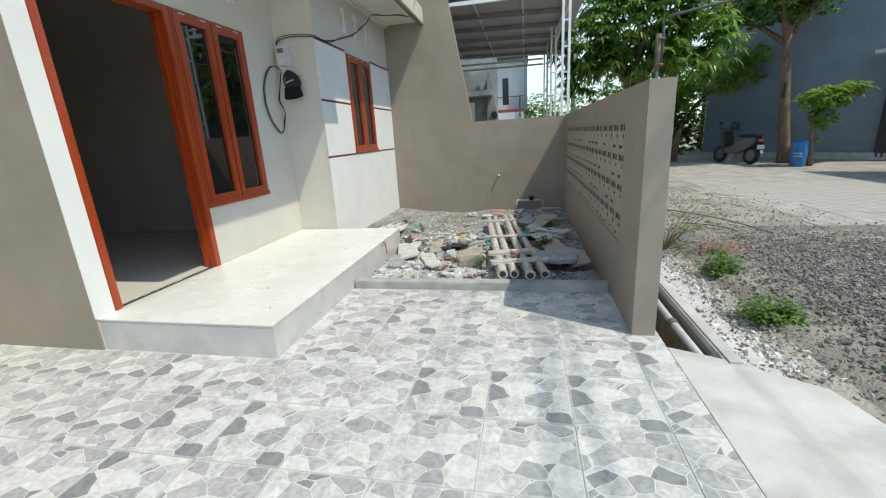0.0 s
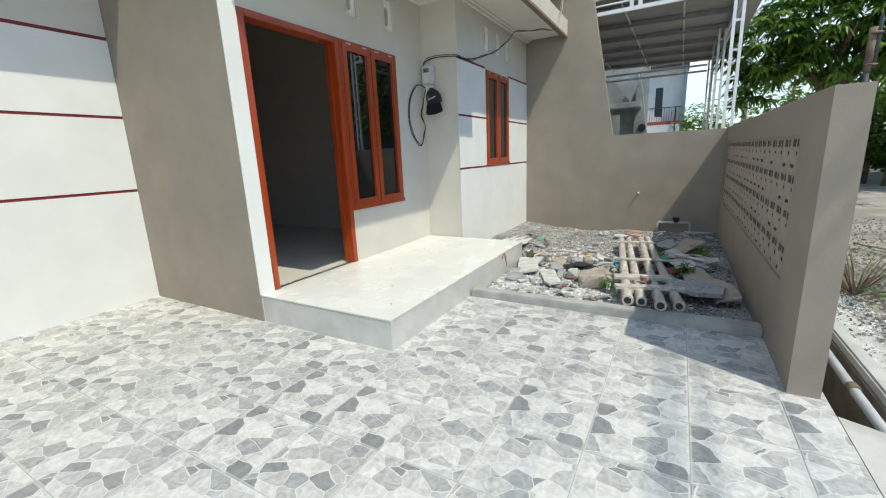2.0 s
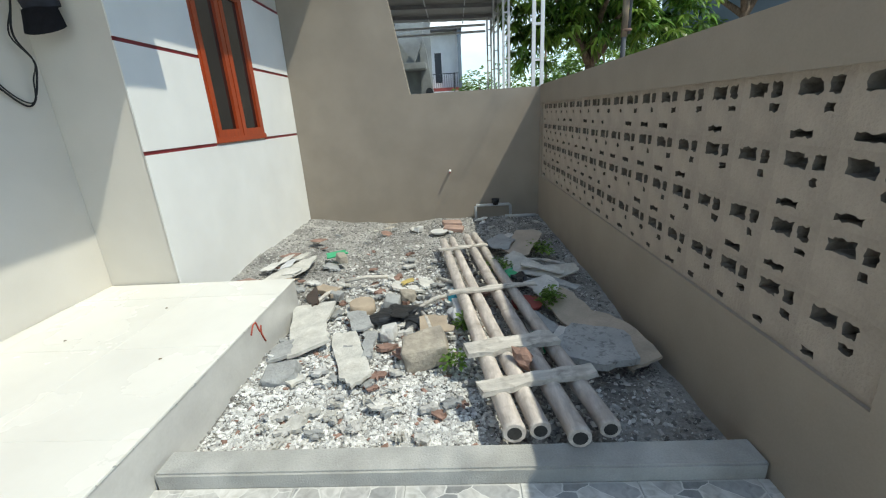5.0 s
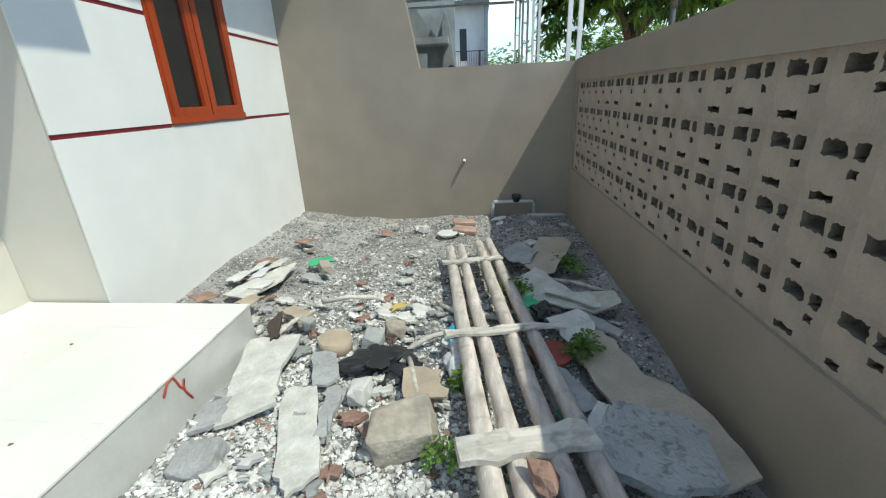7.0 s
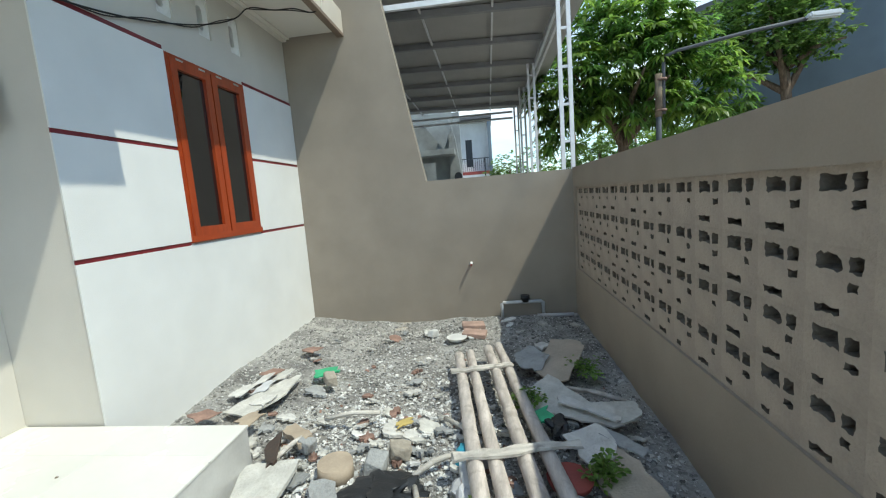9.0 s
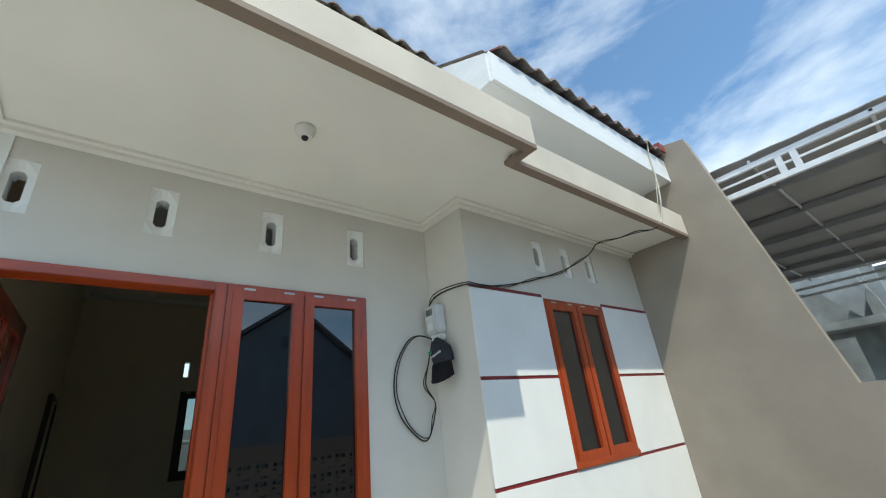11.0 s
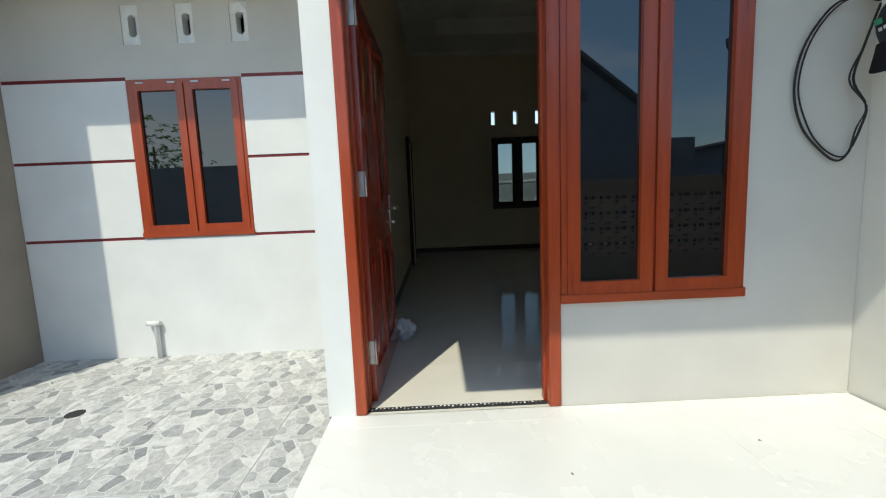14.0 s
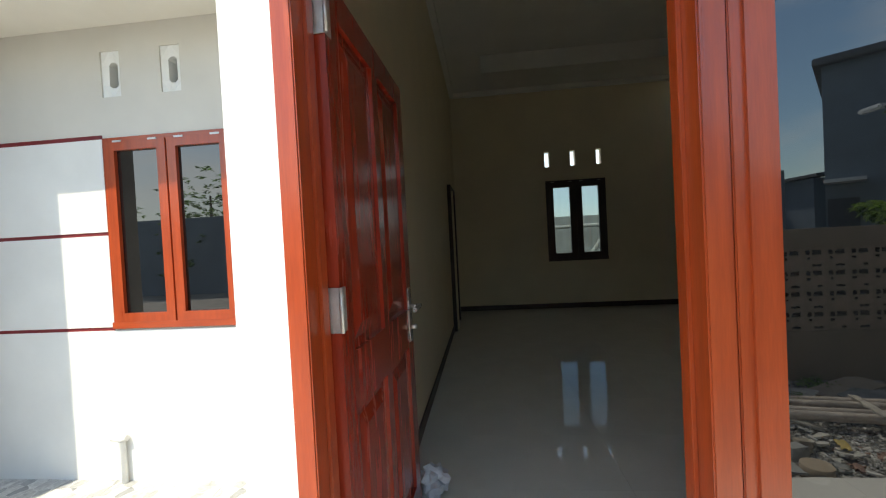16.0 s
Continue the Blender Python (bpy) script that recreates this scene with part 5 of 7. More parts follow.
sheet("yellow_wrapper", [(-0.50, 5.51), (-0.42, 5.52), (-0.40, 5.46), (-0.48, 5.45)], 0.03, 0.006, M["yellow"], "yellow paper wrapper on the rubble", "wrapper", (0.2, 0.1), curl=0.01)
rng = random.Random(21)
def boulder(name, place, size, flat, material, label, category, seed, sub=3, rough=0.3):
    r = random.Random(seed)
    bm = bmesh.new()
    bmesh.ops.create_icosphere(bm, subdivisions=sub, radius=0.5)
    off = Vector((seed * 1.7, seed * 0.3, 0))
    for v in bm.verts:
        k = 1 + rough * noise.noise(v.co * 2.5 + off) * 2 + rough * 0.5 * noise.noise(v.co * 7 + off)
        v.co = Vector((v.co.x * size[0] * k, v.co.y * size[1] * k, max(min(v.co.z * k, 0.36 + 0.1 * noise.noise(v.co * 3 + off)), -0.4) * flat))
    return solo(name, bm, material, label, category, "debris on the bed", place=place)
def chunk(name, place, size, turn, material, label, category, seed, group="debris on the bed"):
    """A block broken out of rock: the hull of uneven corner points, its edges worn."""
    r = random.Random(seed)
    bm = bmesh.new()
    for k in range(14):
        if k < 8:
            p = Vector(((1, -1)[k & 1], (1, -1)[k >> 1 & 1], (1, -1)[k >> 2])) * 0.88
            p += Vector((r.uniform(-0.3, 0.1) * p.x, r.uniform(-0.3, 0.1) * p.y, r.uniform(-0.35, 0.05) * p.z))
        else:
            p = Vector((r.uniform(-0.7, 0.7), r.uniform(-0.7, 0.7), r.uniform(-0.7, 0.7)))
            p[k % 3] = (1, -1)[k & 1] * r.uniform(0.9, 1.0)
        bm.verts.new((p.x * size[0] / 2, p.y * size[1] / 2, p.z * size[2] / 2))
    bmesh.ops.convex_hull(bm, input=bm.verts[:])
    bmesh.ops.delete(bm, geom=[v for v in bm.verts if not v.link_faces], context="VERTS")
    bmesh.ops.dissolve_limit(bm, angle_limit=0.10, verts=bm.verts[:], edges=bm.edges[:])
    bmesh.ops.bevel(bm, geom=bm.edges[:], offset=min(size) * 0.035, segments=1, affect="EDGES")
    bmesh.ops.subdivide_edges(bm, edges=bm.edges[:], cuts=2, use_grid_fill=True)
    bmesh.ops.triangulate(bm, faces=bm.faces[:])
    for v in bm.verts:
        v.co *= 1 + 0.09 * noise.noise(v.co * (2.2 / min(size)) + Vector((seed, 0, 0)))
    ob = solo(name, bm, material, label, category, group)
    ob.matrix_basis = pose(*place, turn[0], turn[1], turn[2])
    return ob
chunk("boulder", (-0.25, 4.51, 0.04), (0.28, 0.22, 0.17), (7, -6, 14), M["boulder"], "tan broken limestone boulder on rubble", "stone", 6)
boulder("brick_piece", (0.24, 4.22, 0.155), (0.095, 0.12, 0), 0.10, M["brick"], "broken red brick on the bamboo raft", "brick", 5, 2, 0.45)
boulder("black_bag", (-0.42, 4.93, 0.025), (0.27, 0.19, 0), 0.10, M["black_bag"], "crumpled black plastic bag on rubble", "bag", 8, 4, 0.62)
chunk("stone_lump", (-1.45, 4.02, 0.0), (0.16, 0.13, 0.12), (6, -8, 333), M["boulder"], "tan stone lump beside the porch", "stone", 9)
chunk("stone_lump", (-0.98, 4.36, 0.01), (0.20, 0.16, 0.08), (6, -8, 10), M["grey_board"], "grey broken cement lump on rubble", "stone", 10)
chunk("stone_lump", (-0.52, 5.14, 0.02), (0.15, 0.12, 0.10), (6, -8, 84), M["grey_board"], "grey stone lump lying on rubble", "stone", 12)
chunk("stone_lump", (-1.10, 6.02, 0.06), (0.12, 0.10, 0.09), (6, -8, 121), M["boulder"], "brown stone lump on the boards", "stone", 13)
chunk("stone_lump", (-0.95, 5.30, 0.02), (0.10, 0.09, 0.08), (6, -8, 158), M["grey_board"], "grey stone lump lying on rubble", "stone", 14)
chunk("stone_lump", (-0.42, 5.25, 0.02), (0.12, 0.10, 0.09), (6, -8, 195), M["boulder"], "brown stone lump lying on rubble", "stone", 15)
chunk("stone_lump", (-0.50, 7.10, 0.0), (0.10, 0.09, 0.08), (6, -8, 232), M["chips"], "pale stone lump by the wall", "stone", 16)
chunk("plaster_lump", (-0.48, 4.74, 0.02), (0.16, 0.10, 0.09), (6, -8, 269), M["chips"], "white broken plaster lump on rubble", "plaster", 17)
boulder("white_bag", (-0.06, 5.0, 0.02), (0.12, 0.22, 0), 0.08, M["bag"], "crumpled clear plastic wrap beside the raft", "bag", 19, 3, 0.4)
boulder("black_bag", (0.40, 5.40, 0.04), (0.12, 0.16, 0), 0.10, M["black_bag"], "small crumpled black plastic bag on boards", "bag", 22, 3, 0.4)
bm = tube(bmesh.new(), [(0, 0, 0), (0.0, 0.07, 0.005), (0, 0.10, 0.008), (0, 0.12, 0.01)], [0.03, 0.03, 0.014, 0.012], 12)
solo("plastic_bottle", bm, M["cyan"], "squashed cyan plastic bottle beside the raft", "bottle", "debris on the bed", place=(-0.10, 5.12, 0.045))
bm = tube(bmesh.new(), [(0, 0, -0.04), (0, 0, 0.045)], [0.09, 0.085], 16)
solo("wood_disc", bm, M["card"], "pale sawn wood disc on rubble", "wood", "debris on the bed", place=(-0.72, 5.12, 0.0))
bm = tube(bmesh.new(), [(0, 0, -0.01), (0, 0, 0.0), (0, 0, 0.02)], [0.07, 0.075, 0.095], 20)
solo("bowl", bm, M["pvc_white"], "small white bowl lying by the raft", "bowl", "debris on the bed", place=(-0.26, 6.95, -0.01))
bm = tube(bmesh.new(), [(0, 0, 0), (0, 0, 0.03)], [0.09, 0.10], 18)
solo("tub", bm, M["red_plastic"], "red plastic tub lid under a board", "tub", "debris on the bed", place=(0.38, 5.0, 0.03))
for k, (x, y, a) in enumerate(((-0.12, 7.30, 10), (-0.10, 7.05, -8))):
    ob = solo("brick_tile", B(-0.11, 0.11, -0.07, 0.07, -0.02, 0.02, bevel=0.004), M["pink_tile"], "flat pinkish brick tile at the raft's end", "brick", "debris on the bed")
    ob.matrix_basis = pose(x, y, 0.0, 3, 4, a)
for x0, y0, x1, y1 in ((-0.22, 5.55, 0.0, 5.28), (-0.32, 5.05, -0.14, 5.20), (-0.95, 5.55, -0.62, 5.60), (-1.08, 5.12, -0.95, 5.42), (0.50, 5.9, 0.86, 5.66), (-0.3, 4.98, -0.22, 4.72)):
    bm = tube(bmesh.new(), [(x0, y0, 0.02), ((x0 + x1) / 2, (y0 + y1) / 2, 0.045), (x1, y1, 0.03)], 0.014, 7)
    solo("stick", bm, M["plank"], "pale splintered stick on the rubble", "stick", "debris on the bed")

rng = random.Random(77)
for k in range(210):
    while True:
        x, y = (rng.gauss(-0.6, 0.45), rng.uniform(3.9, 5.7)) if k < 160 else (rng.uniform(-1.7, 0.85), rng.uniform(5.2, 7.5))
        if (x > -1.1 or y > 5.3) and x < 0.9 and x > -1.9:
            break
    s, n_, a0 = 0.022 + 0.07 * rng.random() ** 1.6, rng.choice((4, 5, 5, 6)), rng.uniform(0, 6)
    out = [(x + s * rng.uniform(0.5, 1.1) * math.cos(a0 + 6.283 * q / n_), y + s * rng.uniform(0.4, 0.8) * math.sin(a0 + 6.283 * q / n_)) for q in range(n_)]
    m_, lab = rng.choice((("board", "pale broken plaster shard on rubble"), ("chips", "white broken plaster shard on rubble"), ("grey_board", "grey broken cement shard on rubble"), ("grey_board", "grey broken cement shard on rubble"), ("lime", "white broken plaster shard on rubble"), ("lime", "white broken plaster shard on rubble"), ("board", "pale broken plaster shard on rubble"), ("brick", "reddish broken tile shard on rubble")))
    sheet("shard", out, bed_z(x, y) + 0.03, rng.uniform(0.008, 0.022), M[m_], lab, "shard", (rng.uniform(-0.35, 0.35), rng.uniform(-0.35, 0.35)), "shards on the bed")
rng = random.Random(5)
def on_bed(r):
    while True:
        x, y = r.uniform(-1.97, 0.96), r.uniform(3.83, 7.72)
        if x < -1.18 and y < 5.15:
            continue
        return (x, y, bed_z(x, y) + 0.004)
def on_bed_near(r):
    while True:
        x, y = r.gauss(-0.6, 0.6), 3.83 + abs(r.gauss(0, 1.1))
        if x < -1.15 or x > 0.95 or y > 7.6:
            continue
        return (x, y, bed_z(x, y) + 0.008)
for nm, cnt, pick, lo_, hi_, m, lab in (("rubble_stones", 30000, on_bed, 0.004, 0.030, "stones", "grey broken stones strewn over the bed"),
                                        ("rubble_chips", 17000, on_bed_near, 0.003, 0.032, "chips", "white plaster chips strewn near the porch"),
                                        ("lime_crumbs", 8500, lambda r: (lambda x, y: (x, y, bed_z(x, y) + 0.006))(max(-1.15, min(0.2, r.choice((-0.95, -0.75, -0.3, -0.15)) + r.gauss(0, 0.13))), 3.84 + abs(r.gauss(0.15, 0.22))), 0.004, 0.022, "chips", "white lime crumbs spilled beside the kerb"),
                                        ("rubble_flecks", 9500, on_bed, 0.003, 0.015, "chips", "small white flecks of plaster over the bed"),
                                        ("rubble_brickbats", 420, on_bed_near, 0.008, 0.045, "brick", "small red brick fragments")):
    me = scatter(cnt, pick, rng, lo_, hi_, 0.3)
    me.materials.append(M[m])
    tagged(new(nm, me), lab, "rubble", kind="stuff")


def weed(place, r, h, count, seed, label, material="weed", leaf_l=0.035):
    rr = random.Random(seed)
    w = thing("weed", place, label, "weed")
    spots = []
    bm = bmesh.new()
    for _ in range(count):
        a, q = rr.uniform(0, 6.28), r * math.sqrt(rr.random())
        tip = Vector((math.cos(a) * q, math.sin(a) * q, h * rr.uniform(0.3, 1.0) * (1 - 0.4 * q / r)))
        tube(bm, [(tip.x * 0.3, tip.y * 0.3, -0.01), tip * 0.6, tip], [0.003, 0.002, 0.0015], 4, cap=False)
        spots.append((tip, tip.normalized()))
        spots.append((tip * 0.7, tip.normalized()))
    part("stems", bm, M[material], w)
    leaves("foliage", spots, rr, leaf_l, leaf_l * 0.32, 0.6, 7, M[material], w)
    return w


weed((0.52, 5.0, 0.02), 0.07, 0.17, 14, 1, "small green weed growing through the boards")
weed((-0.10, 4.42, 0.0), 0.045, 0.09, 6, 2, "low green weed beside the raft")
weed((0.27, 5.68, 0.02), 0.08, 0.10, 12, 3, "low green weed among torn boards")
weed((0.72, 6.2, 0.0), 0.14, 0.08, 16, 6, "low weeds in the fence's shade")
weed((-0.02, 4.78, 0.0), 0.05, 0.11, 7, 7, "thin green weed beside the raft")


# ---- over the drain and on the verge ----
bm = tube(bmesh.new(), [(1.335, 2.80, -0.07), (1.33, 3.4, -0.075), (1.33, 4.4, -0.075), (1.33, 9.0, -0.075)], 0.024, 10)
solo("drain_pipe", bm, M["pvc"], "pale grey pipe lying along the open drain", "pipe")
bm = tube(bmesh.new(), [(1.332, 3.30, -0.072), (1.331, 3.36, -0.073)], 0.030, 10)
solo("pipe_clamp", bm, M["twig"], "rusty clamp round the drain pipe", "clamp")
rng = random.Random(8)
def verge(r):
    while True:
        x, y = 1.5 + abs(r.gauss(0, 1.3)), r.uniform(2.2, 10)
        if x < 4.6 and not (x < 1.9 and y < 2.6):
            return (x, y, heap_z(x, y) + 0.010)
def heap_z(x, y):
    d = ((x - 3.3) / 1.3) ** 2 + ((y - 4.0) / 1.7) ** 2
    return GROUND + 0.16 * math.exp(-d * 1.2)
def on_heap(r):
    while True:
        x, y = r.gauss(3.25, 0.72), r.gauss(3.5, 0.95)
        if x > 1.95 + 0.5 * r.random():
            return (x, y, heap_z(x, y) + 0.008)
bm = bmesh.new()
hg = {}
for i in range(31):
    for j in range(31):
        x, y = 1.9 + 3.2 * i / 30, 1.6 + 4.8 * j / 30
        e = min(i, j, 30 - i, 30 - j)
        hg[i, j] = bm.verts.new((x, y, GROUND - 0.02 if e == 0 else heap_z(x, y) + 0.02 * noise.noise(Vector((x * 5, y * 5, 0)))))
for i in range(30):
    for j in range(30):
        bm.faces.new((hg[i, j], hg[i + 1, j], hg[i + 1, j + 1], hg[i, j + 1])).smooth = True
structure("gravel_heap", bm, M["heap_soil"], "low heap of dark grey gravel on the verge", "ground")
for nm, cnt, pick, lo_, hi_, m, lab in (("heap_gravel", 26000, on_heap, 0.010, 0.036, "gravel", "dark grey crushed gravel heaped on the verge"), ("verge_gravel", 11000, verge, 0.005, 0.03, "gravel", "loose stones along the drain"),
                                        ("verge_lime", 5200, lambda r: (1.5 + abs(r.gauss(0, 0.17)), r.uniform(2.7, 6.5), GROUND + 0.008), 0.006, 0.045, "chips", "white plaster crumbs along the drain rim")):
    me = scatter(cnt, pick, rng, lo_, hi_)
    me.materials.append(M[m])
    tagged(new(nm, me), lab, "gravel", kind="stuff")
bm = bmesh.new()
rng = random.Random(61)
edge = [(1.66 + 0.07 * noise.noise(Vector((0, k * 0.35, 4))) + rng.uniform(-0.02, 0.02), 2.62 + 0.1 * k) for k in range(27)]
for (xa, ya), (xb, yb) in zip(edge, edge[1:]):
    bm.faces.new([bm.verts.new(c) for c in ((1.501, ya, GROUND + 0.022), (xa, ya, GROUND + 0.016), (xb, yb, GROUND + 0.016), (1.501, yb, GROUND + 0.022))])
    bm.faces.new([bm.verts.new(c) for c in ((xa, ya, GROUND + 0.016), (xa + 0.03, ya, GROUND - 0.01), (xb + 0.03, yb, GROUND - 0.01), (xb, yb, GROUND + 0.016))])
structure("concrete_spill", bm, M["ramp"], "pale rough concrete spilled along the drain rim", "pavement")
weed((2.02, 4.32, GROUND), 0.15, 0.28, 40, 11, "green leafy weed on the gravel verge", leaf_l=0.042)
weed((1.92, 3.36, GROUND), 0.17, 0.22, 46, 12, "green leafy weed by the concrete apron", leaf_l=0.042)
weed((2.22, 2.72, GROUND), 0.06, 0.10, 7, 13, "small yellowing weed on the verge", leaf_l=0.05)
weed((1.75, 5.5, GROUND), 0.12, 0.10, 12, 14, "low weed beside the drain", leaf_l=0.05)
bush = thing("dry_bush", (1.84, 5.25, GROUND), "dry twiggy bush with few leaves beside the drain", "bush")
bm = bmesh.new()
spots = []
rng = random.Random(14)
for _ in range(44):
    a = rng.uniform(0, 6.28)
    d = Vector((math.cos(a) * rng.uniform(0.15, 0.55), math.sin(a) * rng.uniform(0.15, 0.55), rng.uniform(0.08, 0.5)))
    tube(bm, [(0, 0, -0.02), d * 0.5 + Vector((0, 0, 0.06)), d], [0.008, 0.005, 0.002], 5, cap=False)
    spots.append((d, d.normalized()))
part("twigs", bm, M["twig"], bush)
leaves("foliage", spots, rng, 0.06, 0.02, 0.5, 5, M["leaf_small"], bush)
me = scatter(900, lambda r: (2.40 + r.gauss(0, 0.15), 5.02 + r.gauss(0, 0.09), heap_z(2.40, 5.02) + 0.012), random.Random(3), 0.012, 0.05)
me.materials.append(M["brick"])
tagged(new("brick_rubble", me), "patch of crushed red brick on the verge", "rubble", kind="stuff")
for x0, y0, x1, y1 in ((2.45, 7.6, 3.25, 5.5), (2.4, 6.5, 2.9, 5.7)):
    cable("dry_vine", [(x0, y0, GROUND + 0.02), ((x0 + x1) / 2 + 0.1, (y0 + y1) / 2, GROUND + 0.05), (x1, y1, GROUND + 0.02)], 0.008, M["twig"], "dry brown vine lying on the verge", "vine")


# ---- next door's canopy ----
CY0, CY1, CX0, CX1 = 7.90, 15.2, -2.6, 1.42
def cz(x):
    return 3.655 - 0.03 * (x + 0.9)
can = thing("carport_canopy", (0.97, 7.95, GROUND), "next door's carport canopy of grey sheet on white steel trusses", "canopy")
def CP(nm, bm, m, label="", parent=None):
    return part(nm, shift(bm, -7.95, -GROUND, -0.97), M[m], parent or can, label)
bm = bmesh.new()
nseg = 40
prev = None
for i in range(nseg + 1):
    x = CX0 + (CX1 - CX0) * i / nseg
    z = cz(x) + (0.006 if i % 4 in (1, 2) else 0.0)
    cur = [bm.verts.new((x, CY0 - 0.025, z)), bm.verts.new((x, CY1, z)), bm.verts.new((x, CY1, z + 0.008)), bm.verts.new((x, CY0 - 0.025, z + 0.008))]
    if prev:
        for k in range(4):
            bm.faces.new((prev[k], prev[(k + 1) % 4], cur[(k + 1) % 4], cur[k]))
    prev = cur
CP("roof_sheet", bm, "canopy", "grey ribbed steel roof sheet")
for y in [CY0 + 0.85 + 1.12 * k for k in range(6)]:
    CP("purlin", extrude_poly(bmesh.new(), [(CX0, cz(CX0) - 0.095), (1.045, cz(1.045) - 0.095), (1.045, cz(1.045) - 0.015), (CX0, cz(CX0) - 0.015)], "y", y, y + 0.06), "purlin")
for x in (-1.6, -0.62, 0.28):
    CP("rafter", box(bmesh.new(), x, x + 0.025, CY0, CY1, cz(x) - 0.06, cz(x) - 0.03), "white_steel")
# front truss: two chords with short uprights and a thin middle rail
def truss(y):
    for z in (3.30, 3.53):
        CP("chord", box(bmesh.new(), CX0, 0.902, y, y + 0.045, z, z + 0.055), "white_steel")
    CP("middle_rail", box(bmesh.new(), CX0, 0.90, y + 0.012, y + 0.033, 3.437, 3.457), "white_steel")
    for x in (-1.9, -1.0, -0.42, -0.30, 0.74):
        CP("upright", box(bmesh.new(), x, x + 0.055, y + 0.002, y + 0.043, 3.356, 3.529), "white_steel")
truss(7.90)
CP("edge_beam", box(bmesh.new(), 1.048, 1.085, 7.96, CY1, 3.46, 3.56), "white_steel")
CP("edge_beam", box(bmesh.new(), 1.048, 1.085, 7.96, CY1, 3.28, 3.33), "white_steel")
for y in (7.90, 11.0, 12.9, 14.8):
    post = CP("post", box(bmesh.new(), 0.905, 0.945, y, y + 0.04, GROUND, 3.575), "white_steel")
    CP("post", box(bmesh.new(), 1.005, 1.045, y, y + 0.04, GROUND, 3.575), "white_steel")
    for k in range(9):
        CP("rung", box(bmesh.new(), 0.946, 1.004, y + 0.005, y + 0.035, 0.25 + 0.38 * k, 0.275 + 0.38 * k), "white_steel")
CP("end_beam", box(bmesh.new(), CX0, 0.9, CY1 - 0.1, CY1 - 0.05, 3.30, 3.35), "white_steel")
CP("end_beam", box(bmesh.new(), CX0, 0.9, CY1 - 0.1, CY1 - 0.05, 3.46, 3.51), "white_steel")
bm = wall(bmesh.new(), "x", -2.75, -2.6, 7.9, 15.2, GROUND, 4.2, [])
structure("wall_next_house", bm, M["far_grey"], "grey wall of the house next door", "wall")


# ---- buildings beyond ----
raw = thing("unfinished_house", (-2.4, 19.0, GROUND), "unfinished raw concrete house with a slab balcony", "house")
part("wall", shift(wall(bmesh.new(), "y", 19.0, 19.2, -4.0, -1.1, GROUND, 4.5, [(-2.6, -1.8, 1.2, 2.6)]), -19.0, -GROUND, 2.4), M["far_grey"], raw)
part("back_wall", shift(box(bmesh.new(), -4.0, -0.9, 20.6, 20.8, GROUND, 4.5), -19.0, -GROUND, 2.4), M["far_grey"], raw)
part("slab", shift(box(bmesh.new(), -3.4, -1.0, 18.2, 19.0, 2.75, 2.95, bevel=0.02), -19.0, -GROUND, 2.4), M["far_grey"], raw)
bm = extrude_poly(bmesh.new(), [(-1.4, 2.96), (-1.1, 3.6), (-1.9, 4.1), (-2.9, 4.3), (-2.9, 3.9), (-2.0, 3.7)], "y", 18.4, 18.6)
part("roof_slab", shift(bm, -19.0, -GROUND, 2.4), M["far_grey"], raw)
bm = extrude_poly(bmesh.new(), [(-1.3, GROUND), (-0.45, GROUND), (-0.60, 1.2), (-0.85, 2.3), (-1.0, 3.4), (-1.2, 4.0)], "y", 18.7, 19.0)
part("side_wall", shift(bm, -19.0, -GROUND, 2.4), M["far_grey"], raw)
# dark discs on the solid wall paint the shade of round holes
for z in (1.6, 2.05):
    part("round_hole_shade", shift(tube(bmesh.new(), [(-0.95, 18.66, z), (-0.95, 18.695, z)], 0.14, 14), -19.0, -GROUND, 2.4), M["far_dark"], raw)

raw.matrix_basis = pose(-2.05, 16.8, GROUND) @ Matrix.Diagonal((0.86, 0.86, 0.94, 1))

bal = thing("balcony_house", (0.2, 27.0, GROUND), "white two-storey house with a railed balcony and red trim", "house")
def BP(nm, m, *b):
    return part(nm, shift(B(*b), -27.0, -GROUND, -0.2), M[m], bal)
part("wall", shift(wall(bmesh.new(), "y", 27.0, 27.3, -2.8, 1.2, GROUND, 6.4, [(-0.9, -0.3, 3.4, 5.2), (0.2, 0.9, 0.3, 2.0)]), -27.0, -GROUND, -0.2), M["far_white"], bal)
BP("side_wall", "slate", 1.2, 1.5, 26.2, 31.0, GROUND, 6.4)
BP("balcony_slab", "red_plastic", -1.6, 1.2, 26.0, 27.0, 2.85, 3.05)
BP("balcony_front", "far_white", -1.6, 1.2, 25.9, 26.0, 2.2, 2.84)
BP("door", "far_dark", -0.9, -0.3, 27.1, 27.2, 3.4, 5.2)
# dark sheet in the garage doorway stands in for its inner shade
BP("garage_opening_shade", "far_dark", 0.2, 0.9, 27.1, 27.2, 0.3, 2.0)
for k in range(15):
    BP("baluster", "far_dark", -1.6 + 0.19 * k, -1.57 + 0.19 * k, 26.02, 26.05, 3.06, 3.85)
BP("railing", "far_dark", -1.6, 1.2, 26.01, 26.06, 3.86, 3.91)
BP("roof", "grey_roof", -3.0, 1.6, 26.0, 31.0, 6.41, 6.6)
BP("post", "far_dark", 0.75, 0.85, 25.7, 25.8, GROUND, 3.9)

bal.matrix_basis = pose(-0.35, 27.5, GROUND) @ Matrix.Diagonal((0.62, 0.62, 0.86, 1))
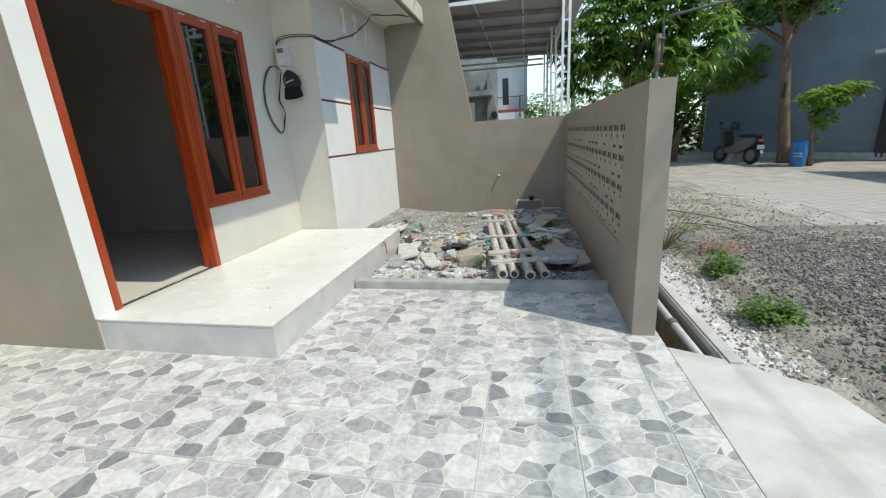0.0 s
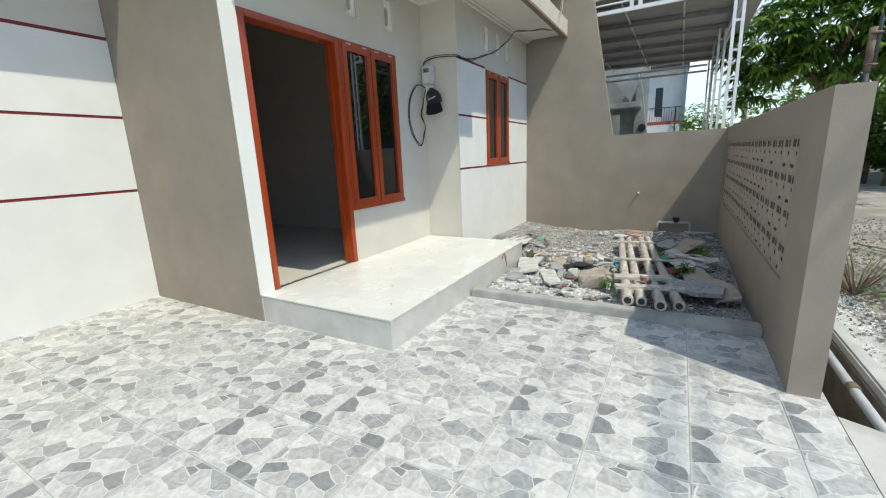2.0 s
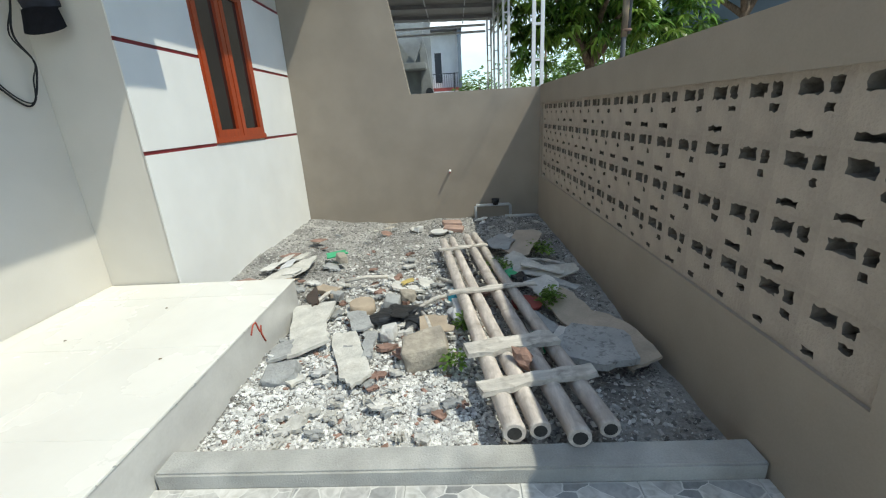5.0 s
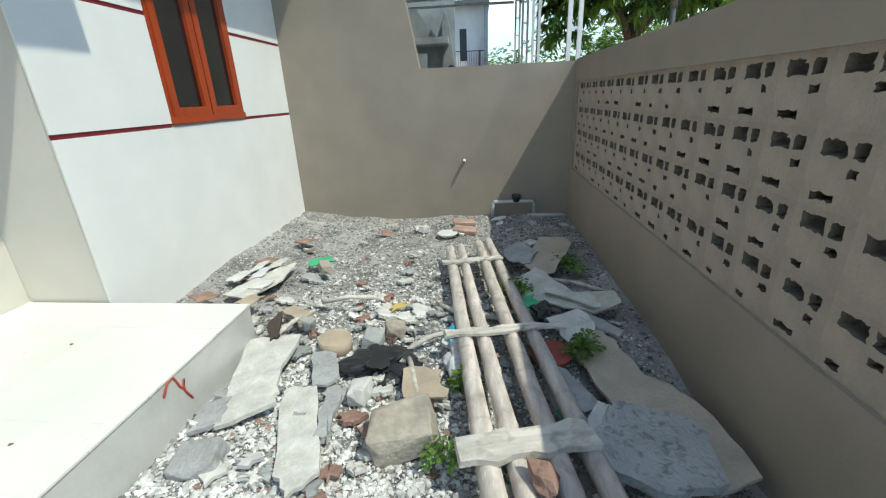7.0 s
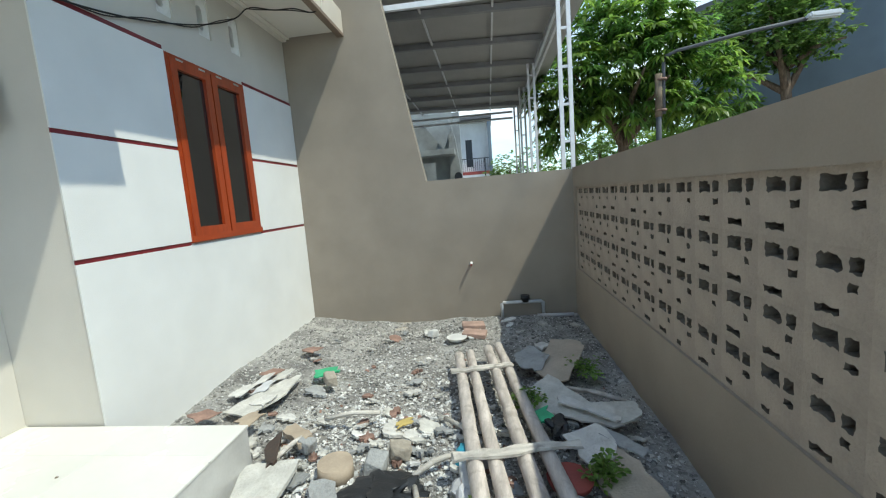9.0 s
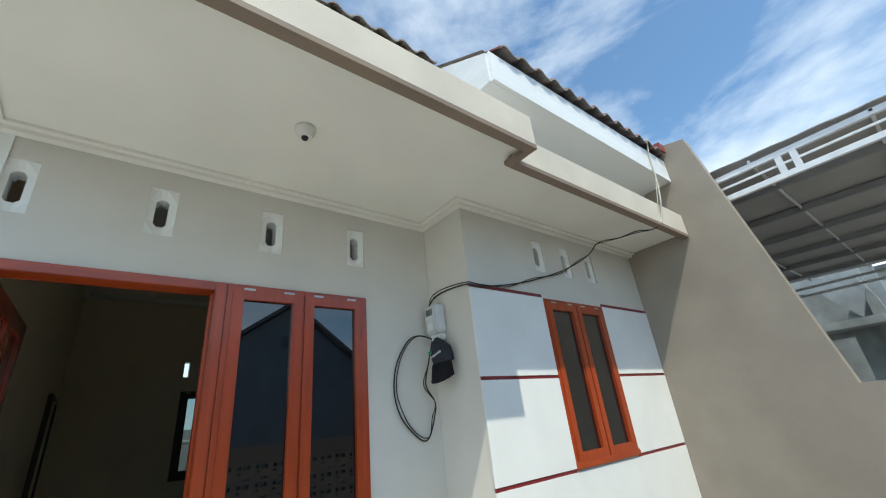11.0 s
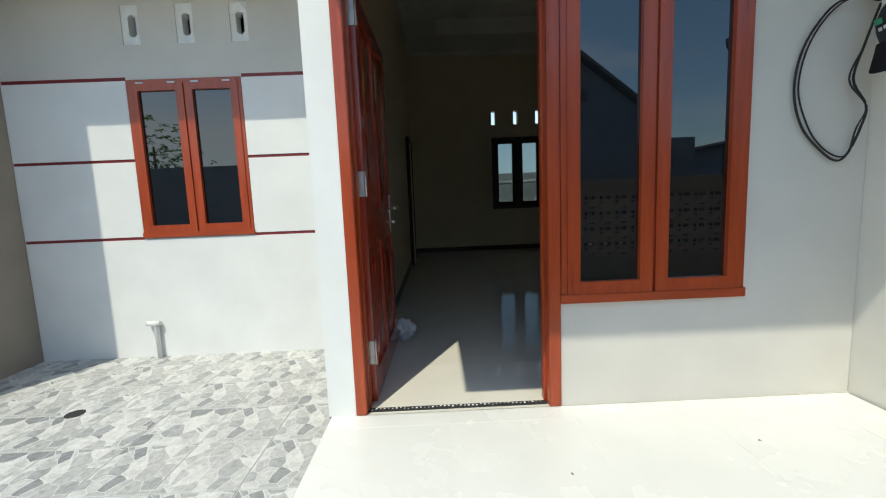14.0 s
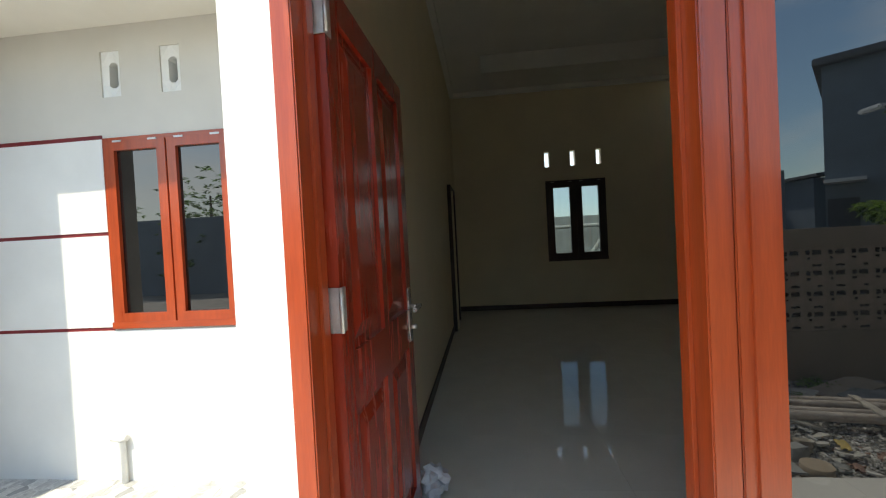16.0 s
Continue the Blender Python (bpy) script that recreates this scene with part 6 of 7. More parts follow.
# blue-grey house behind the trees
bh_ = thing("blue_grey_house", (7.9, 16.8, GROUND), "tall windowless blue-grey plastered house with a dark gate", "house")
ang = math.degrees(math.atan2(13.2 - 16.8, 10.9 - 7.9))
Lw = 5.5
body = part("wall", wall(bmesh.new(), "y", 0.0, 7.0, 0.0, Lw, 0.0, 6.4, []), M["slate"], bh_)
part("foot", B(0.0, Lw, -0.12, -0.002, 0.0, 0.22, bevel=0.02), M["cement"], bh_)
part("roof", B(-0.2, Lw + 0.2, -0.3, 7.2, 6.401, 6.62, bevel=0.03), M["grey_roof"], bh_)
gate = part("gate", B(4.75, 5.45, -0.10, -0.004, 0.05, 2.3, bevel=0.01), M["far_dark"], bh_, "dark slatted metal gate")
for k in range(6):
    part("slat", B(4.8 + 0.108 * k, 4.85 + 0.108 * k, -0.125, -0.101, 0.1, 2.25), M["far_dark"], gate)
part("awning", B(4.6, 5.5, -0.9, -0.004, 2.75, 2.85, bevel=0.01), M["galv"], bh_, "pale sheet awning")
bh_.matrix_basis = pose(6.9, 18.0, GROUND, 0, 0, ang)

# gabled house across the road, seen in the window panes
gab = thing("gabled_house", (16.0, 9.5, GROUND), "dark gabled house across the road", "house")
part("wall", extrude_poly(bmesh.new(), [(-4.0, 0), (4.5, 0), (4.5, 5.0), (0.6, 8.0), (-4.0, 4.7)], "x", 0.0, 7.0), M["slate"], gab)
part("roof", extrude_poly(bmesh.new(), [(-4.4, 4.5), (0.6, 8.12), (5.0, 4.75), (5.0, 4.9), (0.6, 8.32), (-4.4, 4.7)], "x", -0.4, 7.2), M["grey_roof"], gab)
for k in range(5):
    part("vent_slat", B(-0.03, -0.004, 0.2, 1.2, 5.9 + 0.13 * k, 5.97 + 0.13 * k), M["far_dark"], gab)
for y in (-2.4, -1.7, -1.0):
    part("window", B(-0.02, -0.004, y, y + 0.4, 1.9, 3.4), M["far_white"], gab)
gab2 = thing("shed", (12.5, 15.0, GROUND), "grey lean-to shed across the road", "shed")
# unseen wall, added to cast shade on the road and fill the panes
structure("wall_unseen_across", B(8.65, 8.85, -30.0, 11.4, GROUND, 3.0), M["slate"], "unseen blue-grey wall added to shade the road and fill reflections", "wall")
part("wall", wall(bmesh.new(), "x", 0.0, 3.0, 0.0, 6.0, 0.0, 3.2, []), M["slate"], gab2)
part("roof", extrude_poly(bmesh.new(), [(-0.3, 3.21), (6.3, 3.9), (6.3, 4.0), (-0.3, 3.31)], "x", -0.5, 3.2), M["grey_roof"], gab2)
part("post", B(-0.45, -0.38, 1.5, 1.57, 0.0, 3.3), M["white_steel"], gab2)

# yard behind the room
structure("wall_back_yard", B(-13.2, -13.0, -6.0, 16.0, GROUND, 2.05), M["cement"], "pale yard wall behind the house", "wall")
bm = tube(bmesh.new(), [(-12.5, 3.0, 1.72), (-12.5, 8.0, 1.80)], 0.05, 8)
prop = thing("yard_rail", (-12.5, 5.5, GROUND), "pale timber rail and brace behind the house", "rail")
part("rail", shift(bm, -5.5, -GROUND, 12.5), M["plank"], prop)
part("brace", shift(tube(bmesh.new(), [(-12.4, 5.6, 0.6), (-12.45, 6.5, 1.9)], 0.06, 8), -5.5, -GROUND, 12.5), M["plank"], prop)
part("post", shift(tube(bmesh.new(), [(-12.5, 6.55, GROUND), (-12.5, 6.55, 2.5)], 0.09, 8), -5.5, -GROUND, 12.5), M["plank"], prop)


# ---- trees ----
def trunk_with_limbs(parent, lean, height, r, limbs, seed, material):
    rr = random.Random(seed)
    bm = bmesh.new()
    pts = [Vector((lean * k / 7 + 0.05 * math.sin(2.0 * k / 7 + seed), 0.06 * math.cos(3.0 * k / 7 + seed), height * k / 7 - 0.05)) for k in range(8)]
    tube(bm, pts, [r * (1.35 if k == 0 else 1.0 - 0.05 * k) for k in range(8)], 10)
    tips = []
    for k in range(limbs):
        a = 6.283 * k / limbs + rr.uniform(-0.4, 0.4)
        st = pts[6 + k % 2]
        end = Vector((lean + math.cos(a) * rr.uniform(0.8, 1.5), math.sin(a) * rr.uniform(0.8, 1.5), height + rr.uniform(0.1, 1.4)))
        mid = (st + end) / 2 + Vector((0, 0, 0.15))
        tube(bm, [st, mid, end], [r * 0.55, r * 0.35, r * 0.12], 7)
        tips.append(end)
    part("trunk", bm, material, parent)
    return tips


mango = thing("mango_tree", (3.2, 13.0, GROUND), "mango tree with long drooping dark green leaves", "tree")
trunk_with_limbs(mango, 0.0, 2.6, 0.16, 7, 3, M["bark"])
rng = random.Random(31)
blobs = [((-0.1, -0.2, 4.0), (1.6, 1.3, 1.1)), ((1.1, 0, 3.6), (1.1, 1.1, 0.9)), ((-1.2, -0.3, 3.4), (0.9, 1.0, 0.8)), ((0.1, 0.2, 4.9), (0.9, 0.9, 0.65)), ((1.6, -0.4, 3.0), (0.7, 0.8, 0.6)), ((0.0, -0.6, 3.0), (1.0, 0.8, 0.5)), ((-1.5, -0.3, 2.6), (0.55, 0.6, 0.4))]
rosettes("crown", crown_spots(blobs, 520, rng, 0.3), rng, 0.29, 0.031, 12, M["leaf"], mango)
rosettes("shoot_foliage", crown_spots(blobs, 300, rng, 0.84), rng, 0.31, 0.034, 13, M["leaf_new"], mango, "yellow-green young leaves")

rt = thing("street_tree", (8.0, 14.7, GROUND), "tree with a bare brown trunk and a dense clipped crown", "tree")
trunk_with_limbs(rt, -0.55, 3.9, 0.16, 6, 5, M["bark"])
rng = random.Random(32)
blobs = [((-1.1, 0, 4.75), (1.5, 1.4, 0.9)), ((-0.1, -0.2, 4.45), (0.8, 0.9, 0.5)), ((-1.8, 0.2, 4.4), (0.9, 0.9, 0.6)), ((-0.8, 0, 5.6), (1.3, 1.2, 0.8))]
leaves("crown", crown_spots(blobs, 1350, rng, 0.3), rng, 0.13, 0.04, 0.5, 10, M["leaf_small"], rt)
part("sign_plate", B(-0.50, -0.44, -0.26, -0.20, 1.85, 2.25, bevel=0.01), M["black"], rt, "small dark box on the trunk")

yt = thing("young_tree", (7.9, 13.5, GROUND), "slender young tree with light green leaves", "tree")
part("trunk", tube(bmesh.new(), [(0, 0, -0.05), (-0.06, 0, 0.8), (-0.08, 0, 1.6), (0.05, 0.05, 2.0)], [0.08, 0.06, 0.04, 0.02], 8), M["bark"], yt)
rng = random.Random(33)
leaves("crown", crown_spots([((0.1, 0, 1.75), (0.55, 0.45, 0.26)), ((0.15, 0, 1.35), (0.26, 0.25, 0.35)), ((0.55, -0.1, 1.95), (0.45, 0.35, 0.14)), ((0.05, 0, 0.75), (0.12, 0.12, 0.18))], 210, rng, 0.2), rng, 0.15, 0.035, 0.8, 8, M["leaf_new"], yt)

ft = thing("feathery_tree", (6.1, 16.7, GROUND), "leaning feathery-leaved tree behind the scooter", "tree")
part("trunk", tube(bmesh.new(), [(-0.6, 0, -0.05), (-0.5, 0, 1.0), (-0.1, 0, 1.8), (0.5, 0, 2.4)], [0.12, 0.10, 0.08, 0.04], 8), M["bark"], ft)
rng = random.Random(34)
leaves("crown", crown_spots([((0.3, 0, 2.7), (1.5, 1.0, 0.35)), ((1.1, 0, 3.3), (0.9, 0.8, 0.35)), ((-0.7, 0, 2.3), (0.7, 0.7, 0.4))], 420, rng, 0.1), rng, 0.26, 0.03, 0.6, 9, M["leaf_new"], ft)

for k, (x, y, h, r, seed) in enumerate(((5.2, 17.5, 2.6, 1.1, 41), (4.2, 19.0, 3.6, 1.5, 42), (6.3, 21.5, 4.6, 2.0, 43), (2.4, 23.0, 2.6, 1.6, 44), (4.6, 25.0, 5.5, 2.4, 45), (9.0, 24.0, 6.0, 2.6, 46), (13.5, 21.0, 7.0, 2.8, 47), (10.5, -9.0, 5.6, 2.2, 48), (10.8, -16.0, 6.4, 2.6, 49), (1.3, 25.5, 3.4, 1.2, 52), (0.6, 30.0, 3.6, 1.3, 53))):
    t_ = thing("roadside_tree", (x, y, GROUND), "leafy green tree along the far end of the road", "tree", "trees at the road's end")
    part("trunk", tube(bmesh.new(), [(0, 0, -0.05), (0.05, 0, h * 0.35), (0, 0.05, h * 0.75)], [0.13, 0.10, 0.04], 8), M["bark"], t_)
    rng = random.Random(seed)
    leaves("crown", crown_spots([((0, 0, h * 0.62), (r, r * 0.9, h * 0.36)), ((r * 0.5, 0, h * 0.45), (r * 0.7, r * 0.7, h * 0.3)), ((-r * 0.5, 0, h * 0.4), (r * 0.7, r * 0.7, h * 0.32))], 420, rng, 0.3), rng, 0.2, 0.06, 0.5, 9, M["leaf_far"] if k % 2 else M["leaf_small"], t_)
palm = thing("palm", (11.0, 19.5, GROUND), "tall feathery palm behind the trees", "palm")
part("trunk", tube(bmesh.new(), [(0, 0, -0.05), (0.1, 0, 3.0), (0.0, 0, 6.6)], [0.16, 0.12, 0.09], 8), M["bark"], palm)
rng = random.Random(50)
for k in range(14):
    a = 6.283 * k / 14
    bm = bmesh.new()
    for s in range(14):
        t = s / 13
        p = Vector((math.cos(a) * 2.0 * t, math.sin(a) * 2.0 * t, 6.6 + 0.9 * math.sin(2.2 * t) - 0.9 * t * t))
        side = Vector((-math.sin(a), math.cos(a), 0)) * (0.45 * math.sin(3.0 * (t * 0.9 + 0.08)))
        for sg in (-1, 1):
            v = [bm.verts.new(p), bm.verts.new(p + Vector((math.cos(a), math.sin(a), 0)) * 0.05), bm.verts.new(p + side * sg + Vector((0, 0, -0.2)))]
            bm.faces.new(v)
    part("frond", bm, M["leaf_far"], palm)
far = thing("far_hedge", (6.2, 22.0, GROUND), "dense green hedge at the road's end", "hedge")
rng = random.Random(51)
leaves("foliage", crown_spots([((-1.2 + 1.3 * k, 0.6 * math.sin(k), 0.8), (1.0, 0.8, 1.1)) for k in range(5)], 700, rng, 0.4), rng, 0.16, 0.05, 0.5, 9, M["leaf_small"], far)


# ---- on the road side ----
scoot = thing("scooter", (7.1, 15.9, GROUND), "black parked motor scooter seen from behind", "scooter")
for y in (-0.62, 0.62):
    w = part("wheel", tube(bmesh.new(), [(-0.05, y, 0.27), (0.05, y, 0.27)], 0.16, 18), M["rim"], scoot, "dark alloy wheel")
    bm = bmesh.new()
    n, mseg = 20, 8
    rings = [[bm.verts.new(((0.055 * math.cos(6.283 * j / mseg)), y + (0.225 + 0.055 * math.sin(6.283 * j / mseg)) * math.cos(6.283 * i / n), 0.28 + (0.225 + 0.055 * math.sin(6.283 * j / mseg)) * math.sin(6.283 * i / n))) for j in range(mseg)] for i in range(n)]
    for i in range(n):
        for j in range(mseg):
            bm.faces.new((rings[i][j], rings[(i + 1) % n][j], rings[(i + 1) % n][(j + 1) % mseg], rings[i][(j + 1) % mseg])).smooth = True
    part("tyre", bm, M["tyre"], w)
bm = extrude_poly(bmesh.new(), [(-0.85, 0.62), (-0.55, 0.46), (-0.15, 0.30), (0.30, 0.30), (0.42, 0.42), (0.36, 0.50), (0.0, 0.50), (-0.15, 0.72), (-0.80, 0.80)], "x", -0.15, 0.15)
bmesh.ops.bevel(bm, geom=bm.edges[:], offset=0.035, segments=2, affect="EDGES")
part("body", bm, M["bike_paint"], scoot)
bm = extrude_poly(bmesh.new(), [(0.30, 0.42), (0.42, 0.40), (0.62, 0.95), (0.50, 1.02), (0.40, 0.95)], "x", -0.17, 0.17)
bmesh.ops.bevel(bm, geom=bm.edges[:], offset=0.03, segments=2, affect="EDGES")
part("front_shield", bm, M["bike_paint"], scoot)
part("seat", B(-0.13, 0.13, -0.80, -0.08, 0.79, 0.88, bevel=0.04), M["tyre"], scoot)
part("handlebar", tube(bmesh.new(), [(-0.33, 0.42, 1.05), (-0.2, 0.48, 1.04), (0.2, 0.48, 1.04), (0.33, 0.42, 1.05)], 0.018, 8), M["black"], scoot)
for s in (-1, 1):
    part("mirror", B(s * 0.30 - 0.06, s * 0.30 + 0.06, 0.46, 0.48, 1.17, 1.25, bevel=0.008), M["black"], scoot)
    part("mirror_stalk", tube(bmesh.new(), [(s * 0.24, 0.47, 1.05), (s * 0.29, 0.47, 1.17)], 0.008, 6), M["black"], scoot)
part("tail_light", B(-0.09, 0.09, -0.875, -0.845, 0.66, 0.74, bevel=0.01), M["red_plastic"], scoot, "red tail light")
part("number_plate", B(-0.11, 0.11, -0.90, -0.885, 0.46, 0.58), M["far_white"], scoot)
part("fender", B(-0.07, 0.07, -0.88, -0.45, 0.55, 0.60, bevel=0.02), M["black"], scoot)
part("kickstand", tube(bmesh.new(), [(-0.1, 0.0, 0.30), (-0.26, -0.05, 0.01)], 0.012, 6), M["galv"], scoot)
part("exhaust", tube(bmesh.new(), [(0.17, 0.0, 0.28), (0.18, -0.3, 0.30), (0.19, -0.75, 0.38)], [0.02, 0.05, 0.055], 10), M["galv"], scoot)
bm = bmesh.new()
bmesh.ops.create_uvsphere(bm, u_segments=16, v_segments=10, radius=0.14)
part("helmet_box", shift(bm, 0.25, 1.14), M["bike_paint"], scoot, "dark helmet on the handlebar")
scoot.matrix_basis = pose(6.75, 15.1, GROUND, 0, 5, 16)

barrel = thing("barrel", (7.62, 13.5, GROUND), "blue plastic barrel standing by the tree", "barrel")
part("body", tube(bmesh.new(), [(0, 0, 0.0), (0, 0, 0.03), (0, 0, 0.2), (0, 0, 0.22), (0, 0, 0.46), (0, 0, 0.48), (0, 0, 0.62), (0, 0, 0.66)], [0.155, 0.17, 0.175, 0.18, 0.18, 0.172, 0.165, 0.155], 20), M["blue"], barrel)
part("rim", tube(bmesh.new(), [(0, 0, 0.661), (0, 0, 0.69)], [0.162, 0.162], 20), M["blue"], barrel)
bm = bmesh.new()
for k, (a, b) in enumerate(((-0.13, 0.13), (-0.15, 0.15))):
    for s in range(6):
        a0 = radians(-125 + (a + (b - a) * s / 6) * 200)
        tube(bm, [(0.182 * math.cos(a0), 0.182 * math.sin(a0), 0.36 - 0.08 * k), (0.182 * math.cos(a0 + 0.09), 0.182 * math.sin(a0 + 0.09), 0.36 - 0.08 * k)], 0.016, 4)
part("print", bm, M["far_white"], barrel, "rows of white bars of writing")

pole = thing("street_lamp", (3.34, 11.6, GROUND), "dark rusty street lamp pole with a bent arm", "street lamp")
part("pole", tube(bmesh.new(), [(0, 0, -0.05), (0, 0, 2.2), (0, 0, 3.3)], [0.054, 0.050, 0.046], 12), M["grey_roof"], pole)
part("sleeve", tube(bmesh.new(), [(0.0, 0, 2.55), (0, 0, 3.32)], 0.062, 12), M["twig"], pole, "rust-brown sleeve")
part("arm", tube(bmesh.new(), [(0.09, 0, 2.6), (0.09, 0, 3.5), (0.13, 0, 3.62), (0.30, -0.05, 3.68), (1.3, -0.3, 3.78), (2.2, -0.5, 3.84)], 0.032, 8), M["grey_roof"], pole, "bent grey pipe arm")
part("head", B(2.1, 2.6, -0.62, -0.46, 3.80, 3.90, bevel=0.03), M["far_white"], pole, "pale lamp head")
for z in (2.65, 3.2):
    part("clamp", tube(bmesh.new(), [(0.045, 0, z), (0.045, 0, z + 0.035)], 0.098, 12), M["brick"], pole)

# overhead lines along the road, between two poles
for k, (xa, xb) in enumerate(((4.15, 2.75), (4.3, 2.80), (4.75, 3.30), (4.85, 3.33), (5.05, 3.30), (5.2, 4.05), (6.0, 3.98))):
    pts = [(xa + (xb - xa) * (y + 14) / 44, y, 7.0 + 0.0012 * (y - 8) ** 2 * (1 if k % 2 else 0.9)) for y in (-14, -3, 8, 19, 30)]
    cable("power_line", pts, 0.007 if k not in (2, 3, 4) else 0.014, M["cord"], "black overhead power line along the road", "power line", "overhead lines")
util = thing("utility_pole", (3.4, 30.1, GROUND), "grey concrete utility pole far along the road", "utility pole")
part("pole", tube(bmesh.new(), [(0, 0, -0.05), (0, 0, 8.2)], [0.16, 0.10], 10), M["cement"], util)
part("cross_arm", B(-1.2, 1.3, -0.12, 0.05, 7.50, 7.66), M["galv"], util)
util2 = copy_thing(util, pose(5.0, -14.1, GROUND))


# ---- roof over the bay and the entrance ----
SL = 0.62
def rz(x):
    return 4.02 + (-1.25 - x) * SL
bm = bmesh.new()
box(bm, -1.30, -1.275, 5.0, 7.737, 3.70, 3.975)
structure("trim_roof_fascia", bm, M["fascia"], "white boarded fascia under the roof edge", "fascia")
bm = extrude_poly(bmesh.new(), [(-1.302, 3.70), (-1.302, 3.97), (-1.84, 4.30), (-1.84, 4.05), (-1.60, 3.70)], "y", 4.985, 5.012)
structure("trim_roof_end", bm, M["fascia"], "white woodgrain end board of the roof edge", "fascia")
structure("ceiling_roof_edge", B(BX + 0.001, -1.302, 5.014, 7.737, 3.70, 3.73), M["fascia"], "white soffit under the roof edge", "ceiling")
bm = bmesh.new()
box(bm, -1.90, -1.86, 2.2, 4.984, 4.12, 4.33)
structure("trim_gutter", bm, M["grey_roof"], "grey gutter board under the main roof edge", "fascia")
roof = tagged(new("roof"), "red wavy concrete tile roof", "roof", kind="structure")
roof.location = (-1.25, 5.0, 4.0)
bm = bmesh.new()
v = [bm.verts.new(c) for c in ((-1.33, 5.0, rz(-1.33) - 0.03), (-1.33, 7.73, rz(-1.33) - 0.03), (-5.6, 7.73, rz(-5.6) - 0.03), (-5.6, 5.0, rz(-5.6) - 0.03), (-1.9, 5.0, rz(-1.9) - 0.03), (-1.9, 2.2, rz(-1.9) - 0.03), (-5.6, 2.2, rz(-5.6) - 0.03))]
bm.faces.new((v[0], v[1], v[2], v[3])); bm.faces.new((v[4], v[3], v[6], v[5]))
# back slope stops at y 6.6 so sky reaches the added light well
b2 = [bm.verts.new(c) for c in ((-5.6, 2.2, rz(-5.6) - 0.03), (-5.6, 6.6, rz(-5.6) - 0.03), (-10.0, 6.6, rz(-5.6) - 2.2), (-10.0, 2.2, rz(-5.6) - 2.2))]
bm.faces.new(b2)
bmesh.ops.translate(bm, vec=(1.25, -5.0, -4.0), verts=bm.verts[:])
part("underlay", bm, M["roof_under"], roof)
def tile_mesh():
    bm = bmesh.new()
    W, L, n = 0.20, 0.38, 10
    rowsv = []
    for s, lift in ((0.0, 0.022), (1.0, 0.0)):
        top, bot = [], []
        for k in range(n + 1):
            u = k / n
            h = 0.046 * max(0.0, math.sin(math.pi * min(u / 0.62, 1.0))) - 0.012 * max(0.0, math.sin(math.pi * max((u - 0.62) / 0.38, 0.0)))
            top.append(bm.verts.new((-L * s, W * u * 1.04 - W / 2, h + lift + SL * L * s)))
            bot.append(bm.verts.new((-L * s, W * u * 1.04 - W / 2, h + lift - 0.016 + SL * L * s)))
        rowsv.append((top, bot))
    (t0, b0), (t1, b1) = rowsv
    for k in range(n):
        for q, m_ in (((t0[k], t0[k + 1], t1[k + 1], t1[k]), 0), ((b0[k], b1[k], b1[k + 1], b0[k + 1]), 1), ((t0[k], b0[k], b0[k + 1], t0[k + 1]), 1)):
            f = bm.faces.new(q)
            f.material_index = m_
    for e in (0, n):
        bm.faces.new((t0[e], t1[e], b1[e], b0[e]))
    return mesh_of("roof_tile", bm, [M["roof"], M["roof_under"]])
tm = tile_mesh()
def put_tile(x, y):
    ob = new("roof_tile", tm)
    ob.parent = roof
    ob.location = (x + 1.25, y - 5.0, rz(x) - 4.0)
    ob.rotation_euler = (0, 0, radians(random.uniform(-1, 1)))
random.seed(7)
for row in range(4):
    for k in range(13):
        put_tile(-1.22 - 0.31 * row, 5.08 + 0.2 * k + 0.1)
for row in range(3):
    for k in range(14):
        put_tile(-1.85 - 0.31 * row, 4.90 - 0.2 * k)
structure("trim_roof_flashing", B(-1.62, -1.22, 7.62, 7.739, 4.06, 4.16), M["red_plastic"], "red painted flashing where the roof meets the wall", "flashing")


# ---- road ----
road = tagged(new("road"), "grey interlocking paver road running past the plots", "road", kind="structure")
road.location = (5.2, 10.0, GROUND)
me = mesh_of("road_bed", B(-1.2, 1.9, -40.0, 40.0, -0.05, 0.004), M["paver"])
ob = new("road_bed", me)
ob.parent = road
random.seed(9)
pm = mesh_of("paver", B(-0.0992, 0.0992, -0.0992, 0.0992, 0.0, 0.006, bevel=0.0), M["paver"])
cnt = 0
for i in range(18):
    for j in range(60):
        x, y = -1.6 + 0.2 * i, -4.6 + 0.2 * j + (0.1 if i % 2 else 0)
        if cnt >= 300 or y > 0.4 or y < -2.8 or x < -1.05 + 0.45 * math.sin(y * 1.9) + random.uniform(-0.25, 0.25):
            continue
        p_ = new("paver", pm)
        p_.parent = road
        p_.location = (x, y, 0.003 + random.uniform(-0.0012, 0.0012))
        cnt += 1
vs, fs = [], []
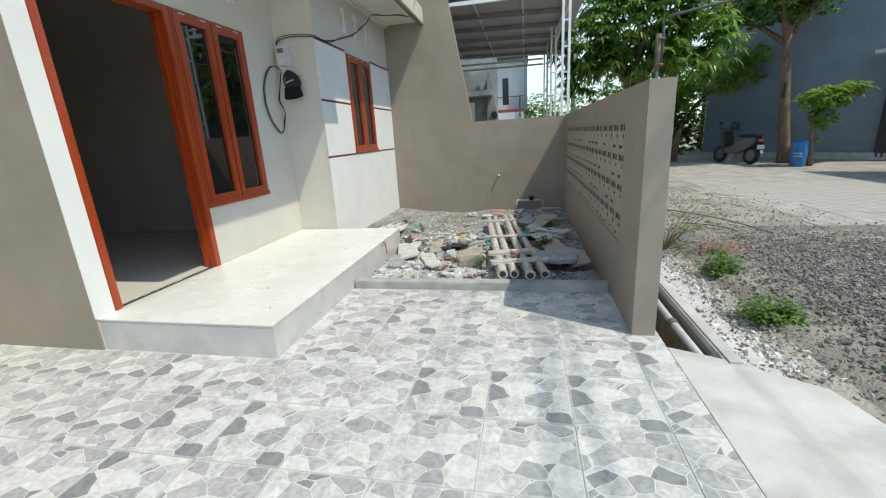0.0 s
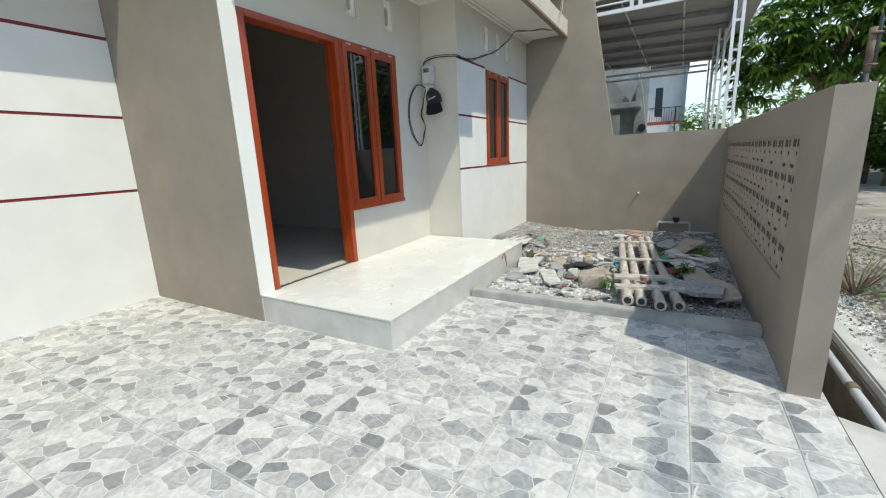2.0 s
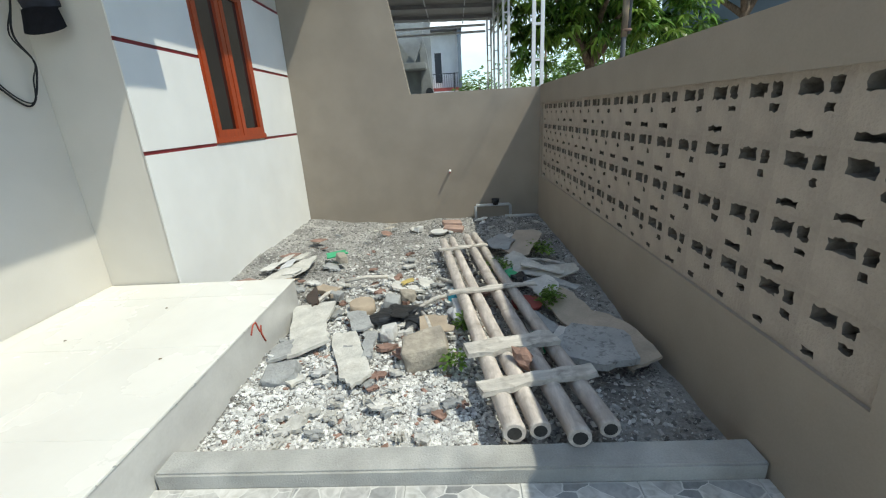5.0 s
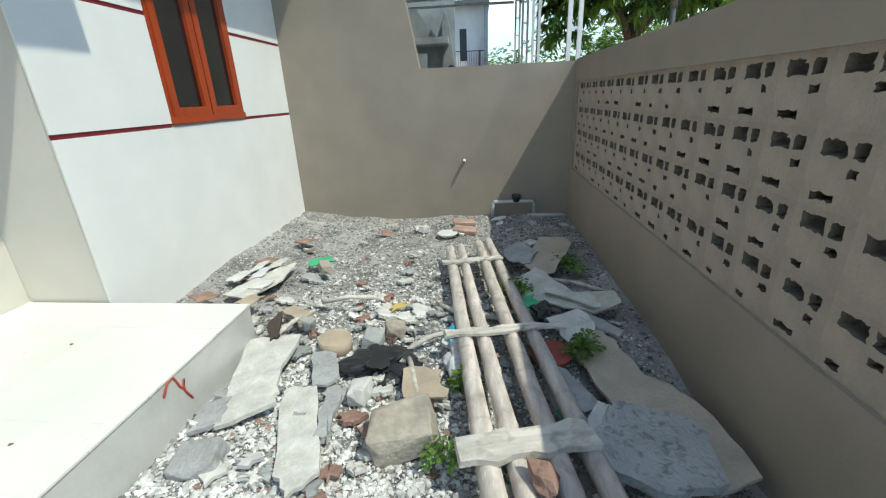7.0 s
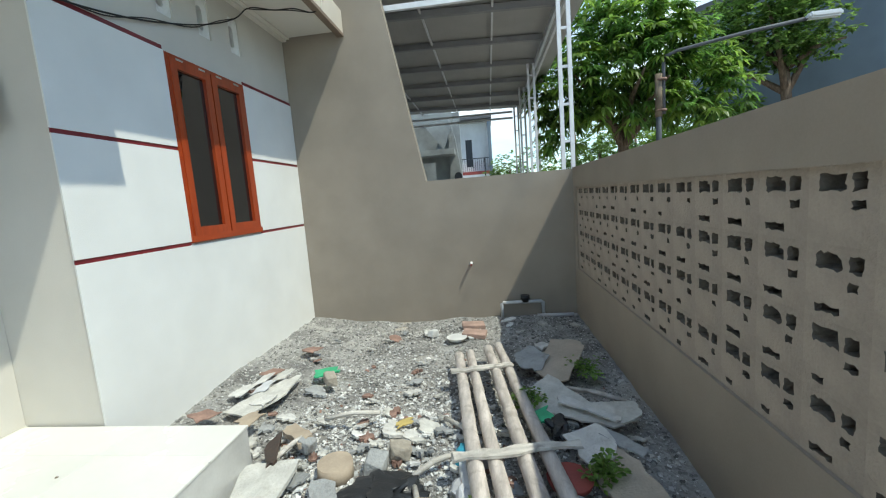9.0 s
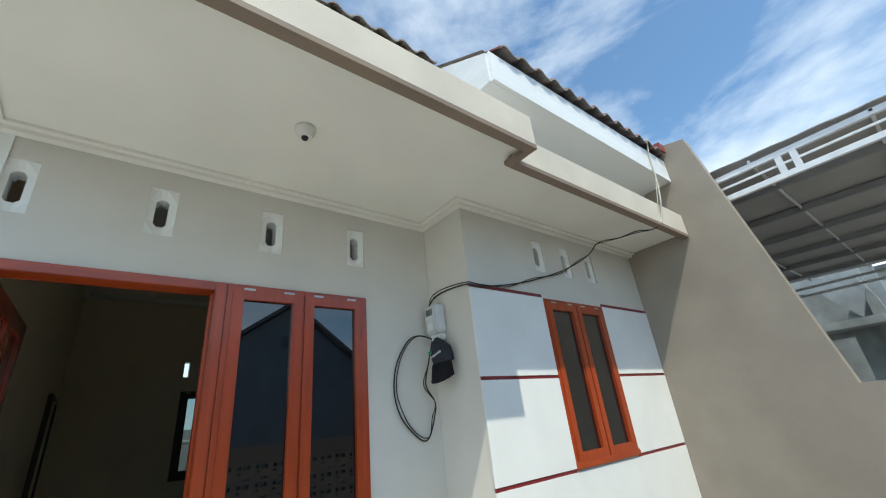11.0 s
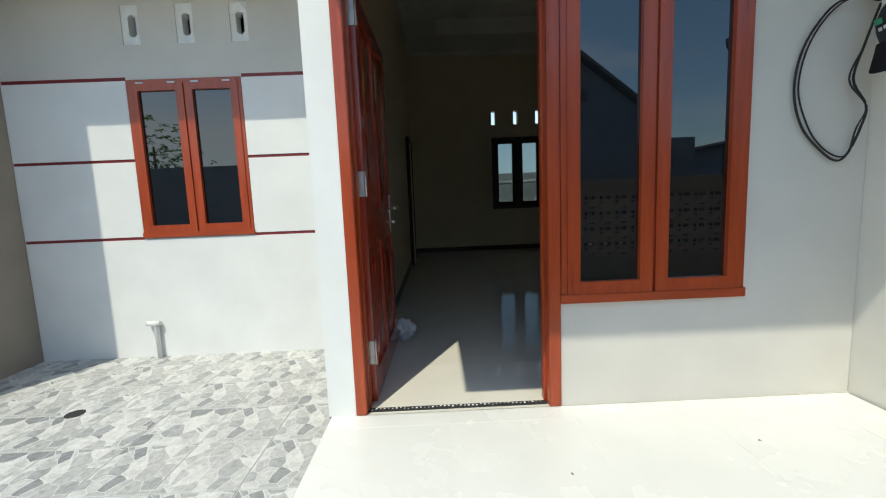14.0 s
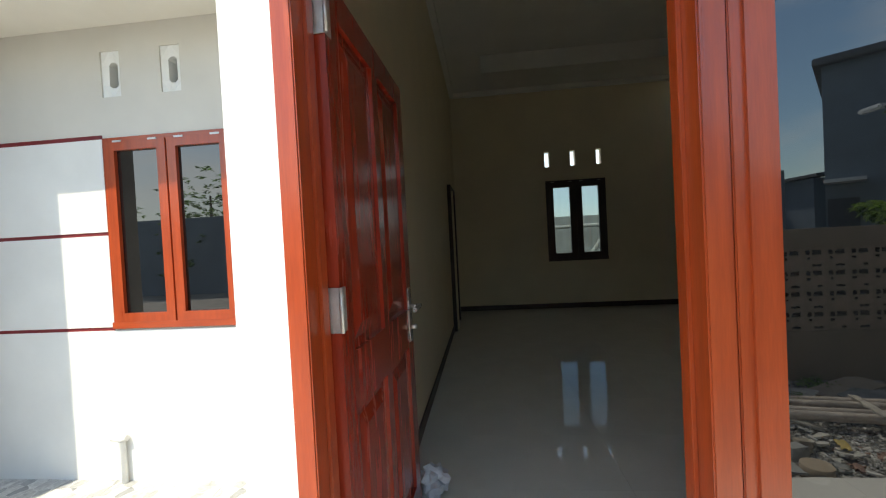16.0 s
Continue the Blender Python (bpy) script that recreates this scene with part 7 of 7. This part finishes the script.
for i in range(18):
    for j in range(130):
        x, y = -1.6 + 0.2 * i, -8.6 + 0.2 * j + (0.1 if i % 2 else 0)
        if -2.8 <= y <= 0.4 or x < -1.05 + 0.45 * math.sin(y * 1.9) + random.uniform(-0.25, 0.25):
            continue
        z = 0.008 + random.uniform(-0.0015, 0.0015)
        k = len(vs)
        vs += [(x - 0.097, y - 0.097, 0), (x + 0.097, y - 0.097, 0), (x + 0.097, y + 0.097, 0), (x - 0.097, y + 0.097, 0), (x - 0.096, y - 0.096, z), (x + 0.096, y - 0.096, z), (x + 0.096, y + 0.096, z), (x - 0.096, y + 0.096, z)]
        fs += [[k + q for q in f] for f in ((4, 5, 6, 7), (0, 1, 5, 4), (1, 2, 6, 5), (2, 3, 7, 6), (3, 0, 4, 7))]
me = bpy.data.meshes.new("pavers_far")
me.from_pydata(vs, [], fs)
me.materials.append(M["paver"])
ob = tagged(new("pavers_far", me), kind="stuff")
ob.parent = road

# ---- openwork blocks of the fence ----
random.seed(12)
PW, PH = 0.2125, (LZ1 - LZ0) / 4
def block_mesh(seed, w=PW):
    r = random.Random(seed)
    us = [0.0, 0.018, 0.032, 0.046, 0.060, 0.073, 0.094, 0.108, 0.122, 0.136, 0.150, 0.164, 0.179, w]
    vs_ = [0.0, 0.021, 0.032, 0.043, 0.094, 0.105, 0.117, 0.141, 0.152, 0.163, 0.174, 0.186, PH]
    big = {(i, j) for i in (6, 7, 8, 9, 10, 11) for j in (7, 8, 9, 10)}
    narrow = {(i, j) for i in (2, 3, 4) for j in (7, 8, 9, 10)}
    small = {(i, j) for i in (2, 3, 4) for j in (4, 5)}
    slot = {(i, j) for i in (6, 7, 8, 9, 10, 11) for j in (1, 2)}
    holes = set(big)
    if r.random() < 0.35:
        holes -= {r.choice(((6, 7), (6, 10), (11, 7), (11, 10)))}
    holes |= narrow
    if r.random() > 0.12:
        holes |= small if r.random() < 0.6 else {h_ for h_ in small if h_[0] > 2}
    q = r.random()
    if q > 0.16:
        holes |= slot if q > 0.45 else {h_ for h_ in slot if h_[0] > 8}
    bm = plate(bmesh.new(), "x", 0.0, 0.116, us, vs_, lambda i, j: (i, j) in holes)
    jit = {}
    for v in bm.verts:
        k = (round(v.co.y, 4), round(v.co.z, 4))
        if k not in jit:
            inner = 0.001 < v.co.y < w - 0.001 and 0.001 < v.co.z < PH - 0.001
            jit[k] = (r.uniform(-0.0042, 0.0042), r.uniform(-0.0045, 0.0045)) if inner else (0, 0)
        v.co.y += jit[k][0]
        v.co.z += jit[k][1]
    # hole sides take the darker material, so their shade is in the colour
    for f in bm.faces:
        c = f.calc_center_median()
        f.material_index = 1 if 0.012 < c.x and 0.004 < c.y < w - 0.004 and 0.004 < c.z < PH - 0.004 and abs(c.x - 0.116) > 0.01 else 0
    return mesh_of("openwork_block", bm, [M["block"], M["raw_hole_shade"]])
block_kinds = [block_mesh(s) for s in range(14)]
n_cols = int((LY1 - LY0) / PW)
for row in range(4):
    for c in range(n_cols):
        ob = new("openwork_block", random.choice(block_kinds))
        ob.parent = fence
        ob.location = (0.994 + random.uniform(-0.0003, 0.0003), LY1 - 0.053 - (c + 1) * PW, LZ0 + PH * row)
rest = LY1 - 0.053 - n_cols * PW - LY0
for y_, w_ in ((LY0, rest), (LY1 - 0.053, 0.053)):
    fill = mesh_of("filler_block", B(0.0, 0.116, 0.0, w_, 0.0, PH), M["block"])
    for row in range(4):
        ob = new("filler_block", fill)
        ob.parent = fence
        ob.location = (0.994, y_, LZ0 + PH * row)

# ---- porch and room tiles ----
porch = tagged(new("floor_porch"), "cream polished porch floor tiles", "floor", kind="structure")
xs, ys = [-1.166, -1.755, -2.345, -2.469], [2.499, 3.10, 3.70, 4.30, 4.90, 5.150]
for i in range(3):
    for j in range(5):
        part("tile", shift(B(xs[i + 1] + 0.0012, xs[i] - 0.0012, ys[j] + 0.0012, ys[j + 1] - 0.0012, PORCH_Z - 0.0115, PORCH_Z, bevel=0.0015), 0, 0), M["porch"], porch)
part("grout", B(-2.468, -1.169, 2.503, 5.147, PORCH_Z - 0.0118, PORCH_Z - 0.0012), M["porch"], porch)
rfloor = tagged(new("floor_room_tiles"), "cream polished room floor tiles", "floor", kind="structure")
rt_mesh = mesh_of("tile", B(-0.2996, 0.2996, -0.2996, 0.2996, -0.006, 0.0), M["room_tile"])
for i in range(11):
    for j in range(9):
        x, y = -2.76 - 0.6 * i, 2.92 + 0.6 * j
        if x < -9.3 or y > 7.7 or (x > -5.8 and y > 5.7):
            continue
        ob = new("tile", rt_mesh)
        ob.parent = rfloor
        ob.location = (x, y, PORCH_Z)

# ---- carport tiles ----
carport = tagged(new("floor_carport"), "grey stone-print carport tiles", "floor", kind="structure")
full = mesh_of("tile", B(-0.1984, 0.1984, -0.1984, 0.1984, -0.009, 0.0, bevel=0.0012), M["tile"])
cut = mesh_of("tile", B(-0.1984, -0.001, -0.1984, 0.1984, -0.009, 0.0, bevel=0.0012), M["tile"])
random.seed(15)
for i in range(14):
    for j in range(16):
        x, y = 1.14 - 0.4 * i, 3.50 - 0.4 * j
        if x < -4.2 or (y > 2.9 and x < -1.5):
            continue
        ob = new("tile", cut if i == 0 else full)
        ob.parent = carport
        ob.location = (x, y, random.uniform(-0.0012, 0.0008))
